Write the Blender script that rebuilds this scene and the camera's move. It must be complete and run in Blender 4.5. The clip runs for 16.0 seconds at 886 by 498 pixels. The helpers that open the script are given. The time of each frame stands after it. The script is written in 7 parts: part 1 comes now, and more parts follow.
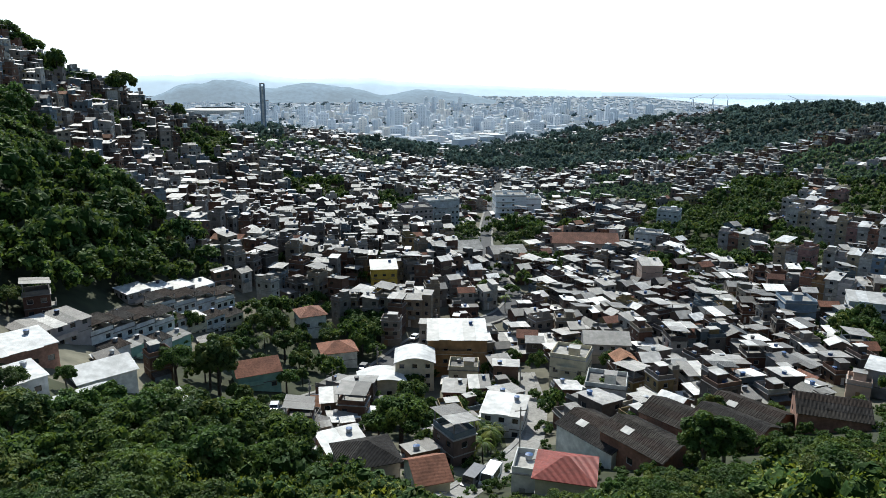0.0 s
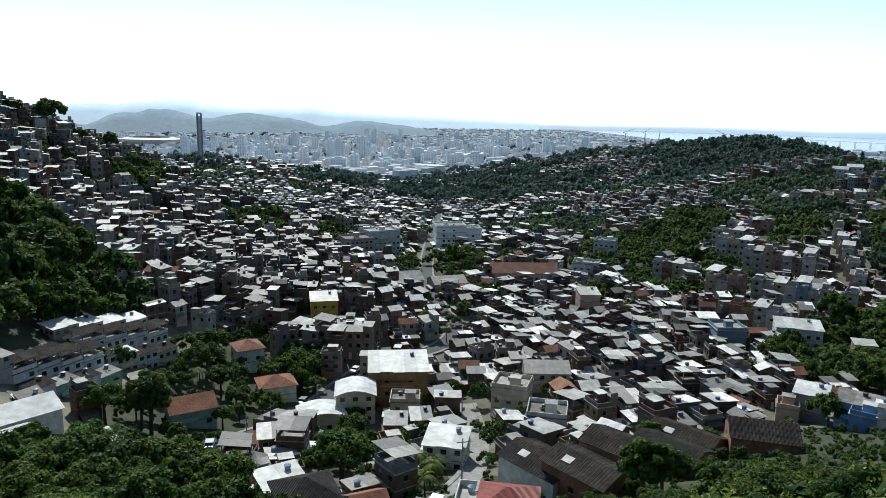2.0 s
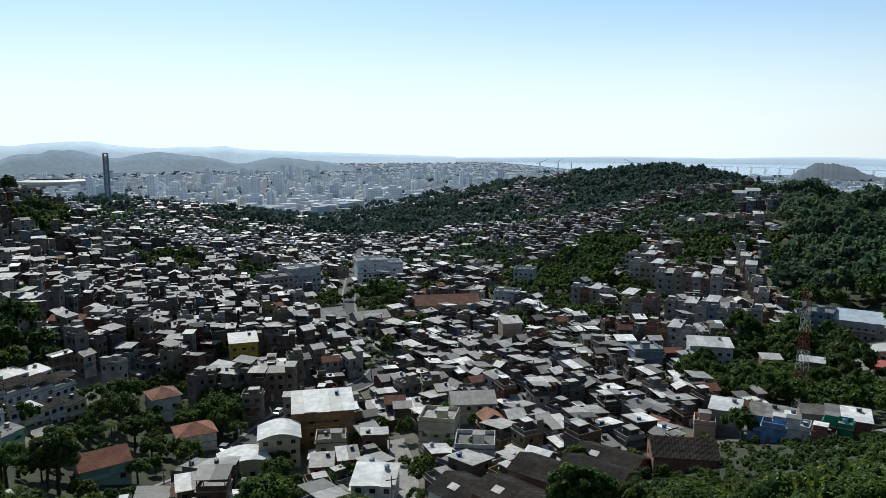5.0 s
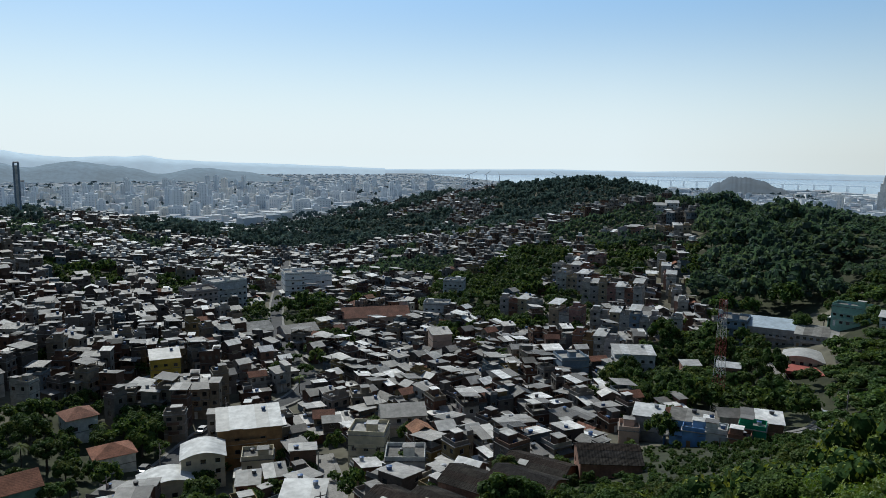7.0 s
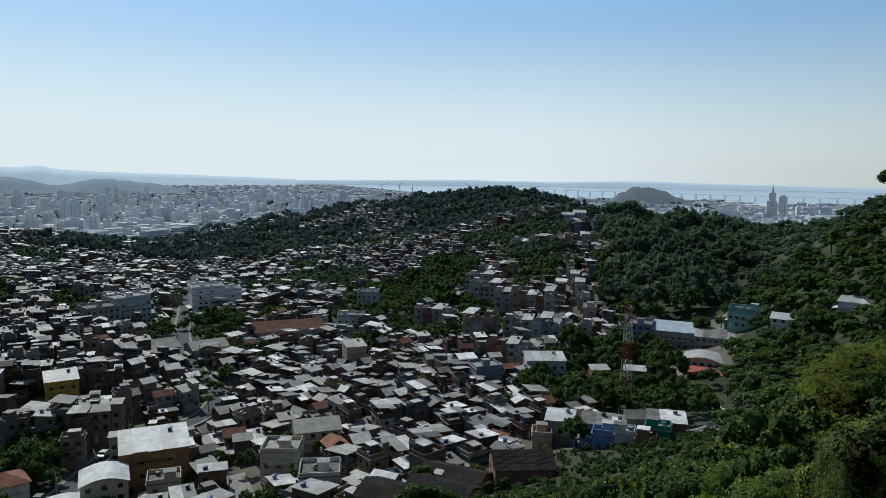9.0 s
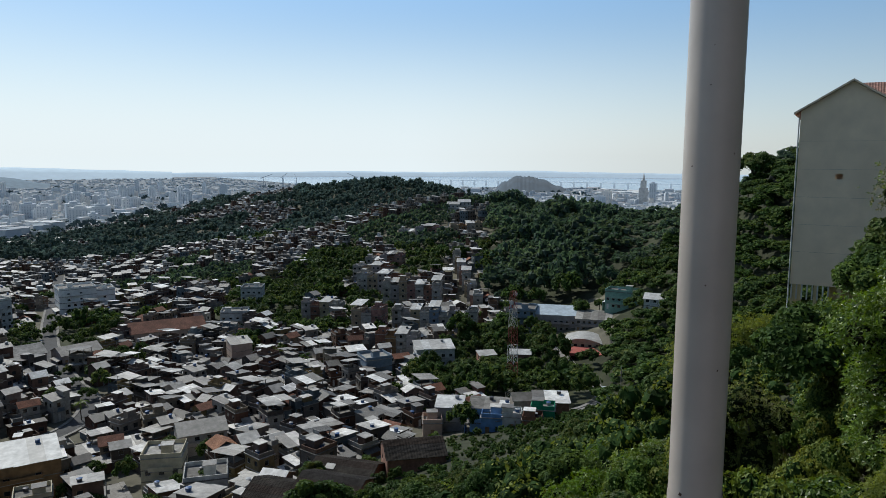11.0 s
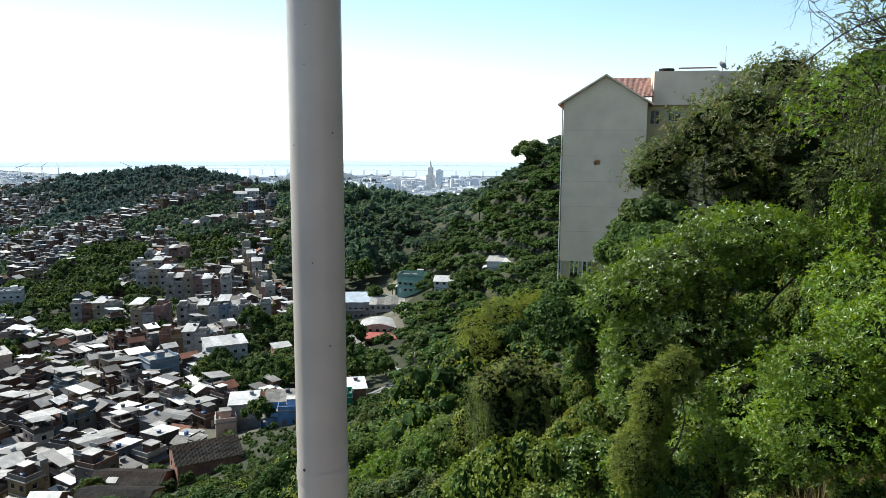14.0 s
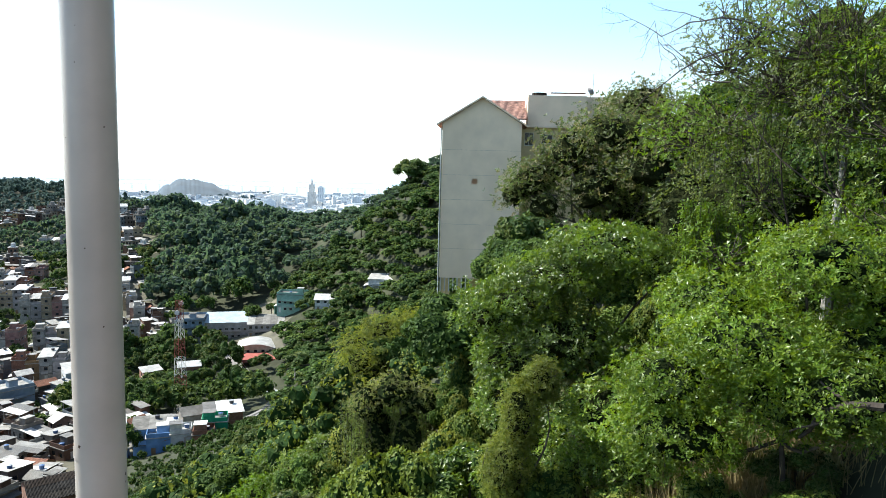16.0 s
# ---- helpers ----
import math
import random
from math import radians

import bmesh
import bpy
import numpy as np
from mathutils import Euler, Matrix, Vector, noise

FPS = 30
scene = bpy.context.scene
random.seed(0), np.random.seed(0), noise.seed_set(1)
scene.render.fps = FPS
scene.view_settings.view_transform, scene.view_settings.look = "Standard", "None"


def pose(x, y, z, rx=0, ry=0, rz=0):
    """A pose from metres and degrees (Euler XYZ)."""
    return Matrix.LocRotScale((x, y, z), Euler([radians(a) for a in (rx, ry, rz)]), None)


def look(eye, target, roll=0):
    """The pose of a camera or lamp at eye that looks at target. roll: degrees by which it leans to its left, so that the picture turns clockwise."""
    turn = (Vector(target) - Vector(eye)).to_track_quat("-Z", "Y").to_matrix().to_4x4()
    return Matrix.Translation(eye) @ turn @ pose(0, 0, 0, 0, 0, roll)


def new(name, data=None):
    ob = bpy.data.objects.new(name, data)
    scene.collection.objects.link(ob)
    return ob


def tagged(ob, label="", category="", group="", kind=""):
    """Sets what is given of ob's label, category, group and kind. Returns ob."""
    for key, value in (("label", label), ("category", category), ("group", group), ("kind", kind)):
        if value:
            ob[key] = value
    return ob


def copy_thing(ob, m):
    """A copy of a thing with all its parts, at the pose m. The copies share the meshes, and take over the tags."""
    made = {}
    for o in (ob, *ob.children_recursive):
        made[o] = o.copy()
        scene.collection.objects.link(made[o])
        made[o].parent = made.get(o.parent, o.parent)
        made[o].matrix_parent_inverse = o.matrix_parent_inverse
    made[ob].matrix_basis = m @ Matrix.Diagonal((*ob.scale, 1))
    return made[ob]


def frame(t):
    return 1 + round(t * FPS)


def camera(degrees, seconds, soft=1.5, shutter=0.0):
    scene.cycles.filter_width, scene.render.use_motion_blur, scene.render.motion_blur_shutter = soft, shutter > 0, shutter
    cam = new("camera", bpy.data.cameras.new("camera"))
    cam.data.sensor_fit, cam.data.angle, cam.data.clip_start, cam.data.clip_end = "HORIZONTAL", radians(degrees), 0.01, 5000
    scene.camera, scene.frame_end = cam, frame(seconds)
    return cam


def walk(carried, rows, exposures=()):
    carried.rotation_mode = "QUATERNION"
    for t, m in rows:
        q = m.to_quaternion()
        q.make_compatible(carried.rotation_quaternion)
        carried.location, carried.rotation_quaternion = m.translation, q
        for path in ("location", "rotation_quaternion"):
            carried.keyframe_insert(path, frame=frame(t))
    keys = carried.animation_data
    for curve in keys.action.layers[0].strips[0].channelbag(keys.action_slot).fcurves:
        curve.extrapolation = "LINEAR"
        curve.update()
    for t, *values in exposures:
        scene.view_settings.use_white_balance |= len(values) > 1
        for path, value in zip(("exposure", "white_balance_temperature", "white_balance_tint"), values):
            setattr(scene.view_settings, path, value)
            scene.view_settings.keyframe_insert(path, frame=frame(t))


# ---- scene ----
cam = camera(63.0, 16.0, soft=0.7)
EYE = 135.0
ROWS = [
    (0.0, 0.022, 0.007, 0.005, 0.13, -13.72, -0.42),
    (0.5, 0.047, 0.011, 0.016, -1.14, -12.72, -0.71),
    (1.0, 0.068, 0.014, 0.026, -2.71, -12.03, -1.03),
    (1.5, 0.087, 0.017, 0.036, -3.85, -11.60, -1.11),
    (2.0, 0.104, 0.020, 0.045, -4.49, -11.23, -1.10),
    (2.5, 0.119, 0.022, 0.055, -5.27, -10.77, -0.89),
    (3.0, 0.135, 0.023, 0.063, -6.16, -10.29, -0.72),
    (3.5, 0.150, 0.024, 0.072, -7.17, -9.77, -0.46),
    (4.0, 0.166, 0.024, 0.080, -8.46, -9.26, -0.12),
    (6.5, 0.275, 0.008, 0.118, -14.99, -7.82, -0.47),
    (7.0, 0.304, 0.000, 0.124, -16.54, -7.59, -0.52),
    (7.5, 0.336, -0.009, 0.130, -18.14, -7.36, -0.53),
    (8.0, 0.371, -0.021, 0.135, -19.85, -7.06, -0.57),
    (8.5, 0.409, -0.034, 0.140, -21.57, -6.81, -0.60),
    (11.0, 0.629, -0.142, 0.154, -32.42, -7.35, -0.22),
    (11.5, 0.685, -0.164, 0.155, -35.15, -7.76, 0.01),
    (12.0, 0.758, -0.180, 0.154, -37.91, -8.16, 0.15),
    (12.5, 0.826, -0.210, 0.152, -40.74, -8.49, 0.17),
    (13.0, 0.865, -0.242, 0.149, -43.42, -8.51, 0.14),
    (13.5, 0.904, -0.300, 0.144, -46.06, -8.38, -0.05),
    (14.0, 0.932, -0.383, 0.138, -48.84, -8.24, -0.29),
    (14.5, 0.955, -0.476, 0.130, -51.47, -7.96, -0.62),
    (15.0, 0.939, -0.545, 0.121, -54.06, -7.65, -1.05),
    (15.5, 0.934, -0.626, 0.110, -56.35, -7.12, -1.39),
    (16.0, 0.939, -0.719, 0.096, -58.07, -6.69, -1.40),
]
walk(cam, [(t, pose(x, y, EYE + z, 90 + pitch, roll, yaw)) for t, x, y, z, yaw, pitch, roll in ROWS],
     exposures=[(0.0, 0.22, 6200, 4), (2.0, -0.02, 6100, 3), (4.0, -0.24, 6150, 4), (7.0, -0.62, 6100, 4), (8.5, -0.72, 6000, 4), (11.0, -0.58, 6200, 6), (12.0, -0.34, 6200, 6), (12.5, -0.08, 6250, 5), (14.0, 0.46, 6350, 5), (15.0, 0.82, 6350, 4), (16.0, 0.94, 6350, 4)])

# ---- light ----
SUN_BEARING, SUN_HEIGHT = radians(-10), radians(43)
world = bpy.data.worlds.new("sky")
scene.world = world
world.use_nodes = True
wn = world.node_tree.nodes
sky = wn.new("ShaderNodeTexSky")
sky.sky_type, sky.sun_disc = "NISHITA", False
sky.sun_elevation, sky.sun_rotation = SUN_HEIGHT, SUN_BEARING
sky.air_density, sky.dust_density, sky.ozone_density = 1.1, 0.5, 2.0
wl = world.node_tree.links
# haze that whitens the sky towards the horizon, all the way round
coord, axes, ramp, veil = wn.new("ShaderNodeTexCoord"), wn.new("ShaderNodeSeparateXYZ"), wn.new("ShaderNodeMapRange"), wn.new("ShaderNodeMix")
veil.data_type = "RGBA"
ramp.interpolation_type = "SMOOTHSTEP"
ramp.inputs["From Min"].default_value, ramp.inputs["From Max"].default_value = -0.02, 0.21
ramp.inputs["To Min"].default_value, ramp.inputs["To Max"].default_value = 0.96, 0.06
wl.new(coord.outputs["Generated"], axes.inputs[0]), wl.new(axes.outputs["Z"], ramp.inputs["Value"])
# the haze is brightest on the sun's side and thins out opposite to it
side, thin = wn.new("ShaderNodeMapRange"), wn.new("ShaderNodeMath")
side.inputs["From Min"].default_value, side.inputs["From Max"].default_value, side.inputs["To Min"].default_value, side.inputs["To Max"].default_value = -1.0, 0.8, 0.15, 1.0
thin.operation = "MULTIPLY"
east, sides = wn.new("ShaderNodeMapRange"), wn.new("ShaderNodeMath")
east.inputs["From Min"].default_value, east.inputs["From Max"].default_value, east.inputs["To Min"].default_value, east.inputs["To Max"].default_value = 0.5, 1.0, 1.0, 0.5
sides.operation = "MULTIPLY"
wl.new(axes.outputs["X"], east.inputs["Value"]), wl.new(side.outputs[0], sides.inputs[0]), wl.new(east.outputs[0], sides.inputs[1])
wl.new(axes.outputs["Y"], side.inputs["Value"]), wl.new(sides.outputs[0], thin.inputs[0]), wl.new(ramp.outputs[0], thin.inputs[1])
wl.new(thin.outputs[0], veil.inputs[0]), wl.new(sky.outputs[0], veil.inputs[6])
veil.inputs[7].default_value = (13.4, 14.2, 14.5, 1)
wn["Background"].inputs["Strength"].default_value = 0.095
# lighter blue above the haze
rise, fade, both, blue = wn.new("ShaderNodeMapRange"), wn.new("ShaderNodeMapRange"), wn.new("ShaderNodeMath"), wn.new("ShaderNodeMix")
rise.inputs["From Min"].default_value, rise.inputs["From Max"].default_value = 0.0, 0.21
fade.inputs["From Min"].default_value, fade.inputs["From Max"].default_value, fade.inputs["To Min"].default_value, fade.inputs["To Max"].default_value = 0.24, 0.5, 1.0, 0.0
both.operation = "MULTIPLY"
blue.data_type, blue.blend_type = "RGBA", "ADD"
wl.new(axes.outputs["Z"], rise.inputs["Value"]), wl.new(axes.outputs["Z"], fade.inputs["Value"])
rest = wn.new("ShaderNodeMath")
rest.operation = "MULTIPLY"
wl.new(rise.outputs[0], rest.inputs[0]), wl.new(side.outputs[0], rest.inputs[1]), wl.new(rest.outputs[0], both.inputs[0]), wl.new(fade.outputs[0], both.inputs[1]), wl.new(both.outputs[0], blue.inputs[0])
wl.new(veil.outputs[2], blue.inputs[6])
blue.inputs[7].default_value = (1.3, 2.9, 5.4, 1)
wl.new(blue.outputs[2], wn["Background"].inputs[0])
sun = new("sun", bpy.data.lights.new("sun", "SUN"))
sun.data.energy, sun.data.angle, sun.data.color = 5.5, radians(0.6), (1.0, 0.95, 0.87)
sun.matrix_world = look((0, 0, 500), (-math.sin(SUN_BEARING) * math.cos(SUN_HEIGHT) * 100, -math.cos(SUN_BEARING) * math.cos(SUN_HEIGHT) * 100, 500 - math.sin(SUN_HEIGHT) * 100))

# ---- materials ----
def material(name, ramp, rough=0.8, metal=0.0, grain=2.0, stain=0.15, amount=0.3, bump=0.2, bump_dist=0.03, step=True, leaf=0.0, gloss=0.3, waves=0.0, wave_axis="X", rand=True):
    """ramp: colours picked by each object's random number or by the mesh's tint; grain and stain: noise scales per metre."""
    m = bpy.data.materials.new(name)
    m.use_nodes = True
    nt, L = m.node_tree, m.node_tree.links
    N = lambda k: nt.nodes.new("ShaderNode" + k)
    bsdf = nt.nodes["Principled BSDF"]
    geo = N("NewGeometry")
    info, tint, add, fr = N("ObjectInfo"), N("Attribute"), N("Math"), N("Math")
    tint.attribute_name = "tint"
    add.operation, fr.operation = "ADD", "FRACT"
    add.inputs[0].default_value = 0.0
    if rand:
        L.new(info.outputs["Random"], add.inputs[0])
    L.new(tint.outputs["Fac"], add.inputs[1]), L.new(add.outputs[0], fr.inputs[0])
    cr = N("ValToRGB")
    cr.color_ramp.interpolation = "CONSTANT" if step else "LINEAR"
    el = cr.color_ramp.elements
    while len(el) < len(ramp):
        el.new(0.5)
    n = len(ramp)
    for i, c in enumerate(ramp):
        el[i].position = i / n if step else i / max(1, n - 1)
        el[i].color = (*c, 1)
    L.new(fr.outputs[0], cr.inputs[0])
    n1, n2 = N("TexNoise"), N("TexNoise")
    for nn, s in ((n1, grain), (n2, stain)):
        nn.inputs["Scale"].default_value, nn.inputs["Detail"].default_value = s, 5
        L.new(geo.outputs["Position"], nn.inputs["Vector"])
    mix = N("Math")
    mix.operation = "MULTIPLY"
    L.new(n1.outputs[0], mix.inputs[0]), L.new(n2.outputs[0], mix.inputs[1])
    mr = N("MapRange")
    mr.inputs["From Min"].default_value, mr.inputs["From Max"].default_value = 0.12, 0.4
    mr.inputs["To Min"].default_value, mr.inputs["To Max"].default_value = 1 - amount, 1 + amount * 0.5
    L.new(mix.outputs[0], mr.inputs["Value"])
    mul = N("Mix")
    mul.data_type, mul.blend_type = "RGBA", "MULTIPLY"
    mul.inputs[0].default_value = 1
    L.new(cr.outputs[0], mul.inputs[6]), L.new(mr.outputs[0], mul.inputs[7])
    colour = mul.outputs[2]
    L.new(colour, bsdf.inputs["Base Color"])
    bsdf.inputs["Roughness"].default_value, bsdf.inputs["Metallic"].default_value = rough, metal
    bsdf.inputs["Specular IOR Level"].default_value = gloss
    if bump or waves:
        bp = N("Bump")
        bp.inputs["Strength"].default_value, bp.inputs["Distance"].default_value = bump or 0.6, bump_dist
        if waves:
            wv, tc = N("TexWave"), N("TexCoord")
            wv.bands_direction = wave_axis
            wv.inputs["Scale"].default_value = waves
            L.new(tc.outputs["Object"], wv.inputs["Vector"]), L.new(wv.outputs["Fac"], bp.inputs["Height"])
        else:
            L.new(n1.outputs[0], bp.inputs["Height"])
        L.new(bp.outputs[0], bsdf.inputs["Normal"])
    if leaf:
        tr, ms = N("BsdfTranslucent"), N("MixShader")
        hs = N("HueSaturation")
        hs.inputs["Hue"].default_value, hs.inputs["Saturation"].default_value, hs.inputs["Value"].default_value = 0.485, 1.1, 2.2
        L.new(colour, hs.inputs["Color"]), L.new(hs.outputs[0], tr.inputs[0])
        ms.inputs[0].default_value = leaf
        L.new(bsdf.outputs[0], ms.inputs[1]), L.new(tr.outputs[0], ms.inputs[2])
        L.new(ms.outputs[0], nt.nodes["Material Output"].inputs[0])
    return m


WALLS = [(0.110, 0.060, 0.043), (0.125, 0.108, 0.096), (0.235, 0.195, 0.145), (0.36, 0.34, 0.305), (0.085, 0.073, 0.065), (0.145, 0.082, 0.056), (0.165, 0.150, 0.135), (0.130, 0.160, 0.180),
         (0.105, 0.066, 0.049), (0.24, 0.208, 0.178), (0.220, 0.165, 0.080), (0.130, 0.092, 0.078), (0.098, 0.080, 0.070), (0.155, 0.098, 0.072)]
ROOFS = [(0.070, 0.064, 0.058), (0.092, 0.080, 0.072), (0.115, 0.104, 0.094), (0.145, 0.132, 0.120), (0.175, 0.162, 0.148), (0.21, 0.195, 0.18), (0.26, 0.245, 0.225), (0.31, 0.295, 0.275), (0.39, 0.37, 0.345), (0.50, 0.48, 0.45), (0.64, 0.62, 0.59), (0.74, 0.73, 0.71)]
M_wall = material("painted_and_bare_brick_render", WALLS, 0.9, grain=1.2, stain=0.35, amount=0.35)
M_roof = material("weathered_roof_sheet", ROOFS, 0.55, grain=0.9, stain=0.4, amount=0.4, bump=0.5, waves=3.0, bump_dist=0.04, gloss=0.5)
M_slab = material("concrete_slab", [(0.24, 0.23, 0.215), (0.17, 0.162, 0.15), (0.34, 0.33, 0.31)], 0.9, grain=1.0, stain=0.3, amount=0.45)
M_pane = material("window_glass_dark", [(0.015, 0.018, 0.02), (0.03, 0.035, 0.04)], 0.12, gloss=0.6, bump=0)
M_frame = material("window_frame_paint", [(0.6, 0.6, 0.58), (0.35, 0.34, 0.32), (0.28, 0.18, 0.1)], 0.6, bump=0)
M_tank = material("water_tank_plastic", [(0.05, 0.11, 0.26), (0.35, 0.37, 0.4), (0.2, 0.22, 0.25), (0.06, 0.06, 0.07)], 0.5, bump=0)
M_tile = material("clay_roof_tile", [(0.30, 0.13, 0.08), (0.34, 0.17, 0.10), (0.26, 0.12, 0.08)], 0.85, grain=2.5, stain=0.4, amount=0.45, bump=0.8, waves=2.2, bump_dist=0.06)
M_oldtile = material("faded_patchy_roof_tile", [(0.36, 0.20, 0.16)], 0.9, grain=3.5, stain=1.2, amount=0.7, bump=0.8, waves=2.2, bump_dist=0.06)
M_redtile = material("glazed_red_roof_tile", [(0.27, 0.06, 0.045)], 0.6, grain=2.5, stain=0.5, amount=0.35, bump=0.8, waves=2.2, bump_dist=0.06)
M_darkroof = material("dark_fibre_cement_sheet", [(0.05, 0.046, 0.044), (0.065, 0.058, 0.052), (0.058, 0.046, 0.04)], 0.9, grain=1.5, stain=0.3, amount=0.5, bump=0.9, waves=1.6, bump_dist=0.12, gloss=0.06)
M_white = material("white_painted_sheet", [(0.56, 0.56, 0.55), (0.44, 0.43, 0.41)], 0.55, grain=0.8, stain=0.3, amount=0.35, bump=0.3, waves=2.5, bump_dist=0.03)
M_palesheet = material("pale_blue_roof_sheet", [(0.40, 0.47, 0.53)], 0.6, grain=0.8, stain=0.3, amount=0.25, bump=0.3, waves=2.5, bump_dist=0.03)
M_asphalt = material("asphalt", [(0.075, 0.075, 0.078)], 0.9, grain=3, stain=0.4, amount=0.3)
M_street = material("pale_concrete_street", [(0.25, 0.24, 0.225)], 0.9, grain=2, stain=0.3, amount=0.35)
M_bark = material("bark", [(0.065, 0.053, 0.042), (0.11, 0.095, 0.08)], 0.95, grain=6, stain=1.5, amount=0.5, bump=0.8, bump_dist=0.02)
LEAF = [(0.070, 0.118, 0.024), (0.108, 0.165, 0.028), (0.165, 0.208, 0.034), (0.075, 0.115, 0.032), (0.215, 0.235, 0.042), (0.112, 0.165, 0.032), (0.155, 0.170, 0.036)]
M_leaf = material("broadleaf_foliage", LEAF, 0.55, grain=0.5, stain=0.06, amount=0.5, bump=0, leaf=0.2, gloss=0.16, step=False)
# leaf colour darkened to imitate the shaded sides of backlit trees
M_leafmid = material("shade_dark_wood_foliage", [(0.048, 0.092, 0.026), (0.072, 0.122, 0.030), (0.105, 0.150, 0.034), (0.056, 0.098, 0.036), (0.125, 0.150, 0.040)], 0.6, grain=0.5, stain=0.05, amount=0.55, bump=0, leaf=0.2, gloss=0.1, step=False)
# lobe cores coloured dark for the shade between leaves
M_leafcore = material("shade_dark_inner_foliage", [(0.024, 0.052, 0.010), (0.036, 0.070, 0.012)], 0.8, grain=1.5, stain=0.2, amount=0.5, bump=0.8, bump_dist=0.3, gloss=0.1)
# near-black core colour stands in for shade inside the near trees
M_leafshade = material("shaded_crown_inside", [(0.018, 0.028, 0.010), (0.026, 0.032, 0.012)], 0.95, grain=9, stain=2, amount=0.7, bump=1.0, bump_dist=0.15, gloss=0.02)
# haze of distance is put into these paler, bluer leaf colours
M_leaffar = material("haze_pale_wood_foliage", [(0.065, 0.112, 0.062), (0.088, 0.135, 0.064), (0.074, 0.120, 0.072), (0.11, 0.150, 0.068)], 0.8, grain=0.3, stain=0.03, amount=0.5, bump=0, leaf=0.3, gloss=0.05, step=False)
M_leafhaze = material("haze_blue_far_foliage", [(0.072, 0.108, 0.100), (0.090, 0.128, 0.108), (0.078, 0.112, 0.108), (0.108, 0.138, 0.108)], 0.85, grain=0.3, stain=0.03, amount=0.5, bump=0, leaf=0.25, gloss=0.03, step=False)
M_leafcorefar = material("haze_pale_inner_foliage", [(0.05, 0.078, 0.058), (0.065, 0.092, 0.066)], 0.8, grain=0.4, stain=0.1, amount=0.4, bump=0.6, bump_dist=0.4, gloss=0.1)
M_dullwall = material("grey_brown_render", [(0.26, 0.23, 0.20)], 0.9, grain=1, stain=0.3, amount=0.4)
M_darkbark = material("dark_flaking_bark", [(0.045, 0.036, 0.03)], 0.95, grain=9, stain=2, amount=0.6, bump=1.0, bump_dist=0.02)
M_greybark = material("pale_grey_bark", [(0.30, 0.28, 0.25)], 0.9, grain=7, stain=2, amount=0.5, bump=0.8, bump_dist=0.015)
M_ground = material("soil_grass_paving_and_hazy_plain", [(0.030, 0.038, 0.018), (0.10, 0.10, 0.055), (0.20, 0.18, 0.155), (0.24, 0.23, 0.22), (0.26, 0.30, 0.34)], 0.95, grain=0.25, stain=0.03, amount=0.5, bump=0.5, bump_dist=0.2, step=False, rand=False)
M_ochre = material("ochre_brown_render", [(0.26, 0.16, 0.08)], 0.9, grain=1, stain=0.3, amount=0.35)
M_mustard = material("mustard_yellow_paint", [(0.48, 0.34, 0.06)], 0.85, grain=1, stain=0.3, amount=0.25)
M_cream = material("cream_paint", [(0.56, 0.50, 0.36), (0.50, 0.45, 0.34)], 0.85, grain=1, stain=0.3, amount=0.25)
M_whitewash = material("stained_whitewash", [(0.60, 0.60, 0.57), (0.52, 0.53, 0.53)], 0.85, grain=1, stain=0.3, amount=0.35)
M_blue = material("bright_blue_paint", [(0.14, 0.27, 0.52), (0.20, 0.34, 0.56)], 0.8, grain=1, stain=0.4, amount=0.25)
M_green = material("green_safety_netting", [(0.02, 0.24, 0.13)], 0.8, grain=1.5, stain=0.4, amount=0.3)
M_mint = material("pale_green_paint", [(0.24, 0.40, 0.33)], 0.85, grain=1, stain=0.3, amount=0.25)
M_pink = material("pinkish_beige_render", [(0.50, 0.37, 0.30)], 0.9, grain=0.8, stain=0.25, amount=0.2)
M_slate = material("blue_grey_render", [(0.20, 0.26, 0.33)], 0.9, grain=0.8, stain=0.25, amount=0.25)
M_grey = material("grey_apartment_render", [(0.34, 0.31, 0.30), (0.38, 0.33, 0.31)], 0.9, grain=0.8, stain=0.25, amount=0.3)
M_brick = material("bare_red_brick", [(0.22, 0.11, 0.075), (0.27, 0.15, 0.11)], 0.95, grain=2, stain=0.4, amount=0.4)
M_gablewall = material("old_cream_render", [(0.85, 0.69, 0.52)], 0.9, grain=0.6, stain=0.12, amount=0.12, bump=0.15)
M_yellowwall = material("warm_yellow_render", [(0.58, 0.47, 0.27)], 0.9, grain=0.8, stain=0.2, amount=0.2)
M_pole = material("white_painted_steel_pole", [(0.49, 0.43, 0.385)], 0.32, grain=9, stain=1.5, amount=0.14, bump=0.25, bump_dist=0.003, gloss=0.5)
M_rust = material("rust_and_chipped_paint", [(0.07, 0.04, 0.03)], 0.9, grain=60, stain=9, amount=0.4)
M_mastred = material("mast_red_paint", [(0.26, 0.07, 0.055)], 0.7, bump=0)
M_mastwhite = material("mast_white_paint", [(0.65, 0.63, 0.6)], 0.7, bump=0)
M_carwhite = material("car_paint", [(0.7, 0.7, 0.7), (0.08, 0.08, 0.09), (0.45, 0.46, 0.48), (0.6, 0.6, 0.6), (0.3, 0.05, 0.04)], 0.25, bump=0, gloss=0.6)
M_rubber = material("tyre_rubber", [(0.02, 0.02, 0.02)], 0.9, bump=0)
M_glossleaf = material("glossy_dark_leaves", [(0.066, 0.118, 0.016), (0.118, 0.186, 0.021), (0.084, 0.142, 0.018), (0.172, 0.236, 0.030)], 0.36, grain=1.2, stain=0.25, amount=0.5, bump=0, leaf=0.3, gloss=0.46, step=False)
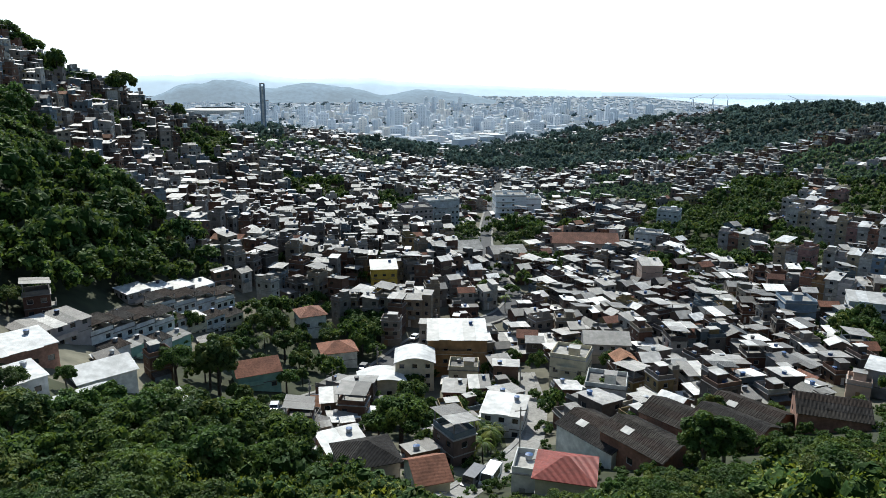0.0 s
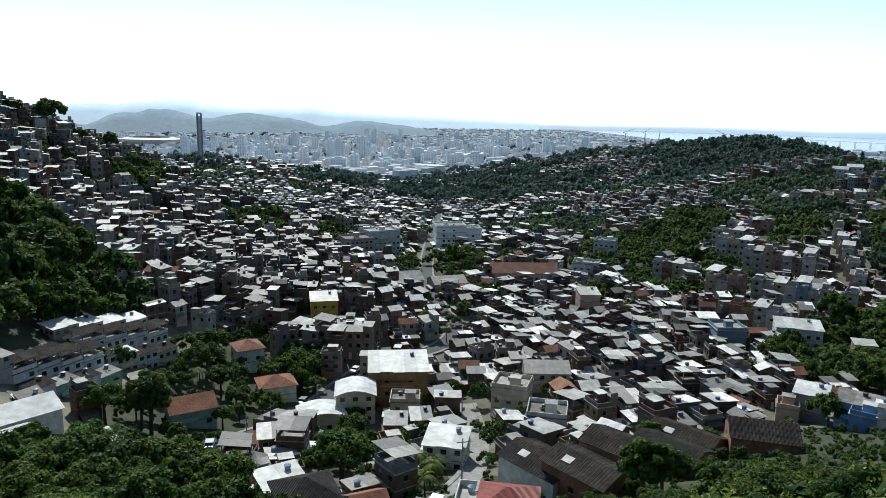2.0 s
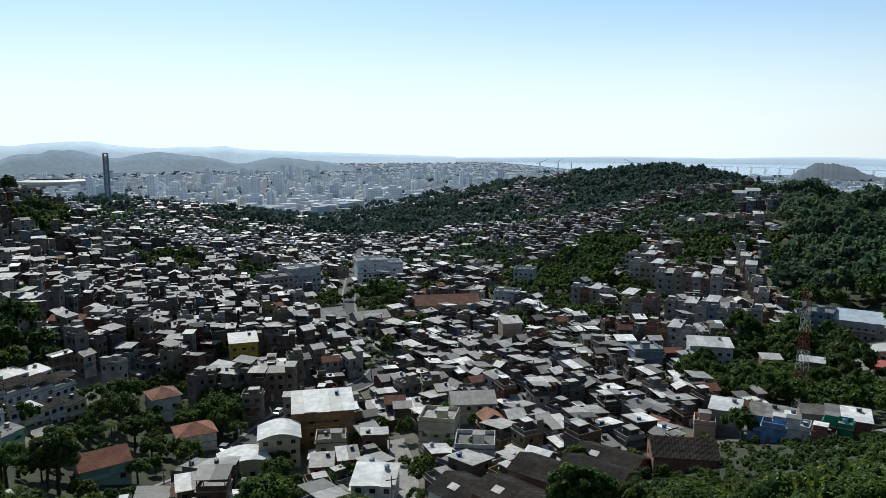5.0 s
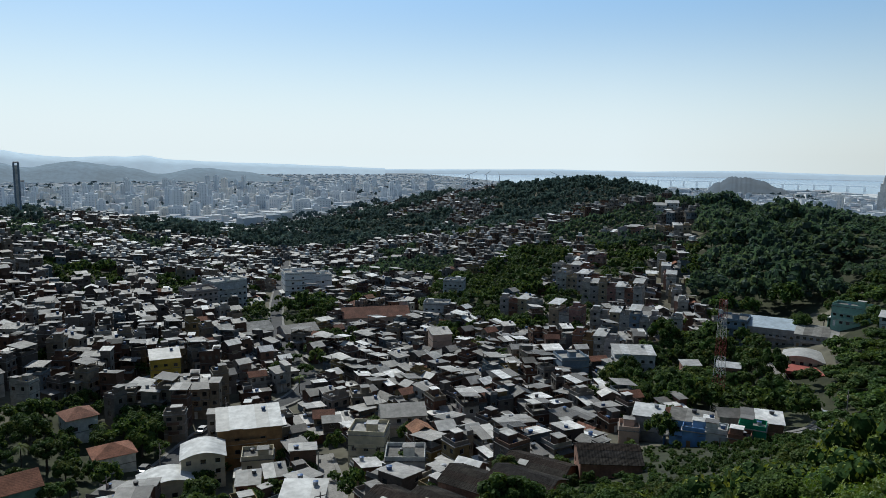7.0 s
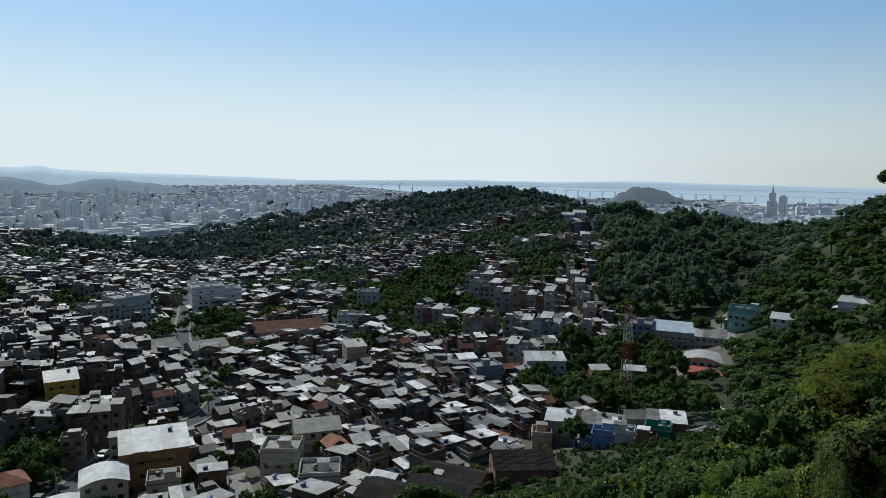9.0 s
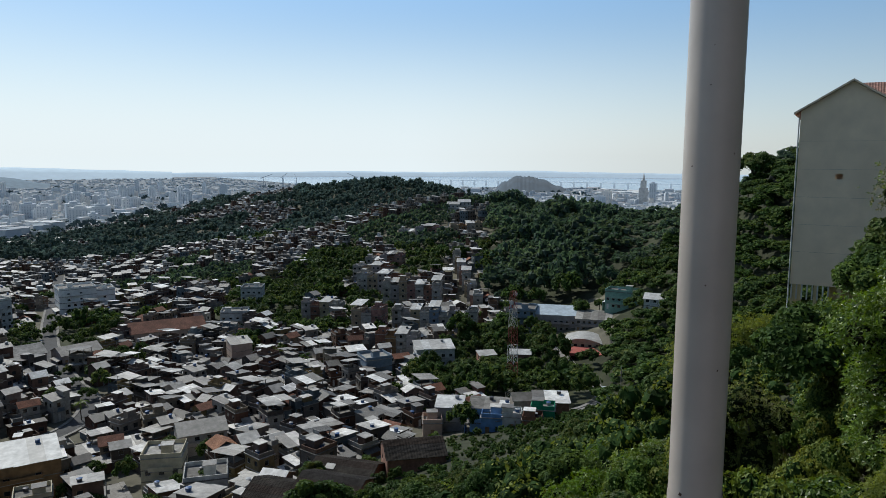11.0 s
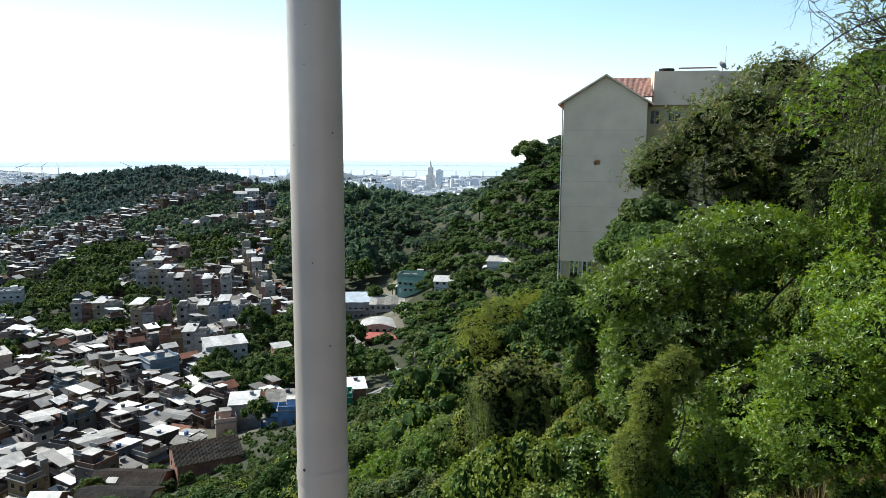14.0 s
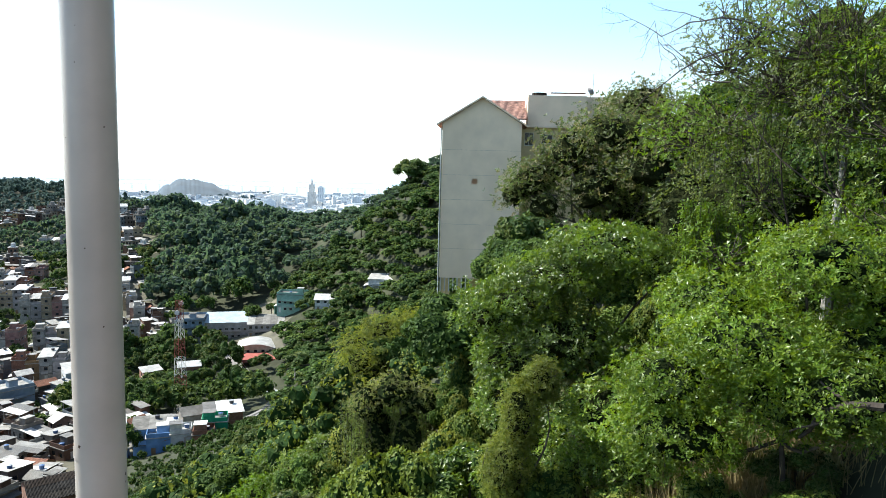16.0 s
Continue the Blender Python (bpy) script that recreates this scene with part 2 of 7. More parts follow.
M_brightleaf = material("bright_green_leaves", [(0.072, 0.138, 0.015), (0.116, 0.198, 0.019), (0.090, 0.158, 0.017), (0.172, 0.240, 0.028)], 0.37, grain=1.2, stain=0.25, amount=0.5, bump=0, leaf=0.32, gloss=0.34, step=False)
M_oliveleaf = material("olive_vine_leaves", [(0.064, 0.084, 0.026), (0.098, 0.140, 0.031), (0.135, 0.170, 0.040), (0.172, 0.202, 0.047), (0.155, 0.140, 0.062)], 0.5, grain=1.0, stain=0.2, amount=0.5, bump=0, leaf=0.34, gloss=0.35, step=False)
M_yellowleaf = material("yellow_green_shrub_leaves", [(0.145, 0.180, 0.030), (0.195, 0.215, 0.036), (0.115, 0.155, 0.028)], 0.6, grain=1.0, stain=0.2, amount=0.5, bump=0, leaf=0.35, gloss=0.3, step=False)
M_straw = material("dry_straw_grass", [(0.30, 0.24, 0.12), (0.22, 0.19, 0.09)], 0.9, grain=4, stain=1, amount=0.4, bump=0, leaf=0.25)
M_court = material("red_court_paint", [(0.36, 0.10, 0.08)], 0.8, grain=1, stain=0.3, amount=0.25)
M_brightwhite = material("fresh_white_paint", [(0.84, 0.84, 0.82)], 0.8, grain=0.8, stain=0.2, amount=0.15)
M_terrace = material("dark_unseen_terrace_tile", [(0.17, 0.13, 0.11)], 0.8, grain=3, stain=0.5, amount=0.3)

# ---- mesh tools ----
class Build:
    """Collects quads (a triangle repeats its last corner) with a material number and a tint each."""

    def __init__(self):
        self.v, self.f, self.m, self.t, self.n = [], [], [], [], 0

    def add(self, verts, faces, mat=0, tint=0.0):
        verts, faces = np.asarray(verts, float).reshape(-1, 3), np.asarray(faces, int).reshape(-1, 4)
        self.v.append(verts), self.f.append(faces + self.n)
        self.m.append(np.broadcast_to(mat, len(faces))), self.t.append(np.broadcast_to(tint, len(faces)))
        self.n += len(verts)
        return self

    def box(self, x0, y0, z0, x1, y1, z1, mat=0, tint=0.0):
        v = [(x, y, z) for z in (z0, z1) for y in (y0, y1) for x in (x0, x1)]
        return self.add(v, [(0, 2, 3, 1), (4, 5, 7, 6), (0, 1, 5, 4), (2, 6, 7, 3), (0, 4, 6, 2), (1, 3, 7, 5)], mat, tint)

    def prism(self, pts, z0, z1, mat=0, tint=0.0):
        """An upright block over a four-cornered plan; z0 and z1 may hold a height for each corner."""
        a, b = np.broadcast_to(z0, 4), np.broadcast_to(z1, 4)
        v = [(*p, z) for p, z in zip(pts, a)] + [(*p, z) for p, z in zip(pts, b)]
        return self.add(v, [(3, 2, 1, 0), (4, 5, 6, 7), (0, 1, 5, 4), (1, 2, 6, 5), (2, 3, 7, 6), (3, 0, 4, 7)], mat, tint)

    def tube(self, a, b, r0, r1, sides=8, mat=0, tint=0.0, caps=True):
        a, b = np.array(a, float), np.array(b, float)
        w = (b - a) / (np.linalg.norm(b - a) + 1e-9)
        u = np.cross(w, (0, 0, 1) if abs(w[2]) < 0.9 else (1, 0, 0))
        u /= np.linalg.norm(u)
        s = np.cross(w, u)
        ang = np.linspace(0, 2 * math.pi, sides, endpoint=False)
        ring = np.cos(ang)[:, None] * u + np.sin(ang)[:, None] * s
        v = np.concatenate([a + ring * r0, b + ring * r1, [a], [b]])
        k = np.arange(sides)
        j = (k + 1) % sides
        f = [np.stack([k, j, j + sides, k + sides], 1)]
        if caps:
            f += [np.stack([j, k, k * 0 + 2 * sides, k * 0 + 2 * sides], 1), np.stack([k + sides, j + sides, k * 0 + 2 * sides + 1, k * 0 + 2 * sides + 1], 1)]
        return self.add(v, np.concatenate(f), mat, tint)

    def merge(self, other, m=None, tint=None, mats=None):
        v = np.concatenate(other.v)
        if m is not None:
            mm = np.array(m)
            v = v @ mm[:3, :3].T + mm[:3, 3]
        f, mt, tt = np.concatenate(other.f), np.concatenate(other.m), np.concatenate(other.t)
        return self.add(v, f, mt if mats is None else np.array(mats)[mt], tt if tint is None else tt + tint)

    def packed(self):
        """The same as single arrays, for quick repeats."""
        self.v, self.f, self.m, self.t = [np.concatenate(self.v)], [np.concatenate(self.f)], [np.concatenate(self.m)], [np.concatenate(self.t)]
        return self

    def mesh(self, name, mats, smooth=False):
        me = bpy.data.meshes.new(name)
        v, f = np.concatenate(self.v), np.concatenate(self.f)
        tri = f[:, 2] == f[:, 3]
        count = np.where(tri, 3, 4)
        keep = np.ones(f.shape, bool)
        keep[tri, 3] = False
        me.vertices.add(len(v))
        me.vertices.foreach_set("co", v.astype(np.float32).ravel())
        loops = f[keep]
        me.loops.add(len(loops))
        me.loops.foreach_set("vertex_index", loops.astype(np.int32))
        me.polygons.add(len(f))
        me.polygons.foreach_set("loop_start", np.concatenate([[0], np.cumsum(count)[:-1]]).astype(np.int32))
        me.polygons.foreach_set("material_index", np.concatenate(self.m).astype(np.int32))
        me.polygons.foreach_set("use_smooth", np.full(len(f), smooth))
        t = np.concatenate(self.t)
        if t.any():
            at = me.attributes.new("tint", "FLOAT", "FACE")
            at.data.foreach_set("value", t.astype(np.float32))
        me.update(calc_edges=True)
        me.validate()
        for mt in mats:
            me.materials.append(mt)
        return me


def part(name, build, mats, parent, label="", smooth=False):
    mats = mats if isinstance(mats, (list, tuple)) else [mats]
    ob = new(name, build if isinstance(build, bpy.types.Mesh) else build.mesh(name, mats, smooth))
    ob.parent = parent
    return tagged(ob, label)


def thing(name, label, category, m=None, group="", kind=""):
    ob = new(name)
    ob.empty_display_size = 0.3
    if m is not None:
        ob.matrix_world = m
    return tagged(ob, label, category, group, kind)


def solid(name, build, mats, label, category, m=None, group="", kind="", smooth=False):
    ob = new(name, build.mesh(name, mats if isinstance(mats, (list, tuple)) else [mats], smooth))
    if m is not None:
        ob.matrix_world = m
    return tagged(ob, label, category, group, kind)


# ---- the ground ----
HILLS_WIDE = [(40, -300, 700, 160.6), (880, -300, 700, -11.8), (400, 900, 200, 56.9), (40, 540, 200, -32.7), (58, 228, 110, -41.5), (-272, 360, 110, 75.2), (-140, 690, 110, 34), (256, -36, 110, 33.2), (58, 888, 110, -6.8)]
HILLS_SMALL = [(-44, 60, 60, -19.4), (64, 276, 60, -0.1), (-152, -12, 60, -21.7), (244, 240, 60, -26.6), (-116, 204, 60, -9.9), (-116, 348, 60, -30.5), (100, 60, 60, -6.4), (316, 492, 60, 28), (172, 132, 60, -40.1), (424, 744, 60, 16.7), (316, 168, 60, 40.4), (28, -156, 60, 29.9), (-368, 240, 60, 17.6), (136, -48, 60, 17.4), (-44, 168, 60, -21.6), (-116, 852, 60, 12.1), (208, 60, 60, 13.5), (172, 564, 60, 10.6), (-188, 492, 60, 9.2), (-152, -120, 60, 13.3), (28, 96, 60, -16.7), (-296, 96, 60, 7), (352, 312, 60, 8.5)]


def ground_z(x, y):
    x, y = np.asarray(x, float), np.asarray(y, float)
    z = np.zeros(np.broadcast(x, y).shape)
    for cx, cy, r, a in HILLS_WIDE + HILLS_SMALL:
        z = z + a * np.exp(-((x - cx) ** 2 + (y - cy) ** 2) / (2 * r * r))
    return z


def inside(x, y, poly):
    """Whether points lie in a plan outline."""
    x, y = np.asarray(x, float), np.asarray(y, float)
    hit = np.zeros(x.shape, bool)
    for (x0, y0), (x1, y1) in zip(poly, poly[1:] + poly[:1]):
        cross = (y0 > y) != (y1 > y)
        hit ^= cross & (x < (x1 - x0) * (y - y0) / ((y1 - y0) or 1e-9) + x0)
    return hit


def bearing(x, y):
    return np.degrees(np.arctan2(x, y))

# ---- zones of the plan ----
WOODS = [
    [(-200, 250), (-157, 285), (-133, 252), (-115, 252), (-97, 238), (-82, 232), (-65, 221), (-84, 182), (-86, 165), (-110, 130), (-200, 130)],   # left hillside wood
    [(-120, 112), (-76, 118), (-63, 120), (-53, 133), (-44, 140), (-35, 131), (-28, 114), (-22, 104), (-22, 92), (-19, 40), (-120, 20)],   # below the camera
    [(22, 66), (34, 76), (46, 84), (60, 95), (84, 106), (108, 106), (135, 112), (200, 120), (200, 0), (22, 0)],   # steep slope towards the right
    [(7, 345), (21, 355), (49, 353), (45, 322), (23, 303), (4, 312)],   # trees before the school
    [(-42, 411), (-17, 424), (-13, 366), (-27, 364)],
    [(32, 1000), (108, 950), (170, 800), (215, 620), (190, 560), (110, 680)],
    [(86, 339), (119, 390), (160, 410), (140, 333), (115, 309), (92, 315)],
    [(128, 216), (170, 242), (190, 224), (196, 205), (160, 170), (138, 150), (112, 158), (111, 190)],   # knoll with the mast
    [(174, 204), (190, 190), (168, 140), (131, 140)],
    [(137, 286), (161, 318), (161, 296), (140, 262), (126, 258)],
    [(-58.7, 184), (-54, 209), (-40, 219), (-31, 205), (-18, 209), (-17, 180), (-30, 160), (-40, 140), (-52, 150)],   # gardens
    [(114, 345), (150, 395), (168, 380), (160, 346), (148, 334), (133, 331), (112, 285), (102, 301)],   # gully on the right-hand slope
    [(222, 402), (245, 381), (222, 350), (192, 345)],
    [(254, 363), (282, 343), (214, 253), (200, 267), (224, 310)],
    [(-151, 427), (-141, 472), (-121, 424), (-136, 401)],
    [(-92, 410), (-65, 448), (-54, 413), (-82, 390)],
    [(-17, 157), (-12, 150), (-2, 154), (1, 134), (-9, 128), (-16, 132)],
    [(3, 132), (8, 136), (12, 122), (12, 104), (2, 106)],
    [(35, 296), (51, 294), (49, 277), (35, 276)],
    # green between the rows on the right-hand slope
    [(163, 340), (168, 324), (172, 312), (152, 277), (139, 272), (136, 286)],
    [(212, 390), (231, 390), (227, 354), (206, 320), (203, 331), (185, 328)],
    [(161, 305), (194, 292), (189, 282), (155, 292)],
    [(177, 455), (221, 457), (194, 386), (170, 350), (147, 368)],
    [(120, 314), (137, 328), (122, 273), (108, 269)],
    [(135, 269), (146, 279), (132, 246), (127, 246)],
    [(-103, 161), (-101, 187), (-96, 202), (-88, 195), (-86, 180), (-88, 166), (-90, 139)],   # dark wood above the terraces
    [(-60, 152), (-50, 164), (-36, 176), (-29, 158), (-27, 141), (-40, 128), (-54, 126)],   # gardens above the street
]
LOTS = []   # (x, y, radius) kept free for the buildings that stand out


def wooded(x, y):
    x, y = np.asarray(x, float), np.asarray(y, float)
    hit = np.zeros(x.shape, bool)
    for w in WOODS:
        hit |= inside(x, y, w)
    b, r = bearing(x, y), np.hypot(x, y)
    hit |= (b > 37.5) & (r > 240) & ~((b < 46) & (r < 335))
    hit |= (b > 44.5) & ~((b < 49) & (r > 170) & (r < 335))
    hit |= (b > 28) & (b < 45) & (r > 600) & (r < 1150)
    hit |= (b > 36.5) & (r > 400)
    return hit


def coarse(x, y, s, seed):
    return np.array([noise.noise((float(a) / s, float(c) / s, seed)) for a, c in zip(np.ravel(x), np.ravel(y))])


def slope(x, y):
    """The overgrown slope between the viewpoint and the first houses."""
    x, y = np.asarray(x, float), np.asarray(y, float)
    return (y < 104) | ((x > 18) & (y < 121)) | ((x > 58) & (x < 150) & (y < 133))


# ---- ground sheet ----
half = np.concatenate([np.arange(0, 420, 6.0), 420 * 1.045 ** np.arange(0, 57)])
half = half[half < 4890]
line = np.concatenate([-half[:0:-1], half])
gx, gy = np.meshgrid(line, line)
gz = ground_z(gx, gy)
ii, jj = np.meshgrid(np.arange(len(line) - 1), np.arange(len(line) - 1))
k0 = (jj * len(line) + ii).ravel()
mx, my = (gx[:-1, :-1] + gx[1:, 1:]).ravel() / 2, (gy[:-1, :-1] + gy[1:, 1:]).ravel() / 2
rr = np.hypot(mx, my)
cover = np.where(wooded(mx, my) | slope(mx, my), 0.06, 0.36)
# beyond 1200 m the ground colour takes on the bluish haze
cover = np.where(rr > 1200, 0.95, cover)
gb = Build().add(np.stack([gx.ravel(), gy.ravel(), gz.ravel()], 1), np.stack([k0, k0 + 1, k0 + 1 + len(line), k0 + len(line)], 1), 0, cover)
solid("ground", gb, M_ground, "hilly ground of soil, grass and pale paving, haze-blue on the plain", "ground", kind="structure", smooth=True)


def canopy(x, y):
    """How high growth stands on the steep slope below the viewpoint: low scrub at its foot, taller trees to the sides."""
    b, r = float(bearing(x, y)), math.hypot(x, y)
    fall = np.interp(b, (-40, -26, -19, -14, 0, 14, 22, 27, 33, 39, 45, 50, 54, 60, 66, 72), (21, 22.2, 23.2, 26.3, 33, 30.5, 26, 25.2, 24.4, 23.4, 20.4, 16.5, 13.8, 12.8, 12, 8))
    if r < 116 and 4 < b < 36:   # kept low before the factory sheds
        fall = max(fall, np.interp(b, (0, 8, 14, 22, 27, 33, 37), (33, 32.5, 31.5, 29.5, 27, 24, 20)))
    return max(1.1, 135.0 - r * math.tan(radians(fall)) - float(ground_z(x, y)))

# ---- houses ----
HOUSE_MATS = [M_wall, M_roof, M_slab, M_pane, M_frame, M_tank, M_tile, M_white]
WALL, ROOF, SLAB, PANE, FRAME, TANK, TILE, WHITE = range(8)


def facade(b, p0, p1, z0, z1, holes=(), mat=WALL, deep=0.16, tint=0.0):
    """A wall face from p0 to p1 (outside to the right of that way) with openings (u0, u1, z0, z1) and their reveals."""
    p0, p1 = np.array(p0, float), np.array(p1, float)
    w = np.linalg.norm(p1 - p0)
    d = (p1 - p0) / w
    n = np.array((d[1], -d[0]))
    at = lambda u, z, back=0.0: (*(p0 + d * u - n * back), z)
    us = sorted({0.0, w, *[h[0] for h in holes], *[h[1] for h in holes]})
    zs = sorted({z0, z1, *[h[2] for h in holes], *[h[3] for h in holes]})
    v = [at(u, z) for z in zs for u in us]
    f = []
    for j in range(len(zs) - 1):
        for i in range(len(us) - 1):
            cu, cz = (us[i] + us[i + 1]) / 2, (zs[j] + zs[j + 1]) / 2
            if not any(h[0] < cu < h[1] and h[2] < cz < h[3] for h in holes):
                k = j * len(us) + i
                f.append((k, k + 1, k + 1 + len(us), k + len(us)))
    b.add(v, f, mat, tint)
    for u0, u1, a, c in holes:
        q = [at(u0, a), at(u1, a), at(u1, c), at(u0, c), at(u0, a, deep), at(u1, a, deep), at(u1, c, deep), at(u0, c, deep)]
        b.add(q, [(0, 4, 5, 1), (1, 5, 6, 2), (2, 6, 7, 3), (3, 7, 4, 0)], mat, tint)


def window_build(w, h, door=False):
    """One body: a frame 0.09 m behind the wall's face, stepping back to its pane; centred, facing -y."""
    b, t = Build(), 0.06
    x, z, i, k = w / 2, h / 2, w / 2 - t, h / 2 - t
    v = [(-x, 0.09, -z), (x, 0.09, -z), (x, 0.09, z), (-x, 0.09, z), (-i, 0.09, -k), (i, 0.09, -k), (i, 0.09, k), (-i, 0.09, k), (-i, 0.13, -k), (i, 0.13, -k), (i, 0.13, k), (-i, 0.13, k)]
    f = [(0, 1, 5, 4), (1, 2, 6, 5), (2, 3, 7, 6), (3, 0, 4, 7), (4, 5, 9, 8), (5, 6, 10, 9), (6, 7, 11, 10), (7, 4, 8, 11), (8, 9, 10, 11)]
    return b.add(v, f, [FRAME] * 8 + [FRAME if door else PANE])


WINDOW_MESH = {}


def window_mesh(w, h, door=False):
    key = (round(w, 2), round(h, 2), door)
    if key not in WINDOW_MESH:
        b = window_build(w, h, door)
        WINDOW_MESH[key] = (b, b.mesh("door" if door else "window", HOUSE_MATS))
    return WINDOW_MESH[key]


def block_walls(b, w, d, z0, z1, storeys, rng, low=0.0, fill=0.8, every=2.6, size=(1.2, 1.1), door=True, h=2.8, mat=WALL):
    """Four walls round the origin; returns the openings' places [(matrix, w, h, is_door)]."""
    spots = []
    c = [(-w / 2, -d / 2), (w / 2, -d / 2), (w / 2, d / 2), (-w / 2, d / 2)]
    for side in range(4):
        p0, p1 = np.array(c[side]), np.array(c[(side + 1) % 4])
        length = np.linalg.norm(p1 - p0)
        n = max(1, int(length // every))
        holes = []
        for s in range(storeys):
            for k in range(n):
                if rng.random() > fill:
                    continue
                u = length * (k + 0.5) / n
                is_door = door and s == 0 and k == 0 and side in (0, 2)
                ww, hh = (0.9, 2.1) if is_door else size
                zc = low + s * h + (1.06 if is_door else 1.55)
                if zc + hh / 2 > z1 - 0.1 or u + ww / 2 > length - 0.1:
                    continue
                holes.append((u - ww / 2, u + ww / 2, zc - hh / 2, zc + hh / 2))
                q = p0 + (p1 - p0) / length * u
                spots.append((pose(q[0], q[1], zc, 0, 0, side * 90), ww, hh, is_door))
        facade(b, p0, p1, z0, z1, holes, mat)
    b.add([(*p, z1) for p in c], [(0, 1, 2, 3)], SLAB)
    return spots


def sheet(b, w, d, z, rise, over, mat, thick=0.07, axis=1, whole=False):
    """A tilted roof of two to four sheets of differing age, each lapping a little over the next."""
    x, y = w / 2 + over, d / 2 + over
    n = 1 if mat != ROOF or whole else max(2, int(w // 2.6))
    for k in range(n):
        x0, x1 = -x + 2 * x * k / n, -x + 2 * x * (k + 1) / n + (0.05 if k < n - 1 else 0)
        lift = 0.025 * (k % 2)
        a = [z, z, z + rise, z + rise] if axis else [z + rise * (x0 + x) / (2 * x), z + rise * (x1 + x) / (2 * x)] * 2
        e = 0.22 * ((k * 5 + int(w * 10)) % 3) * (k % 2)   # some sheets end short or jut out
        b.prism([(x0, -y + e), (x1, -y + e), (x1, y), (x0, y)], [q + lift for q in a], [q + lift + thick for q in a], mat, (0.0, 0.07, 0.93, 0.15)[(k + int(d * 10)) % 4] if n > 1 else 0.0)


def gable(b, w, d, z, rise, over, mat, wall=True, thick=0.09):
    """Two roof slopes with the ridge along x, and the gable walls."""
    x, y = w / 2 + over, d / 2 + over
    drop = rise * over / (d / 2)
    for s in (-1, 1):
        lo, hi = (-x, s * y), (x, s * y)
        pts = [lo, hi, (x, 0), (-x, 0)] if s < 0 else [(-x, 0), (x, 0), hi, lo]
        zz = [z - drop, z - drop, z + rise, z + rise] if s < 0 else [z + rise, z + rise, z - drop, z - drop]
        b.prism(pts, zz, [k + thick for k in zz], mat)
    if wall:
        for sx in (-1, 1):
            f = [(0, 1, 2, 2)] if sx > 0 else [(1, 0, 2, 2)]
            b.add([(sx * w / 2, -d / 2, z), (sx * w / 2, d / 2, z), (sx * w / 2, 0, z + rise)], f, WALL)


def hip(b, w, d, z, rise, over, mat, thick=0.1):
    x, y = w / 2 + over, d / 2 + over
    r = max(0.1, x - y)
    v = [(-x, -y, z), (x, -y, z), (x, y, z), (-x, y, z), (-r, 0, z + rise), (r, 0, z + rise)]
    v += [(a, c, e - thick) for a, c, e in v[:4]]
    b.add(v, [(0, 1, 5, 4), (2, 3, 4, 5), (1, 2, 5, 5), (3, 0, 4, 4), (6, 7, 1, 0), (7, 8, 2, 1), (8, 9, 3, 2), (9, 6, 0, 3), (9, 8, 7, 6)], mat)


def tank(b, x, y, z, r=0.55, h=0.75):
    b.tube((x, y, z), (x, y, z + h), r * 0.85, r, 10, TANK)
    b.tube((x, y, z + h), (x, y, z + h + 0.12), r * 1.06, r * 0.3, 10, TANK)


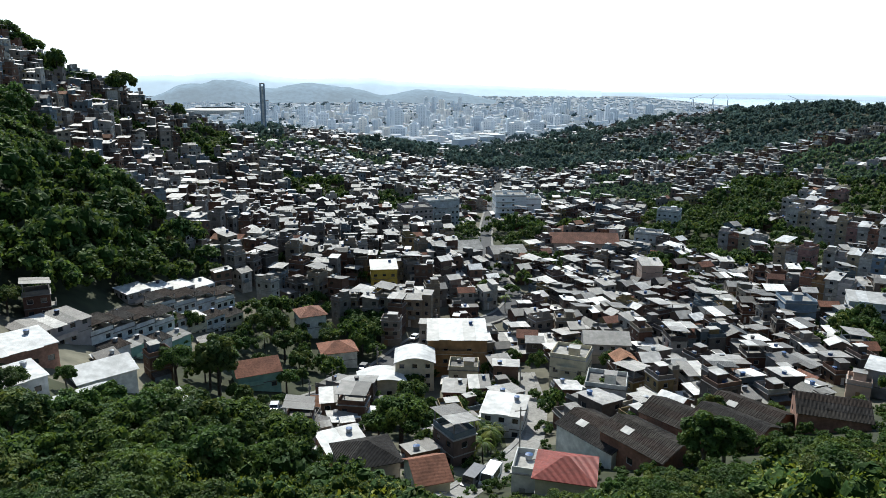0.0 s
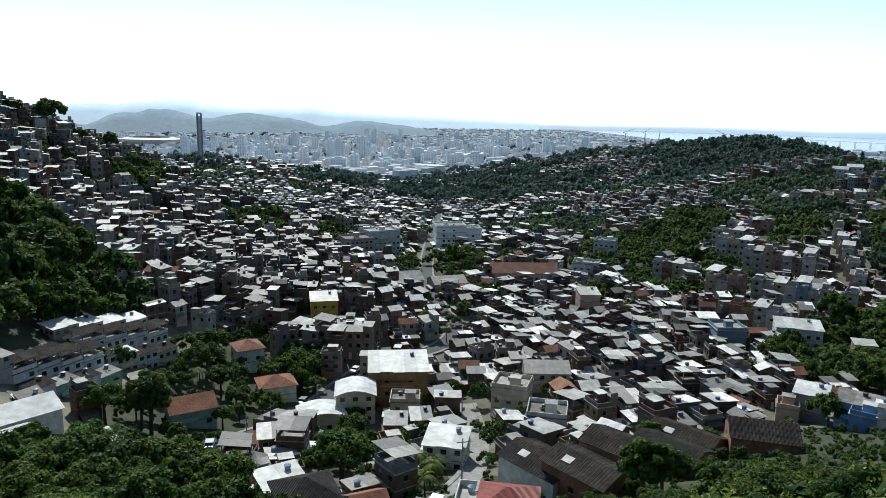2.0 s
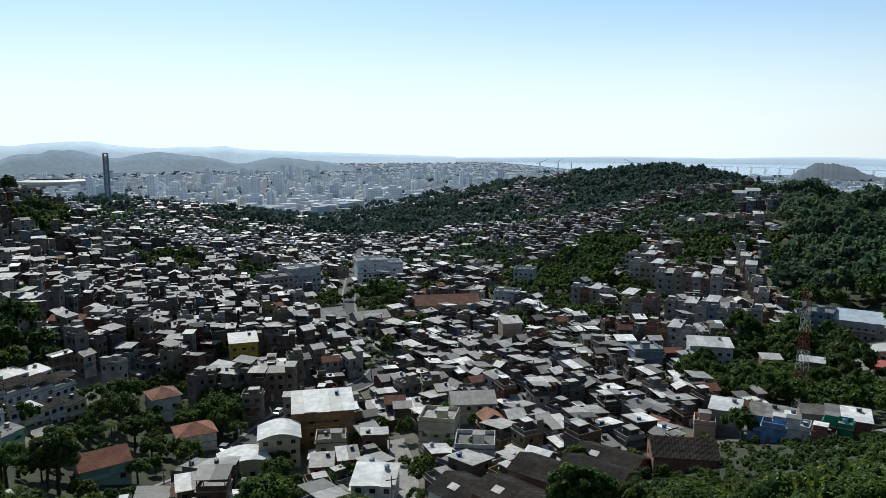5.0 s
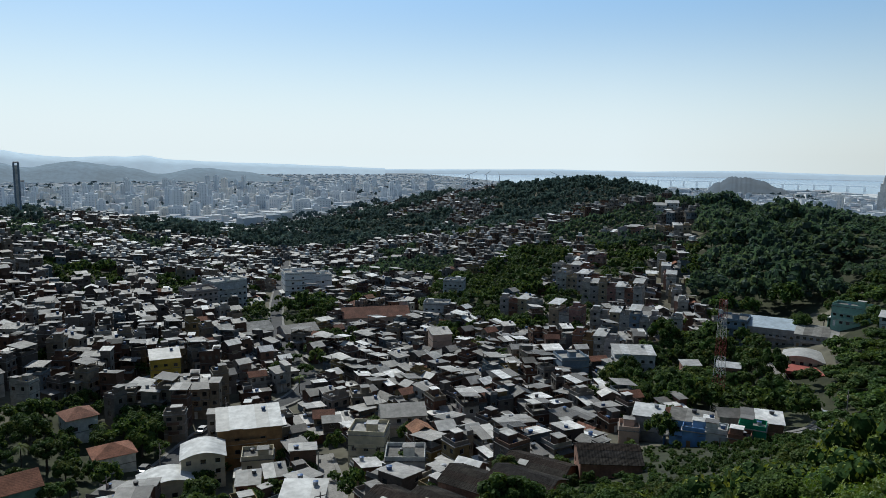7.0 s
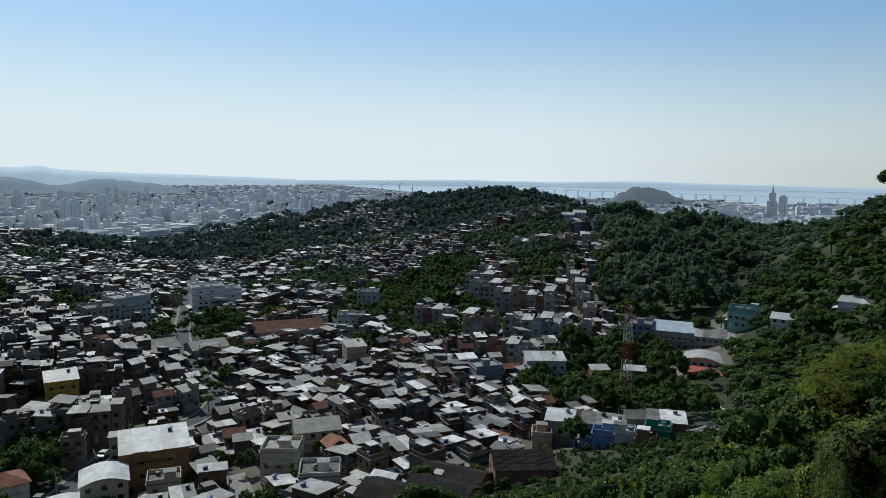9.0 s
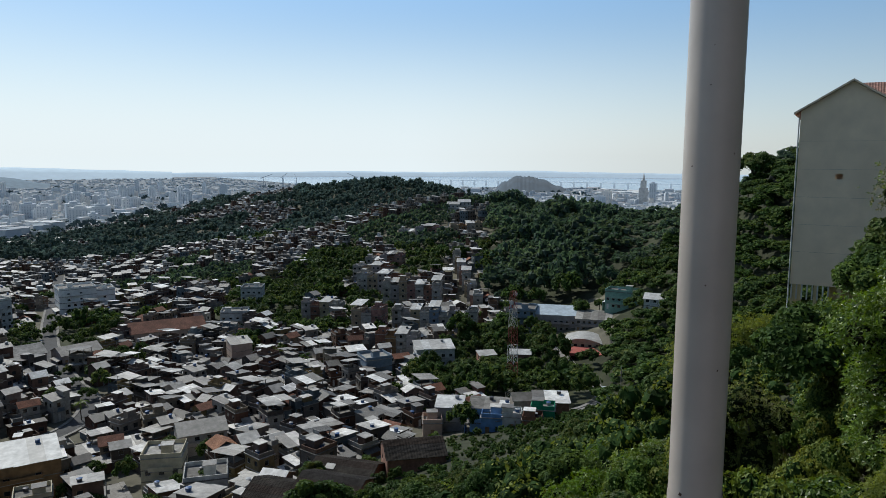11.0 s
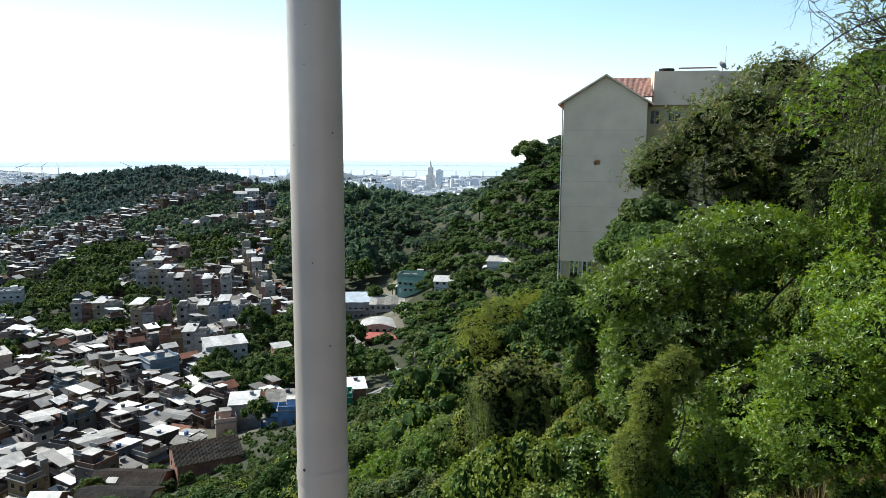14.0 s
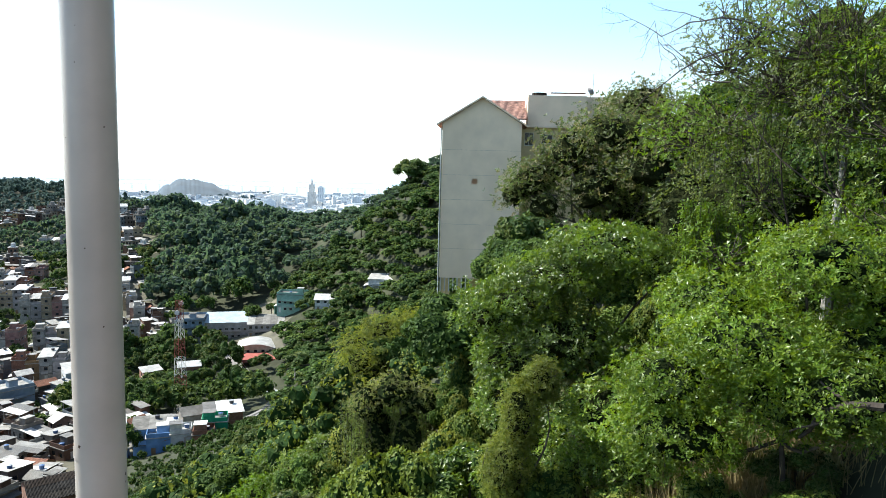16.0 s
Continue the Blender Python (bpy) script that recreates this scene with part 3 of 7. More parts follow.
def house_pieces(w, d, storeys, kind, rng, h=2.8, every=2.4, fill=0.75, roof_mat=None, annex=False):
    """Pieces of a hillside house as (name, Build), and its openings. The walls go 4 m into the slope."""
    wall, roof, out = Build(), Build(), []
    top = storeys * h
    spots = block_walls(wall, w, d, -4.0, top, storeys, rng, fill=fill, every=every)
    rm = ROOF if roof_mat is None else roof_mat
    for s in range(1, storeys):   # floor slabs that show as bands
        wall.box(-w / 2 - 0.06, -d / 2 - 0.06, s * h - 0.12, w / 2 + 0.06, d / 2 + 0.06, s * h + 0.06, SLAB)
    if kind in ("flat", "terrace"):
        slab = Build().box(-w / 2 - 0.25, -d / 2 - 0.25, top, w / 2 + 0.25, d / 2 + 0.25, top + 0.16, SLAB)
        ph = 0.9
        rim = Build()
        o, i, z0, z1 = np.array([(-w / 2, -d / 2), (w / 2, -d / 2), (w / 2, d / 2), (-w / 2, d / 2)]), np.array([(-w / 2 + 0.14, -d / 2 + 0.14), (w / 2 - 0.14, -d / 2 + 0.14), (w / 2 - 0.14, d / 2 - 0.14), (-w / 2 + 0.14, d / 2 - 0.14)]), top + 0.16, top + 0.16 + ph
        ring = [(*q, z) for q, z in [(q, z0) for q in o] + [(q, z1) for q in o] + [(q, z1) for q in i] + [(q, z0) for q in i]]
        rim.add(ring, [(4 * r + k, 4 * r + (k + 1) % 4, 4 * r + 4 + (k + 1) % 4, 4 * r + 4 + k) for r in range(3) for k in range(4)], WALL)
        out.append(("parapet", rim))
        if kind == "terrace":
            out.append(("roof_slab", slab))
            for x in (-w / 2 + 0.2, w / 2 - 0.2):
                for y in (-d / 2 + 0.2, d / 2 - 0.2):
                    out.append(("post", Build().box(x - 0.08, y - 0.08, top + 0.16, x + 0.08, y + 0.08, top + 2.5 + 0.12 * (y + d / 2), SLAB)))
            sheet(roof, w, d, top + 2.5, 0.12 * d, 0.45, rm)
        else:
            roof = slab
            x, y = rng.uniform(-w / 4, w / 4), rng.uniform(-d / 4, d / 4)
            hut = Build().box(x - 1.2, y - 1.1, top + 0.16, x + 1.2, y + 1.1, top + 2.2, WALL)
            hut.box(x - 1.4, y - 1.3, top + 2.2, x + 1.4, y + 1.3, top + 2.3, rm)
            out.append(("stair_hut", hut))
            t = Build()
            tank(t, -x, -y + 0.4, top + 0.16)
            out.append(("water_tank", t))
    elif kind == "shed":
        r = 0.13 * d
        sheet(roof, w, d, top + 0.02, r, 0.35, rm)
        wall.prism([(-w / 2, -d / 2), (w / 2, -d / 2), (w / 2, d / 2), (-w / 2, d / 2)], top, [top, top, top + r, top + r], WALL)
        if rng.random() < 0.8:
            t = Build()
            tank(t, w / 4, d / 4, top + r * 0.75 + 0.05)
            out.append(("water_tank", t))
    elif kind == "gable":
        gable(roof, w, d, top, 0.2 * d, 0.4, rm)
        if rng.random() < 0.4:
            t = Build()
            tank(t, w / 2 + 0.9, 0, top - 0.9)
            t.box(w / 2, -0.5, top - 1.0, w / 2 + 1.6, 0.5, top - 0.9, SLAB)
            out.append(("tank_shelf", t))
    elif kind == "tile":
        gable(roof, w, d, top, 0.26 * d, 0.45, TILE)
    elif kind == "hip":
        hip(roof, w, d, top + 0.1, 0.24 * d, 0.5, TILE if roof_mat is None else roof_mat)
    if storeys > 1 and kind != "hip":   # a balcony with a low wall
        for s in range(1, storeys):
            u0 = rng.uniform(-0.45, -0.2) * w
            u1 = u0 + rng.uniform(0.4, 0.7) * w
            bal = Build().box(u0, -d / 2 - 1.05, s * h - 0.12, u1, -d / 2 - 0.07, s * h + 0.04, SLAB)
            bal.box(u0, -d / 2 - 1.05, s * h + 0.04, u1, -d / 2 - 0.95, s * h + 0.95, WALL, 0.3)
            out.append(("balcony", bal))
    if kind in ("shed", "gable", "flat") and rng.random() < 0.6:   # a lean-to under a rusty or pale sheet
        lw, ld, lz = rng.uniform(1.5, 2.4), d * rng.uniform(0.5, 0.9), rng.uniform(2.1, 2.6)
        y0 = rng.uniform(-0.5, 0.5) * (d - ld)
        q = [(-w / 2 - lw, y0 - ld / 2), (-w / 2, y0 - ld / 2), (-w / 2, y0 + ld / 2), (-w / 2 - lw, y0 + ld / 2)]
        zz = [lz - 0.35, lz, lz, lz - 0.35]
        out.append(("lean_to_roof", Build().prism(q, zz, [k + 0.06 for k in zz], rm, rng.random())))
        out.append(("lean_to_wall", Build().box(-w / 2 - lw + 0.2, y0 - ld / 2 + 0.2, -4, -w / 2 - lw + 0.35, y0 + ld / 2 - 0.2, lz - 0.45, WALL, 0.5)))
    if annex:
        # a lower or higher addition at one side, under its own sheet or slab
        side = rng.choice((-1, 1))
        aw, ad = w * rng.uniform(0.4, 0.62), d * rng.uniform(0.55, 0.85)
        at = top * rng.uniform(0.45, 0.8) if rng.random() < 0.7 else top + 1.6
        ax, ay = side * (w / 2 + aw / 2 - 0.05), rng.uniform(-0.5, 0.5) * (d - ad)
        sh = pose(ax, ay, 0)
        a, ar = Build(), Build()
        extra = block_walls(a, aw, ad, -4.0, at, max(1, int(at // h)), rng, fill=fill, every=every, door=False)
        spots += [(sh @ mm, ww, hh, dd) for mm, ww, hh, dd in extra]
        if rng.random() < 0.6:
            sheet(ar, aw, ad, at + 0.02, rng.choice((-0.1, 0.12)) * ad, 0.3, rm, whole=True)
        else:
            ar.box(-aw / 2 - 0.15, -ad / 2 - 0.15, at, aw / 2 + 0.15, ad / 2 + 0.15, at + 0.14, SLAB)
            for x0, y0, x1, y1 in ((-aw / 2, -ad / 2, aw / 2, -ad / 2 + 0.12), (-aw / 2, ad / 2 - 0.12, aw / 2, ad / 2)):
                ar.box(x0, y0, at + 0.14, x1, y1, at + 0.95, SLAB)
        ar.t = [t + 0.37 for t in ar.t]
        out.append(("annex_wall", Build().merge(a, sh)))
        out.append(("annex_roof", Build().merge(ar, sh)))
    return [("wall", wall), ("roof", roof)] + out, spots


def house(label, w, d, storeys, kind, rng, m, mats=None, group="", name="house", category="house", **kw):
    """A house as a thing with its walls, roof, tank, windows and doors."""
    pieces, spots = house_pieces(w, d, storeys, kind, rng, **kw)
    mats = mats or HOUSE_MATS
    ob = thing(name, label, category, m, group)
    for n, b in pieces:
        if n == "water_tank":   # the lid lifts off
            v = b.v
            half = Build()
            half.v, half.f, half.m, half.t, half.n = b.v[:1], b.f[:1], b.m[:1], b.t[:1], len(b.v[0])
            o = part(n, half, mats, ob, "plastic rooftop water tank")
            lid = Build().add(b.v[1], b.f[1] - len(b.v[0]), TANK)
            part("lid", lid, mats, o)
        elif n == "roof" and kind in ("shed", "terrace") and len(b.v) > 1:   # each sheet lifts off
            first, top = None, 0
            for v, f, mt, tt in zip(b.v, b.f, b.m, b.t):
                o = part("roof" if first is None else "roof_sheet", Build().add(v, f - top, mt, tt), mats, first or ob)
                first, top = first or o, top + len(v)
        else:
            part(n, b, mats, ob)
    for mm, ww, hh, door in spots:
        o = part("door" if door else "window", window_mesh(ww, hh, door)[1], None, ob)
        o.matrix_local = mm
    return ob


def template(w, d, storeys, kind, rng, **kw):
    """The same house joined, for the crowd farther off."""
    pieces, spots = house_pieces(w, d, storeys, kind, rng, **kw)
    b = Build()
    for n, p in pieces:
        b.merge(p)
    for mm, ww, hh, door in spots:
        q = Build()
        q.add([(-ww / 2, 0.12, -hh / 2), (ww / 2, 0.12, -hh / 2), (ww / 2, 0.12, hh / 2), (-ww / 2, 0.12, hh / 2)], [(0, 1, 2, 3)], FRAME if door else PANE)
        b.merge(q, mm)
    return b.packed()

# ---- buildings that stand out ----
lr = random.Random(5)


def lot(x, y, w, d, k=0.5):
    LOTS.append((x, y, k * math.hypot(w, d) * 0.85))


def with_mats(wall, roof=None, tile=None):
    ms = list(HOUSE_MATS)
    ms[WALL] = wall
    if roof:
        ms[ROOF] = roof
    if tile:
        ms[TILE] = tile
    return ms


def landmark(label, x, y, w, d, rot, z, height, kind, wall, roof=None, tile=None, name="house", category="house", every=2.6, fill=0.85, low=0.0):
    """A building known by its front: centre, width, depth, turn, ground height at the front, height of the eaves."""
    n = max(1, round(height / 2.9))
    lot(x, y, w, d)
    q = pose(x, y, 0, 0, 0, rot) @ Vector((0, -d / 2 - 4.0, 0))   # keep the ground before its front open
    LOTS.append((q.x, q.y, w * 0.22))
    return house(label, w, d, n, kind, lr, pose(x, y, z - low, 0, 0, rot), with_mats(wall, roof, tile), name=name, category=category, h=(height + low) / n, every=every, fill=fill)


landmark("large ochre block under a bright white sheet roof", 3.7, 178.7, 15, 12, 1, 59.0, 10.0, "shed", M_ochre, M_white, name="workshop_building", category="building", fill=0.35)
landmark("small cream house with a flat terrace roof", 5.2, 163.5, 7.0, 6, -4, 60.0, 6.0, "flat", M_cream)


def terrace_row(x, y, rot, z0, z1, n, unit, d, height, walls, roofs, kinds, label):
    """Joined houses in a row up the slope, each with its own roof."""
    for k in range(n):
        f = (k + 0.5) / n - 0.5
        q = pose(x, y, 0, 0, 0, rot) @ Vector((f * n * unit, 0, 0))
        z = z0 + (z1 - z0) * (k + 0.5) / n
        landmark(label, q.x, q.y, unit - 0.06, d, rot, z, height, kinds[k % len(kinds)], walls[k % len(walls)], roofs[k % len(roofs)], name="row_house", every=1.9, fill=0.95)


terrace_row(-77.5, 194.5, 56, 73.0, 68.2, 4, 7.0, 6, 5.4, (M_grey, M_whitewash), (M_white, M_white), ("shed",), "upper row house under a bright white roof")
terrace_row(-69.5, 190.5, 55, 70.0, 65.2, 4, 6.4, 4.6, 5.4, (M_whitewash,), (M_darkroof,), ("terrace",), "white row house with open verandas")
terrace_row(-64.5, 183.0, 54, 68.0, 63.6, 4, 6.0, 4.6, 5.6, (M_whitewash, M_cream), (M_darkroof, M_white, M_darkroof, M_darkroof), ("shed",), "white row house with two floors of windows")
terrace_row(-72.5, 157.5, 62, 74.2, 70.4, 4, 5.6, 4.8, 5.4, (M_whitewash,), (M_darkroof,), ("terrace",), "lower white row house with small windows")
terrace_row(-66.8, 153.0, 60, 73.2, 69.4, 4, 5.4, 4.2, 4.6, (M_whitewash, M_mint), (M_darkroof, M_slab), ("shed",), "small white row house below the terrace")
landmark("brown shed wall under two white sheet roofs", -78.6, 125.1, 11, 9, 50, 81.6, 4.0, "shed", M_brick, M_white)
landmark("low house under a long pale sheet roof", -82.3, 142.6, 14, 8, 62, 78.6, 5.0, "shed", M_grey, M_roof)
landmark("grey terrace house under a sloping sheet roof", -77.7, 160.3, 16, 7, 66, 73.4, 4.4, "shed", M_whitewash, M_darkroof)
landmark("white gabled hall with a bright sheet roof", -64.8, 127.0, 10.5, 9, 45, 76.0, 4.2, "gable", M_whitewash, M_white)
landmark("pale gabled roof half hidden by trees", -58.2, 106.5, 9, 9, 48, 79.5, 4.0, "gable", M_whitewash, M_white)
landmark("small shed with a white sheet roof", -50.4, 121.6, 7, 6.5, 40, 73.0, 2.9, "shed", M_grey, M_white)
landmark("small white-roofed house among trees", -70, 110.7, 6.5, 7, 50, 82.5, 3.4, "shed", M_whitewash, M_white)
landmark("white house under an orange clay hip roof", -27.9, 180, 9, 8, 18, 59.6, 4.4, "hip", M_whitewash)
landmark("tall white house under a brown clay hip roof", -38.4, 198.5, 7.2, 8, 26, 60.5, 7.0, "hip", M_whitewash)
landmark("pale green house with a clay tile gable roof", -42.6, 153.8, 9.5, 8, 26, 64.8, 4.6, "tile", M_mint)
landmark("house under a broad dark fibre cement hip roof", -11.4, 98.3, 8.4, 8, 20, 75.2, 4.2, "hip", M_grey, tile=M_darkroof)
landmark("small house with a bright white flat roof sheet", -16.5, 109.6, 7, 7, 28, 71.2, 3.6, "shed", M_brick, M_white)
landmark("narrow house under an old brown tile roof", -2.1, 91.2, 4.6, 7, 19, 76.6, 4.4, "tile", M_cream)
landmark("cream house under a glazed red hip roof", 16.2, 84.6, 7.2, 6.6, -14, 80.6, 4.6, "hip", M_cream, tile=M_redtile)
landmark("low whitewashed annex with a flat roof", 13.2, 91.0, 6, 5.5, -14, 77.5, 4.2, "flat", M_whitewash)
landmark("mustard yellow block with a white terrace roof", -20.5, 240.1, 8.8, 9, 8, 60.9, 9.3, "shed", M_mustard, M_white, name="apartment_house", category="building")
landmark("grey apartment block with rows of windows", -14, 348.5, 14, 13, 20, 59.8, 11.2, "flat", M_grey, name="apartment_block", category="building", every=2.2, fill=1.0)
landmark("pale apartment block with a white roof edge", -2.5, 362, 17, 13, 26, 59.5, 13.0, "flat", M_whitewash, M_white, name="apartment_block", category="building", every=2.2, fill=1.0)
landmark("big white school hall with blank walls", 36, 394.4, 16.5, 14, 4, 58, 12.0, "flat", M_brightwhite, M_white, name="school_building", category="building", fill=0.25)
landmark("white school wing with a flat roof", 48.4, 395.3, 9.5, 12, 2, 57.7, 10.5, "flat", M_brightwhite, name="school_building", category="building", fill=0.3)
landmark("blank pinkish beige side of a tall house", 77.9, 263.3, 7.6, 8, -2, 58.3, 7.6, "shed", M_pink, fill=0.0)
landmark("blue-grey house with a blank side wall", 108.4, 212.2, 9.2, 9, -6, 60.6, 7.4, "flat", M_slate, fill=0.15)
landmark("long low hall under a red clay roof", 63.4, 320, 30, 13, -2, 57.5, 4.2, "tile", M_pink, name="market_hall", category="building")
landmark("grey-roofed warehouse between trees", 7.8, 299.8, 14.8, 13, 15, 59.5, 3.6, "gable", M_grey, M_slab, name="warehouse", category="building")
landmark("pale warehouse with a sheet gable roof", 26.6, 297.7, 14.3, 11, 15, 58.3, 3.8, "gable", M_grey, name="warehouse", category="building")
landmark("white two-storey house with stepped flat roofs", 12.4, 131.0, 8.0, 7.6, -15, 65.8, 5.4, "shed", M_whitewash, M_white)
landmark("cream three-storey house with flat roof tanks", 31, 163.1, 8.5, 8, -22, 62.0, 7.6, "flat", M_cream)
landmark("wide grey sheet roof over a plain house", 43.1, 180.6, 11.5, 9.5, -5, 61.5, 5.6, "gable", M_grey)
landmark("white flat-roofed house beside the lane", 36, 147, 8.6, 8, -16, 65.0, 4.6, "flat", M_whitewash)
# towards the foot of the right-hand hill
landmark("pale house under a bright white sheet roof", 94.9, 144.5, 6.5, 6.5, -38, 67.8, 6.6, "shed", M_grey, M_white, fill=0.6)
landmark("small pink-walled house with a flat roof", 88.7, 142.9, 4.6, 5, -30, 68.2, 3.6, "flat", M_pink)
landmark("blue-fronted house under a grey sheet roof", 98.0, 134.4, 6.4, 6, -40, 70.2, 6.4, "shed", M_blue, M_slab)
landmark("low bright blue house with a flat roof", 97.3, 129.6, 5.6, 4.6, -40, 71.4, 4.2, "flat", M_blue)
landmark("small white and blue house with a terrace", 100.2, 126.4, 4.2, 4.6, -42, 72.6, 3.6, "flat", M_whitewash)
landmark("grey-roofed house behind the blue houses", 109.0, 133.4, 5.6, 5.6, -28, 70.0, 6.8, "gable", M_dullwall, M_slab)
landmark("house under a broad weathered pale sheet", 112.2, 127.0, 8.2, 6.2, -36, 72.6, 5.0, "shed", M_brick, M_roof)
landmark("house front wrapped in green safety netting", 106.6, 123.2, 5.4, 4.4, -44, 73.2, 4.4, "flat", M_green, fill=0.0)
landmark("unfinished brick house below the netting", 102.2, 121.6, 4.4, 4.2, -44, 73.6, 2.8, "flat", M_brick, fill=0.4)
landmark("white flat sheet roof among the trees of the knoll", 147.6, 202.0, 6.0, 5, -20, 60.0, 5.6, "shed", M_brick, M_white)
landmark("weathered white roof by the mast", 158.4, 196.4, 7, 5.5, -38, 60.0, 6.0, "gable", M_brick, M_white)
landmark("school block with large windows and a grey roof edge", 191.5, 236.0, 11, 12, -46, 63.0, 8.0, "flat", M_slate, name="school_building", category="building", every=2.2, fill=1.0)
landmark("long pale school wing with a band of windows", 203, 226, 19, 13, -46, 62.6, 7.2, "shed", M_grey, M_palesheet, name="school_building", category="building", every=2.2, fill=1.0)
landmark("lower school wing under a weathered grey roof", 212, 210.5, 20, 12, -48, 64.0, 5.6, "shed", M_grey, M_slab, name="school_building", category="building", every=2.2, fill=1.0)
landmark("white house with a broad pale roof", 135, 217.3, 13.8, 9, -22, 59.9, 6.8, "shed", M_whitewash, M_white)
landmark("white four-storey house over the valley", 111.9, 352.7, 10.3, 9, -28, 60.2, 9.2, "flat", M_whitewash, M_white, name="apartment_house", category="building", every=2.2)
landmark("white house with a wide flat roof", 92.9, 319.2, 11.8, 9, -23, 58.6, 6.8, "flat", M_whitewash, M_white)
landmark("small white house on the ridge", 301.7, 458.8, 9, 8, -37, 93, 6.0, "gable", M_whitewash, M_white)
landmark("small white-roofed house on the ridge", 312.2, 459.8, 9, 8, -29, 94.4, 6.0, "gable", M_whitewash, M_white)
landmark("pale green three-storey house by the wood", 222, 208.0, 14, 8, -60, 72.5, 7.4, "flat", M_mint, name="apartment_house", category="building", every=2.2)
landmark("white house with a sheet roof on the wooded slope", 224, 165, 9, 8, -62, 86, 4.8, "shed", M_whitewash, M_white)
landmark("pale house with a white roof by the wood", 218.3, 186, 11, 8, -58, 76.0, 5.2, "gable", M_whitewash, M_white)

def hill_row(label, x0, y0, x1, y1, n, height, walls, d=8.0, gap=0.0, step=0.0):
    """Narrow houses side by side along a street on the slope, given by their front."""
    rot = math.degrees(math.atan2(y1 - y0, x1 - x0)) if not gap else -36
    wide = min(6.5, math.hypot(x1 - x0, y1 - y0) / n) - 0.08 - gap
    for k in range(n):
        f = (k + 0.5) / n
        x, y = x0 + (x1 - x0) * f, y0 + (y1 - y0) * f
        z = float(ground_z(x, y))
        q = pose(x, y, 0, 0, 0, rot) @ Vector((0, d / 2, 0))
        h = height * (1, 0.82, 1.1, 0.9, 1.0, 0.75)[k % 6]
        kind = ("flat", "shed", "flat", "terrace", "flat")[(k + n) % 5]
        landmark(label, q.x, q.y, wide, d, rot, z, h, kind, walls[k % len(walls)], (M_white, M_roof)[k % 2], name="row_house", every=2.5, fill=1.0)


# stained paints, also dulled in colour for row fronts lying in shade
M_dullwhite = material("weathered_shaded_pale_render", [(0.40, 0.37, 0.33), (0.33, 0.31, 0.28), (0.44, 0.42, 0.39)], 0.9, grain=1, stain=0.3, amount=0.4)
M_dullcream = material("weathered_shaded_cream_render", [(0.40, 0.33, 0.22), (0.34, 0.27, 0.19)], 0.9, grain=1, stain=0.3, amount=0.4)
M_dullpink = material("weathered_shaded_pink_render", [(0.33, 0.20, 0.16), (0.30, 0.17, 0.15)], 0.9, grain=1, stain=0.3, amount=0.4)
PALE = (M_dullwhite, M_dullcream, M_grey, M_brick, M_dullpink, M_dullwhite, M_ochre)
hill_row("narrow whitewashed house in a hillside row", 158.8, 330.3, 173.4, 313.3, 4, 10, PALE)
hill_row("tall narrow pale house in a hillside row", 159.9, 304.5, 181.1, 286.2, 7, 10.5, (M_dullwhite, M_grey, M_dullcream, M_dullpink, M_dullwhite, M_brick))
hill_row("white stepped house of a hillside row", 226.0, 341.0, 187.0, 262.0, 9, 8.5, (M_dullwhite, M_dullcream, M_dullwhite, M_dullpink), 7, 2.0)
hill_row("narrow pale house above a retaining slope", 144.8, 267.4, 172.7, 243.8, 9, 8.0, (M_dullwhite, M_grey, M_dullcream, M_dullwhite, M_slate))
hill_row("narrow brown house beside the stairs", 122.5, 239.3, 134.4, 228.4, 4, 7.5, (M_brick, M_ochre, M_dullwhite, M_grey))
hill_row("weathered narrow house on the slope", 118.9, 305.4, 131.0, 292.0, 4, 8.0, (M_grey, M_brick, M_dullcream, M_dullwhite))
hill_row("cream narrow house above the stairs", 128.0, 272.0, 137.0, 262.0, 3, 9.5, (M_dullcream, M_dullwhite, M_dullpink))
hill_row("pale house with open balconies on the upper slope", 169.0, 357.0, 184.0, 342.0, 4, 8.0, PALE)
hill_row("small white house on the upper slope", 190.0, 384.0, 206.0, 368.0, 5, 5.6, PALE)
hill_row("small pale house near the ridge", 242.0, 437.0, 262.0, 414.0, 5, 6.0, PALE)
hill_row("cream house below the ridge", 266.0, 408.0, 286.0, 398.0, 4, 6.5, (M_dullcream, M_ochre, M_dullwhite))


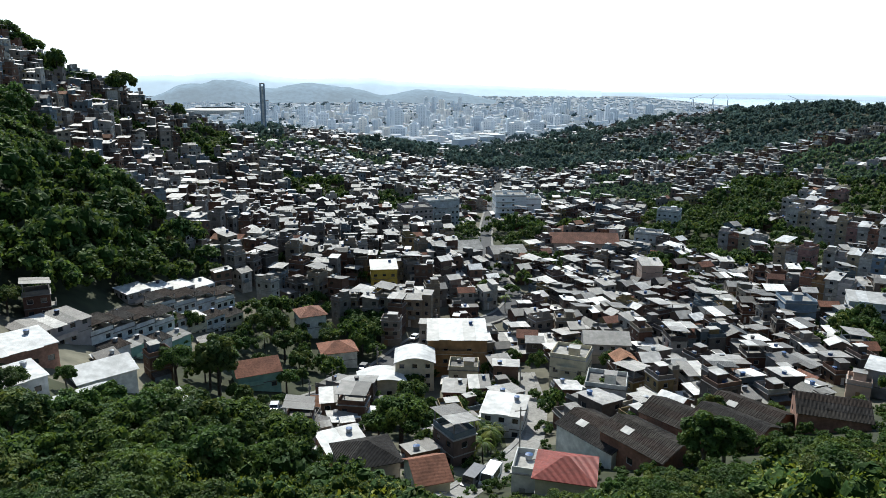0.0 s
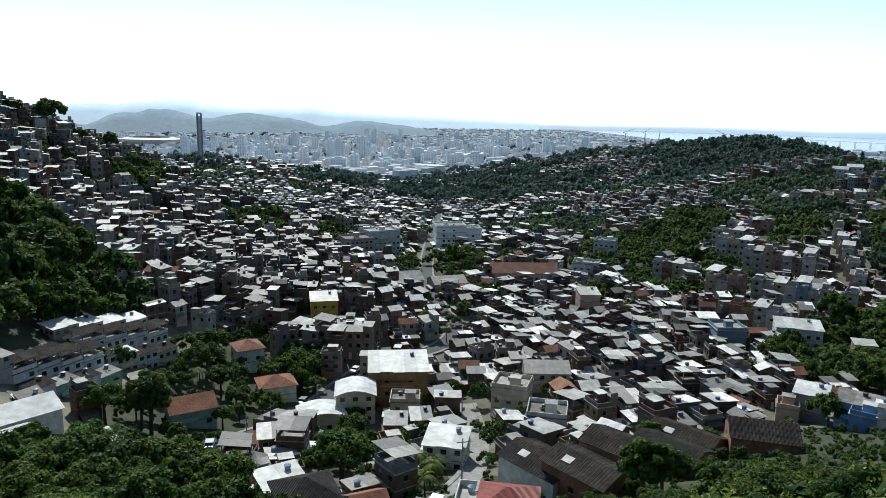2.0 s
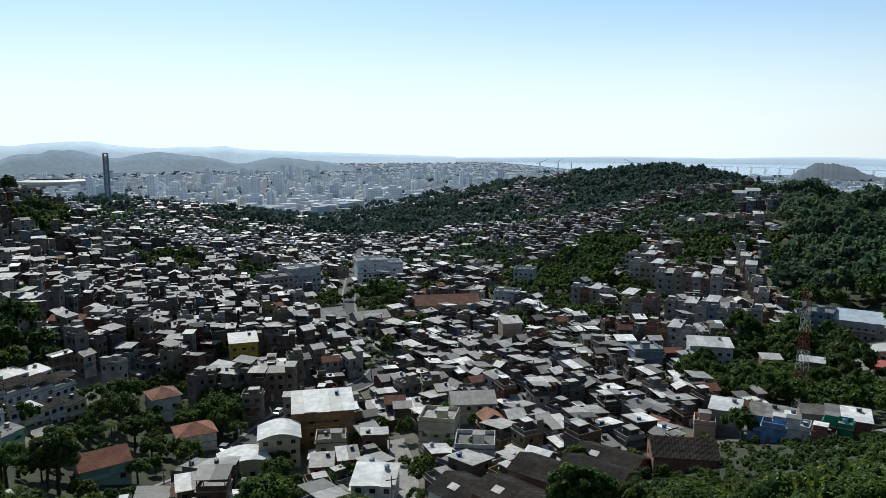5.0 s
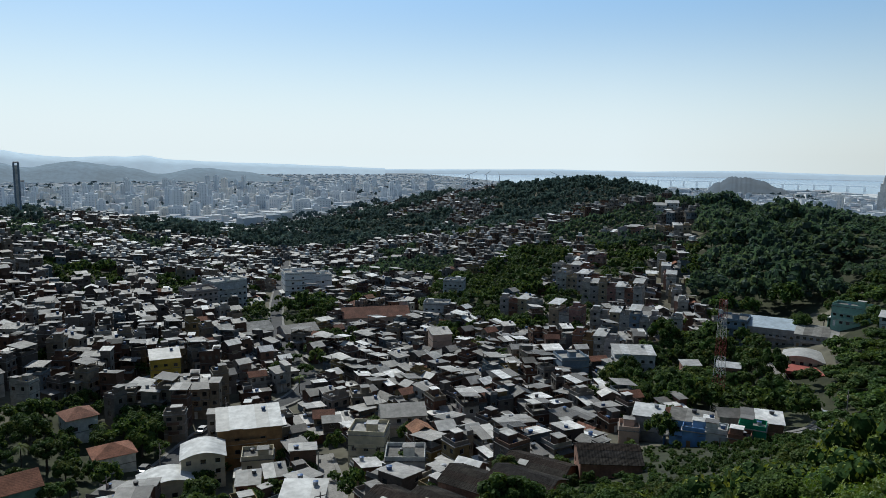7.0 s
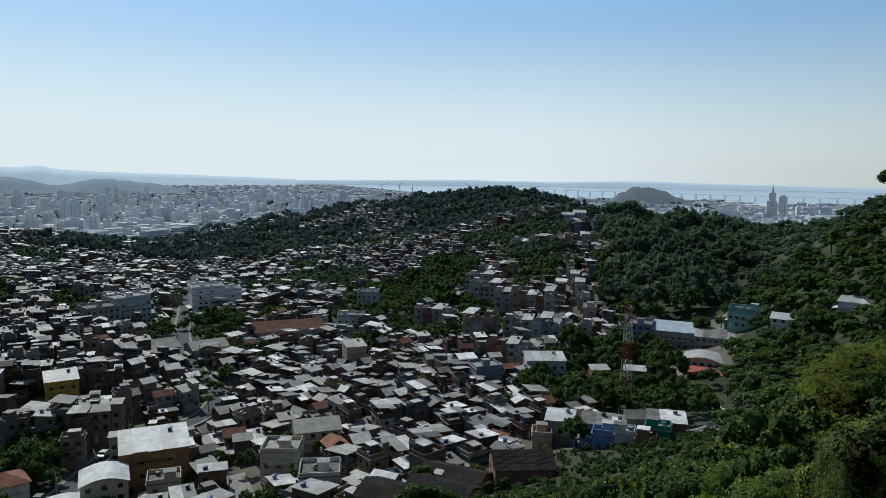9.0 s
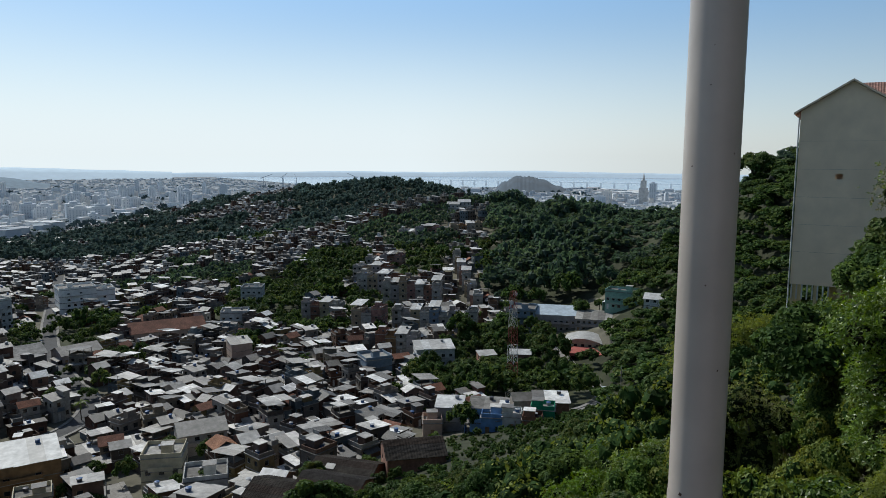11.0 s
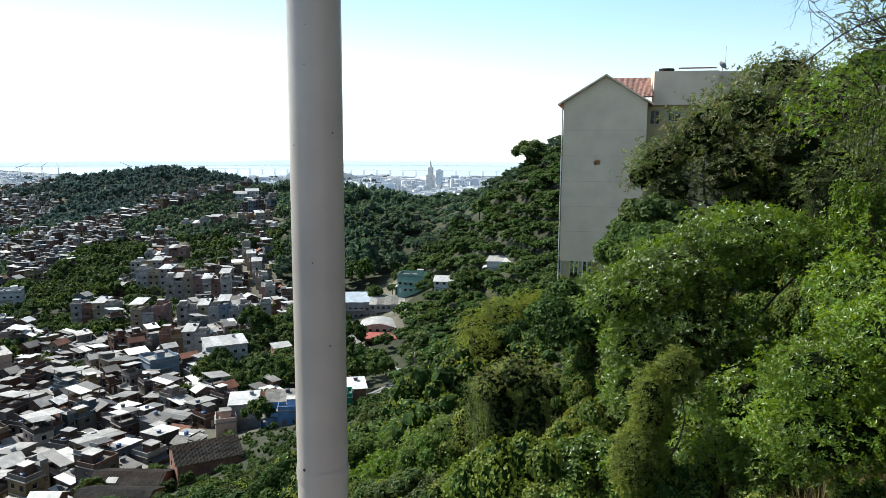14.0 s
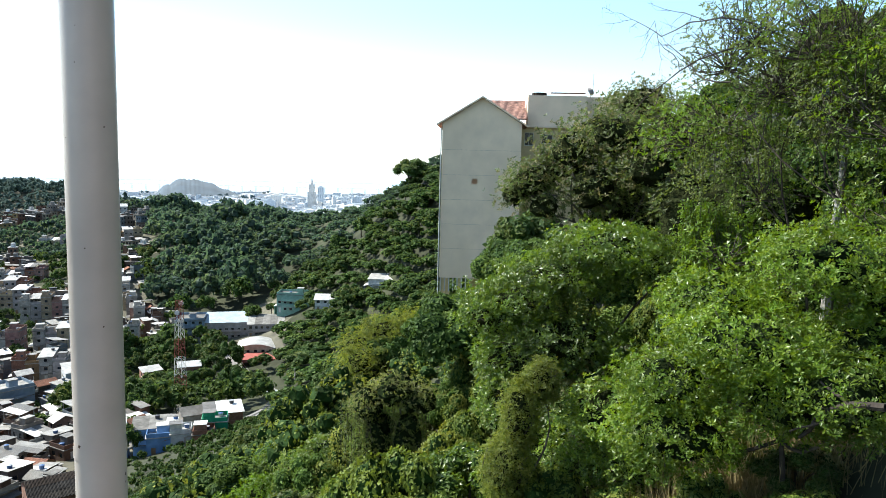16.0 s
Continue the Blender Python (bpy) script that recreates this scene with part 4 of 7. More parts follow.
def curved_building(label, x, y, w, d, rot, z, h, rise):
    """A rendered block under a shallow barrel roof of white sheet."""
    ob = thing("barrel_roofed_building", label, "building", pose(x, y, z, 0, 0, rot))
    b = Build()
    n = max(1, round(h / 2.9))
    spots = block_walls(b, w, d, -4, h, n, lr, h=h / n, fill=0.9)
    part("wall", b, with_mats(M_cream), ob)
    r = Build()
    k = 12
    prof = [(-w / 2 - 0.4 + (w + 0.8) * i / k, h + rise * math.sin(math.pi * i / k) - 0.05) for i in range(k + 1)]
    sec = [(px, s * (d / 2 + 0.4), pz + t) for px, pz in prof for s, t in ((-1, 0.1), (1, 0.1), (1, 0), (-1, 0))]
    r.add(sec, [(4 * i + j, 4 * i + 4 + j, 4 * i + 4 + (j + 1) % 4, 4 * i + (j + 1) % 4) for i in range(k) for j in range(4)], 0)
    for s in (-1, 1):
        r.add([(px * 0.97, s * d / 2, pz) for px, pz in prof] + [(0, s * d / 2, h - 0.02)], [((i, i + 1, k + 1, k + 1) if s < 0 else (i + 1, i, k + 1, k + 1)) for i in range(k)], 1)
    part("roof", r, [M_white, M_cream], ob)
    for mm, ww, hh, door in spots:
        part("door" if door else "window", window_mesh(ww, hh, door)[1], None, ob).matrix_local = mm
    lot(x, y, w, d)


curved_building("three-storey cream building under a barrel sheet roof", -6.8, 166.7, 9.3, 9, 2, 59.8, 7.4, 1.3)
curved_building("low wing under a barrel roof of white sheet", -14.5, 160.5, 10.5, 8, 12, 60.2, 4.0, 1.2)
curved_building("sports hall under a bright white barrel roof", 191.7, 199.3, 13.5, 12, -48, 63.0, 2.6, 1.6)


def factory_shed(label, x, y, z, w, d, h, rot, rise, wall=M_brick):
    z = max(z, float(ground_z(x, y)) + 0.3)
    ob = thing("factory_shed", label, "shed", pose(x, y, z, 0, 0, rot))
    b = Build()
    spots = block_walls(b, w, d, -5, h, 1, lr, h=h, fill=0.35, every=4.0)
    part("wall", b, with_mats(wall), ob)
    for sx in (-1, 1):
        y1, y0 = sx * (d / 2 + 0.4), 0.0
        # corrugated sheets in courses, each a little over the next
        rows, cols = 3, int(w / 0.14)
        u = np.linspace(-w / 2 - 0.3, w / 2 + 0.3, cols + 1)
        ribs = 0.045 * np.cos(u * 2 * math.pi / 0.56)
        for i in range(rows):
            f0, f1 = i / rows, min(1.0, (i + 1.06) / rows)
            edge = lambda f: (y1 + (y0 - y1) * f, h - 0.1 + (rise + 0.1) * f + 0.035 * i)
            (ya, za), (yb, zb) = edge(f0), edge(f1)
            row = lambda y, z: np.column_stack([u, np.full_like(u, y), z + ribs])
            v = np.concatenate([row(ya, za + 0.06), row(yb, zb + 0.06), row(yb, zb), row(ya, za)])
            k, m_ = np.arange(cols), cols + 1
            q = np.concatenate([np.stack([a * m_ + k, a * m_ + k + 1, (a + 1) % 4 * m_ + k + 1, (a + 1) % 4 * m_ + k], 1) for a in range(4)])
            part("roof_sheet", Build().add(v, q[:, ::-1] if sx > 0 else q), [M_darkroof], ob)
    for s in (-1, 1):
        part("gable_wall", Build().add([(s * w / 2, -d / 2, h - 0.02), (s * w / 2, d / 2, h - 0.02), (s * w / 2, 0, h + rise)], [(0, 1, 2, 2) if s > 0 else (1, 0, 2, 2)], 0), [wall], ob)
    for k in range(int(w > 11.5)):
        p = Build().box(-0.9, -0.7, 0, 0.9, 0.7, 0.05, 0)
        o = part("skylight", p, [M_white], ob, "pale translucent sheet")
        o.matrix_local = pose(-w / 5 + k * w / 2.6, -d / 4, h + rise * 0.52 + 0.12, math.degrees(math.atan2(rise, d / 2)), 0, 0)
    for mm, ww, hh, door in spots:
        part("door" if door else "window", window_mesh(ww, hh, door)[1], None, ob).matrix_local = mm
    lot(x, y, w, d, 0.45)


factory_shed("old factory shed under dark corrugated sheets", 26.0, 107.0, 70.5, 12, 8.6, 5.0, -55, 1.5, M_whitewash)
factory_shed("narrow factory shed under dark corrugated sheets", 31.5, 100.5, 72.5, 12, 8.0, 4.2, -55, 1.4)
factory_shed("brick factory shed with a dark corrugated roof", 40.5, 112.5, 69.5, 11, 8, 5.0, -50, 1.5)
factory_shed("low workshop under dark brown corrugated sheets", 46.5, 105.5, 71.5, 11, 8, 4.2, -50, 1.4)
factory_shed("long workshop under dark brown corrugated sheets", 54.0, 116.5, 70.0, 12, 8, 3.8, -50, 1.4)
factory_shed("dark barn roof at the edge of the wood", 66.0, 113.0, 71.5, 11, 9, 3.8, -20, 1.8)

solid("sports_court", Build().box(-8, -5, -0.6, 8, 5, 0.35), M_court, "red painted sports court beside the hall", "court", pose(184.5, 189.5, 64.0, 0, 0, -48))
for q in ((184.5, 189.5, 8), (178, 194, 4), (194, 216, 4), (198, 200, 4)):
    LOTS.append(q)

# ---- roads ----
ROADS = [
    [(-32, 112), (-32.3, 133.5), (-31.1, 144.9), (-28.3, 153.5), (-21.9, 159.3), (-19, 170), (-14.3, 183.7), (-10.9, 191.8), (-6.4, 201.8), (4, 212), (16, 218), (22, 228), (25.2, 240.5), (23.9, 252.5), (21.5, 262.2), (20, 285), (19, 320), (22, 363), (27.6, 418), (36, 509), (44, 587)],
    [(21.1, 172), (21.0, 151.4), (20.0, 141.4), (17.1, 124.0), (9, 104), (5, 96), (0.7, 84)],
    [(124, 128), (134, 134), (153.5, 148), (164, 165), (172, 186), (186, 210)],
    [(145.6, 321.7), (138.0, 300), (130.8, 273.7)],
]
for k, (pts, wide, name, label) in enumerate(zip(ROADS, (5.2, 3.0, 5.0, 2.6), ("road", "road", "road", "path"), ("grey asphalt street winding down the valley", "narrow concrete lane between houses", "worn road along the foot of the wood", "pale concrete stairway path on the slope"))):
    fine = []
    for (x0, y0), (x1, y1) in zip(pts, pts[1:]):
        n = max(2, int(math.hypot(x1 - x0, y1 - y0) // 3))
        fine += [(x0 + (x1 - x0) * i / n, y0 + (y1 - y0) * i / n) for i in range(n)]
    fine.append(pts[-1])
    q = np.array(fine)
    for _ in range(4):
        q[1:-1] = (q[:-2] + 2 * q[1:-1] + q[2:]) / 4
    tg = np.gradient(q, axis=0)
    tg /= np.linalg.norm(tg, axis=1, keepdims=True)
    nr = np.stack([-tg[:, 1], tg[:, 0]], 1)
    b = Build()
    cols = []
    for off, up in ((-wide / 2 - 1.0, 0.05), (-wide / 2 - 1.0, 0.55), (-wide / 2, 0.55), (-wide / 2, 0.4), (wide / 2, 0.4), (wide / 2, 0.55), (wide / 2 + 1.0, 0.55), (wide / 2 + 1.0, 0.05)):
        xy = q + nr * off
        cols.append(np.column_stack([xy, ground_z(q[:, 0], q[:, 1]) + up - (1.5 if up < 0.1 else 0)]))
    m_ = len(q)
    v = np.concatenate(cols)
    for c in range(7):
        i = np.arange(m_ - 1)
        b.add(v, np.stack([c * m_ + i, (c + 1) * m_ + i, (c + 1) * m_ + i + 1, c * m_ + i + 1], 1)[:, ::-1], 1 if c == 3 and k != 3 else 0)
    solid(name, b, [M_street, M_asphalt if k == 0 else M_street], label, "road", kind="structure")
    for x, y in q[::2]:
        LOTS.append((x, y, wide / 2 - 0.4))


# ---- vehicles ----
def vehicle(name, label, category, x, y, rot, length, wide, high, van=False):
    ob = thing(name, label, category, pose(x, y, float(ground_z(x, y)) + 0.42, 0, 0, rot), group="parked vehicles")
    l, w = length / 2, wide / 2
    prof = [(-l, 0.35), (-l, 0.85), (-l * 0.62, 0.95), (-l * 0.4, high), (l * 0.55, high), (l * 0.85, 0.95), (l, 0.9), (l, 0.35)] if not van else [(-l, 0.35), (-l, 1.0), (-l * 0.8, 1.1), (-l * 0.62, high), (l, high), (l, 1.1), (l, 0.9), (l, 0.35)]
    n = len(prof)
    b = Build()
    v = [(px, -w, pz) for px, pz in prof] + [(px, w, pz) for px, pz in prof]
    b.add(v, [(i, (i + 1) % n, n + (i + 1) % n, n + i)[::-1] for i in range(n)] + [(0, 1, 6, 7), (1, 2, 5, 6), (2, 3, 4, 5), (n, n + 7, n + 6, n + 1), (n + 1, n + 6, n + 5, n + 2), (n + 2, n + 5, n + 4, n + 3)])
    part("body", b, [M_carwhite], ob)
    g = Build()
    a, c = prof[2], prof[3]
    g.add([(a[0] + 0.04, -w * 0.86, a[1] + 0.06), (a[0] + 0.04, w * 0.86, a[1] + 0.06), (c[0] - 0.02, w * 0.8, c[1] - 0.02), (c[0] - 0.02, -w * 0.8, c[1] - 0.02)], [(0, 3, 2, 1)])
    o = part("windscreen", g, [M_pane], ob)
    o.location = (-0.03, 0, 0.03)
    for s in (-1, 1):
        sg = Build()
        x0, x1 = -l * 0.4, l * 0.55
        sg.add([(x0 - 0.2, s * (w + 0.01), 1.0), (x1 + 0.15, s * (w + 0.01), 1.0), (x1, s * (w + 0.01), high - 0.12), (x0 + 0.05, s * (w + 0.01), high - 0.12)], [(0, 1, 2, 3) if s < 0 else (3, 2, 1, 0)])
        part("side_window", sg, [M_pane], ob)
        for t in (-0.62, 0.62):
            wb = Build().tube((l * t, s * (w - 0.12), 0.32), (l * t, s * (w + 0.04), 0.32), 0.32, 0.32, 12)
            wo = part("wheel", wb, [M_rubber], ob)
            part("rim", Build().tube((l * t, s * (w - 0.1), 0.32), (l * t, s * (w + 0.055), 0.32), 0.19, 0.17, 10), [M_grey], wo, "grey steel rim")
    return ob


for k, (x, y, rot) in enumerate(((-29.6, 128, 92), (-29.4, 134, 88), (-29.0, 141, 84), (-27.6, 148, 70), (-24, 153, 40), (-34.8, 138, 95), (-20.6, 176, 70), (-8.2, 200.5, 65))):
    vehicle("car", "small parked car at the street side", "car", x, y, rot, 4.0, 1.7, 1.45)
vehicle("van", "white van parked in the lane", "van", 4.6, 94.5, 62, 4.8, 1.9, 2.1, True)
vehicle("van", "white minibus parked in the lane", "van", 7.2, 95.5, 66, 5.2, 1.9, 2.2, True)
vehicle("truck", "old pale truck on the road below the wood", "truck", 149.5, 147.5, 35, 6.5, 2.3, 2.7, True)


def utility_pole(x, y, h, rot):
    ob = thing("utility_pole", "grey concrete street pole with a crossarm", "pole", pose(x, y, float(ground_z(x, y)), 0, 0, rot), "street poles")
    part("shaft", Build().tube((0, 0, -0.5), (0, 0, h), 0.16, 0.1, 10), [M_street], ob)
    part("crossarm", Build().box(-1.1, -0.06, h - 0.8, 1.1, 0.06, h - 0.66), [M_bark], ob)
    part("lamp_arm", Build().tube((0, 0, h - 1.6), (0, -1.6, h - 1.1), 0.04, 0.03, 6), [M_street], ob)
    part("transformer", Build().tube((0.35, 0, h - 2.6), (0.35, 0, h - 1.7), 0.26, 0.26, 12), [M_grey], ob)


for x, y, rot in ((-27.4, 138, 90), (-24.4, 149, 60), (-16.6, 172, 70), (-2, 204, 40), (17.4, 150, 0), (14, 118, 10), (156, 146, 40), (17.6, 240, 0)):
    utility_pole(x, y, 8.5, rot)


# ---- mast and tower ----
def lattice_mast(x, y, z, h, w0, w1):
    ob = thing("lattice_mast", "red and white lattice radio mast on the knoll", "mast", pose(x, y, z, 0, 0, 20))
    n = 12
    for i in range(n):
        b = Build()
        z0, z1 = h * i / n, h * (i + 1) / n
        a, c = w0 + (w1 - w0) * i / n, w0 + (w1 - w0) * (i + 1) / n
        q0 = [(-a / 2, -a / 2, z0), (a / 2, -a / 2, z0), (a / 2, a / 2, z0), (-a / 2, a / 2, z0)]
        q1 = [(-c / 2, -c / 2, z1), (c / 2, -c / 2, z1), (c / 2, c / 2, z1), (-c / 2, c / 2, z1)]
        paint = [M_mastred if (i // 2) % 2 == (n // 2 - 1) % 2 else M_mastwhite]
        section = part("mast_section", b.tube(q0[0], q1[0], 0.08, 0.08, 4), paint, ob)
        for j in range(4):
            k = (j + 1) % 4
            if j:
                part("leg", Build().tube(q0[j], q1[j], 0.08, 0.08, 4), paint, section)
            for u, v in ((q0[j], q1[k]), (q0[k], q1[j]), (q1[j], q1[k])):
                part("brace", Build().tube(u, v, 0.04, 0.04, 4), paint, section)
    for k, (zz, s) in enumerate(((0.97, 1), (0.9, -1), (0.82, 1))):
        d = Build().tube((s * 0.9, 0, h * zz), (s * 1.3, 0, h * zz), 0.7, 0.7, 14)
        part("dish_antenna", d, [M_mastwhite], ob)


lattice_mast(136.2, 172.6, 60.0, 34.0, 2.8, 1.5)
LOTS.append((136.2, 172.6, 2.5))
tw = thing("lift_tower", "slender grey concrete tower with twin dark fins", "tower", pose(-167.4, 679.0, 74.0, 0, 0, 12))
part("core", Build().box(-1.0, -1.6, -6, 1.0, 1.6, 47.5), [M_whitewash], tw)
for s in (-1, 1):
    part("fin", Build().box(s * 1.7 - 0.7, -2.2, -6, s * 1.7 + 0.7, 2.2, 49.5), [M_slate], tw)
part("head", Build().box(-2.2, -2.0, 49.6, 2.2, 2.0, 50.6), [M_grey], tw)
part("gantry", Build().box(2.5, -0.6, 34, 5.5, 0.6, 35), [M_grey], tw)

# ---- apartment building on pillars by the wood ----
ab = thing("apartment_building", "tall cream apartment building with a gabled blank end on pillars", "building", pose(75.3, 40.4, 122.3, 0, 0, -61.2))
AM = with_mats(M_gablewall)
b = Build()
facade(b, (-4.6, 0), (4.6, 0), -0.6, 17.6, [(-0.35 + 3.9, 0.35 + 3.9, 10.6, 11.15)], WALL)
facade(b, (4.6, 0), (4.6, 22), -0.6, 17.6, (), WALL)
facade(b, (4.6, 22), (-4.6, 22), -0.6, 17.6, (), WALL)
facade(b, (-4.6, 22), (-4.6, 0), -0.6, 17.6, [(2 + 3.4 * i, 3.3 + 3.4 * i, 1.2 + 2.9 * s, 2.4 + 2.9 * s) for i in range(6) for s in range(5)], WALL)
b.add([(-4.6, 0, 17.6), (4.6, 0, 17.6), (0, 0, 20.5)], [(0, 1, 2, 2)], WALL)
b.add([(-4.6, 0, -0.6), (4.6, 0, -0.6), (4.6, 22, -0.6), (-4.6, 22, -0.6)], [(3, 2, 1, 0)], SLAB)
part("wall", b, AM, ab)
for k in range(1, 6):
    part("render_joint", Build().box(-4.59, -0.008, k * 2.9, 4.59, -0.001, k * 2.9 + 0.014), [M_slab], ab)
part("vent", Build().box(-0.34, 0.06, 10.62, 0.34, 0.1, 11.13).box(-0.34, 0.02, 10.85, 0.34, 0.06, 10.9), [M_rubber], ab, "small dark louvred vent")
for s in (-1, 1):
    r = Build()
    x1 = s * 5.2
    pts = [(x1, -0.45), (0, -0.45), (0, 22.4), (x1, 22.4)]
    zz = [17.25, 20.5, 20.5, 17.25]
    if s > 0:
        pts, zz = pts[::-1], zz[::-1]
    r.prism(pts, zz, [q + 0.16 for q in zz], 0)
    part("roof_slope", r, [M_oldtile], ab, "faded red clay tiles")
for s in (-1, 1):
    v = Build()
    x1 = s * 5.25
    pts = [(x1, -0.5), (0, -0.5), (0, -0.28), (x1, -0.28)]
    zz = [17.24, 20.5, 20.5, 17.24]
    if s > 0:
        pts, zz = pts[::-1], zz[::-1]
    v.prism(pts, zz, [q + 0.2 for q in zz], 0)
    part("verge_board", v, [M_gablewall], ab)
part("corner_pipe", Build().tube((-4.72, -0.1, -8), (-4.72, -0.1, 17), 0.07, 0.07, 8), [M_whitewash], ab)
for k in range(5):
    part("pillar", Build().box(-4.5 + 2.2 * k, 0.2, -10.5, -4.15 + 2.2 * k, 0.6, -0.6), [M_yellowwall], ab)
for k in range(4):
    part("pillar", Build().box(-4.5, 4.5 * (k + 1), -10.5, -4.1, 4.5 * (k + 1) + 0.4, -0.6), [M_yellowwall], ab)
for k in range(8):
    part("baluster", Build().box(-4.5 + 0.5 * k, 0.05, -2.2, -4.36 + 0.5 * k, 0.17, -0.6), [M_whitewash], ab)
part("undercroft_wall", Build().box(-1.0, 3.0, -10, 4.5, 3.3, -0.6), [M_yellowwall], ab)
b = Build()
WH = [(0.55, 1.65, 15.3, 16.9), (2.6, 4.0, 15.6, 16.7), (5.6, 6.4, 15.5, 16.7)] + [(u, u + 1.2, z, z + 1.2) for z in (9.8, 4.2) for u in (0.6,)]
facade(b, (4.66, 5), (13, 5), -4, 17.6, WH, WALL)
facade(b, (13, 5), (13, 20), -4, 17.6, (), WALL)
facade(b, (13, 20), (4.66, 20), -4, 17.6, (), WALL)
b.add([(4.66, 5, 17.6), (13, 5, 17.6), (13, 20, 17.6), (4.66, 20, 17.6)], [(0, 1, 2, 3)], SLAB)
part("side_wing", b, with_mats(M_yellowwall), ab)
for u0, u1, z0, z1 in WH:
    ww, hh = u1 - u0, z1 - z0
    fr = Build()
    for x0, x1, a0, a1 in ((-ww / 2, ww / 2, -hh / 2, -hh / 2 + 0.07), (-ww / 2, ww / 2, hh / 2 - 0.07, hh / 2), (-ww / 2, -ww / 2 + 0.07, -hh / 2 + 0.07, hh / 2 - 0.07), (ww / 2 - 0.07, ww / 2, -hh / 2 + 0.07, hh / 2 - 0.07), (-0.035, 0.035, -hh / 2 + 0.07, hh / 2 - 0.07)):
        fr.box(x0, 0.06, a0, x1, 0.13, a1)
    o = part("window", fr, [M_whitewash], ab, "white-framed window")
    o.matrix_local = pose(4.66 + (u0 + u1) / 2, 5, (z0 + z1) / 2)
    for k in (-1, 1):
        part("pane", Build().box(min(0.035 * k, k * (ww / 2 - 0.07)), 0.085, -hh / 2 + 0.07, max(0.035 * k, k * (ww / 2 - 0.07)), 0.1, hh / 2 - 0.07), [M_pane], o)
part("rear_roof", Build().prism([(0.6, 3.2), (5.3, 3.2), (5.3, 9), (0.6, 9)], [18.3, 18.3, 20.9, 20.9], [18.45, 18.45, 21.05, 21.05]), [M_oldtile], ab, "faded red clay tiles")
part("cornice", Build().box(4.7, 4.5, 17.5, 13.3, 5.6, 17.75), [M_gablewall], ab)
part("penthouse_wall", Build().box(5.5, 5.0, 17.76, 12.6, 14, 21.4), [M_gablewall], ab)
part("roof_railing", Build().box(8.2, 5.2, 21.66, 12.4, 5.35, 21.8), [M_brick], ab, "low red-brown beam along the roof edge")
part("water_tank", Build().tube((6.9, 6, 21.4), (6.9, 6, 21.75), 0.9, 0.9, 14), [M_darkroof], ab, "flat dark tank lid")
part("aerial", Build().tube((13.4, 6, 21.4), (13.4, 6, 24.2), 0.03, 0.02, 5), [M_grey], ab, "thin television aerial")
part("satellite_dish", Build().tube((13.0, 5, 22.0), (13.15, 4.8, 22.15), 0.5, 0.1, 14).tube((13, 5.1, 21.2), (13, 5.1, 22), 0.04, 0.04, 6), [M_grey], ab)
part("far_wing", Build().box(12.7, 8, -4, 17, 20, 21.6), [M_gablewall], ab)
LOTS.append((80, 42, 13))

# ---- the pole beside the camera ----
pole = thing("steel_pole", "white painted round steel pole with chipped paint", "pole", pose(1.933, 0.853, 0))
part("shaft", Build().tube((0, 0, 127.0), (0, 0, 143), 0.0572, 0.0572, 64, caps=False), [M_pole], pole, smooth=True)
part("weld_ring", Build().tube((0, 0, 134.385), (0, 0, 134.415), 0.0592, 0.0592, 64, caps=False), [M_pole], pole, smooth=True)
pr = random.Random(3)
for k in range(18):
    a, z = pr.uniform(math.pi * 0.95, math.pi * 2.05), pr.choice((pr.uniform(134.3, 134.5), pr.uniform(134.0, 136.4)))
    s = pr.uniform(0.001, 0.0024) * (2.0 if z < 134.5 else 1)
    c, e = math.cos(a), math.sin(a)
    q = Build().add([(0.0575 * c - e * s * u, 0.0575 * e + c * s * u, z + s * v) for u, v in ((-1, -0.6), (0.2, -1), (1, 0.3), (-0.3, 1))], [(0, 1, 2, 3)])
    part("paint_chip", q, [M_rust], pole)

# ---- unseen terrace added behind the camera to bounce light on the pole ----
# dark floor and grey wall keep the added bounce low
tb = Build().box(-3.2, -4.2, 133.1, 1.95, 0.42, 133.42)
solid("floor", tb, M_terrace, "unseen dark tiled terrace floor added on pillars", "floor", kind="structure")
solid("wall_south", Build().box(-3.2, -4.4, 133.42, 1.4, -4.2, 137.0), M_grey, "unseen grey wall added behind the viewpoint", "wall", kind="structure")
for k, (x, y) in enumerate(((-3.0, -4.0), (1.2, -4.0), (-3.0, 0.1), (1.2, 0.1))):
    solid("pillar_%d" % (k + 1), Build().box(x, y, 120.0, x + 0.3, y + 0.3, 133.1), M_street, "unseen square concrete pillar added under the terrace", "pillar", kind="structure")

# ---- the crowd of houses ----
LOTS.extend([(-7.5, 122, 5.5), (-47, 142, 3), (-36, 167, 3), (-47, 186, 3), (-41, 176, 3)])   # gardens with large trees
rng = random.Random(7)
KINDS = ["shed", "flat", "shed", "terrace", "gable", "shed", "flat", "shed", "terrace", "gable", "flat", "shed", "tile"]
LABEL_KIND = {"terrace": "narrow brick house with a sheet-roofed terrace on posts", "shed": "plastered hillside house under a sloping metal sheet roof",
              "flat": "plain house with a flat concrete roof and water tank", "gable": "low house with a pale two-sided sheet roof", "tile": "old house under a clay tile roof"}


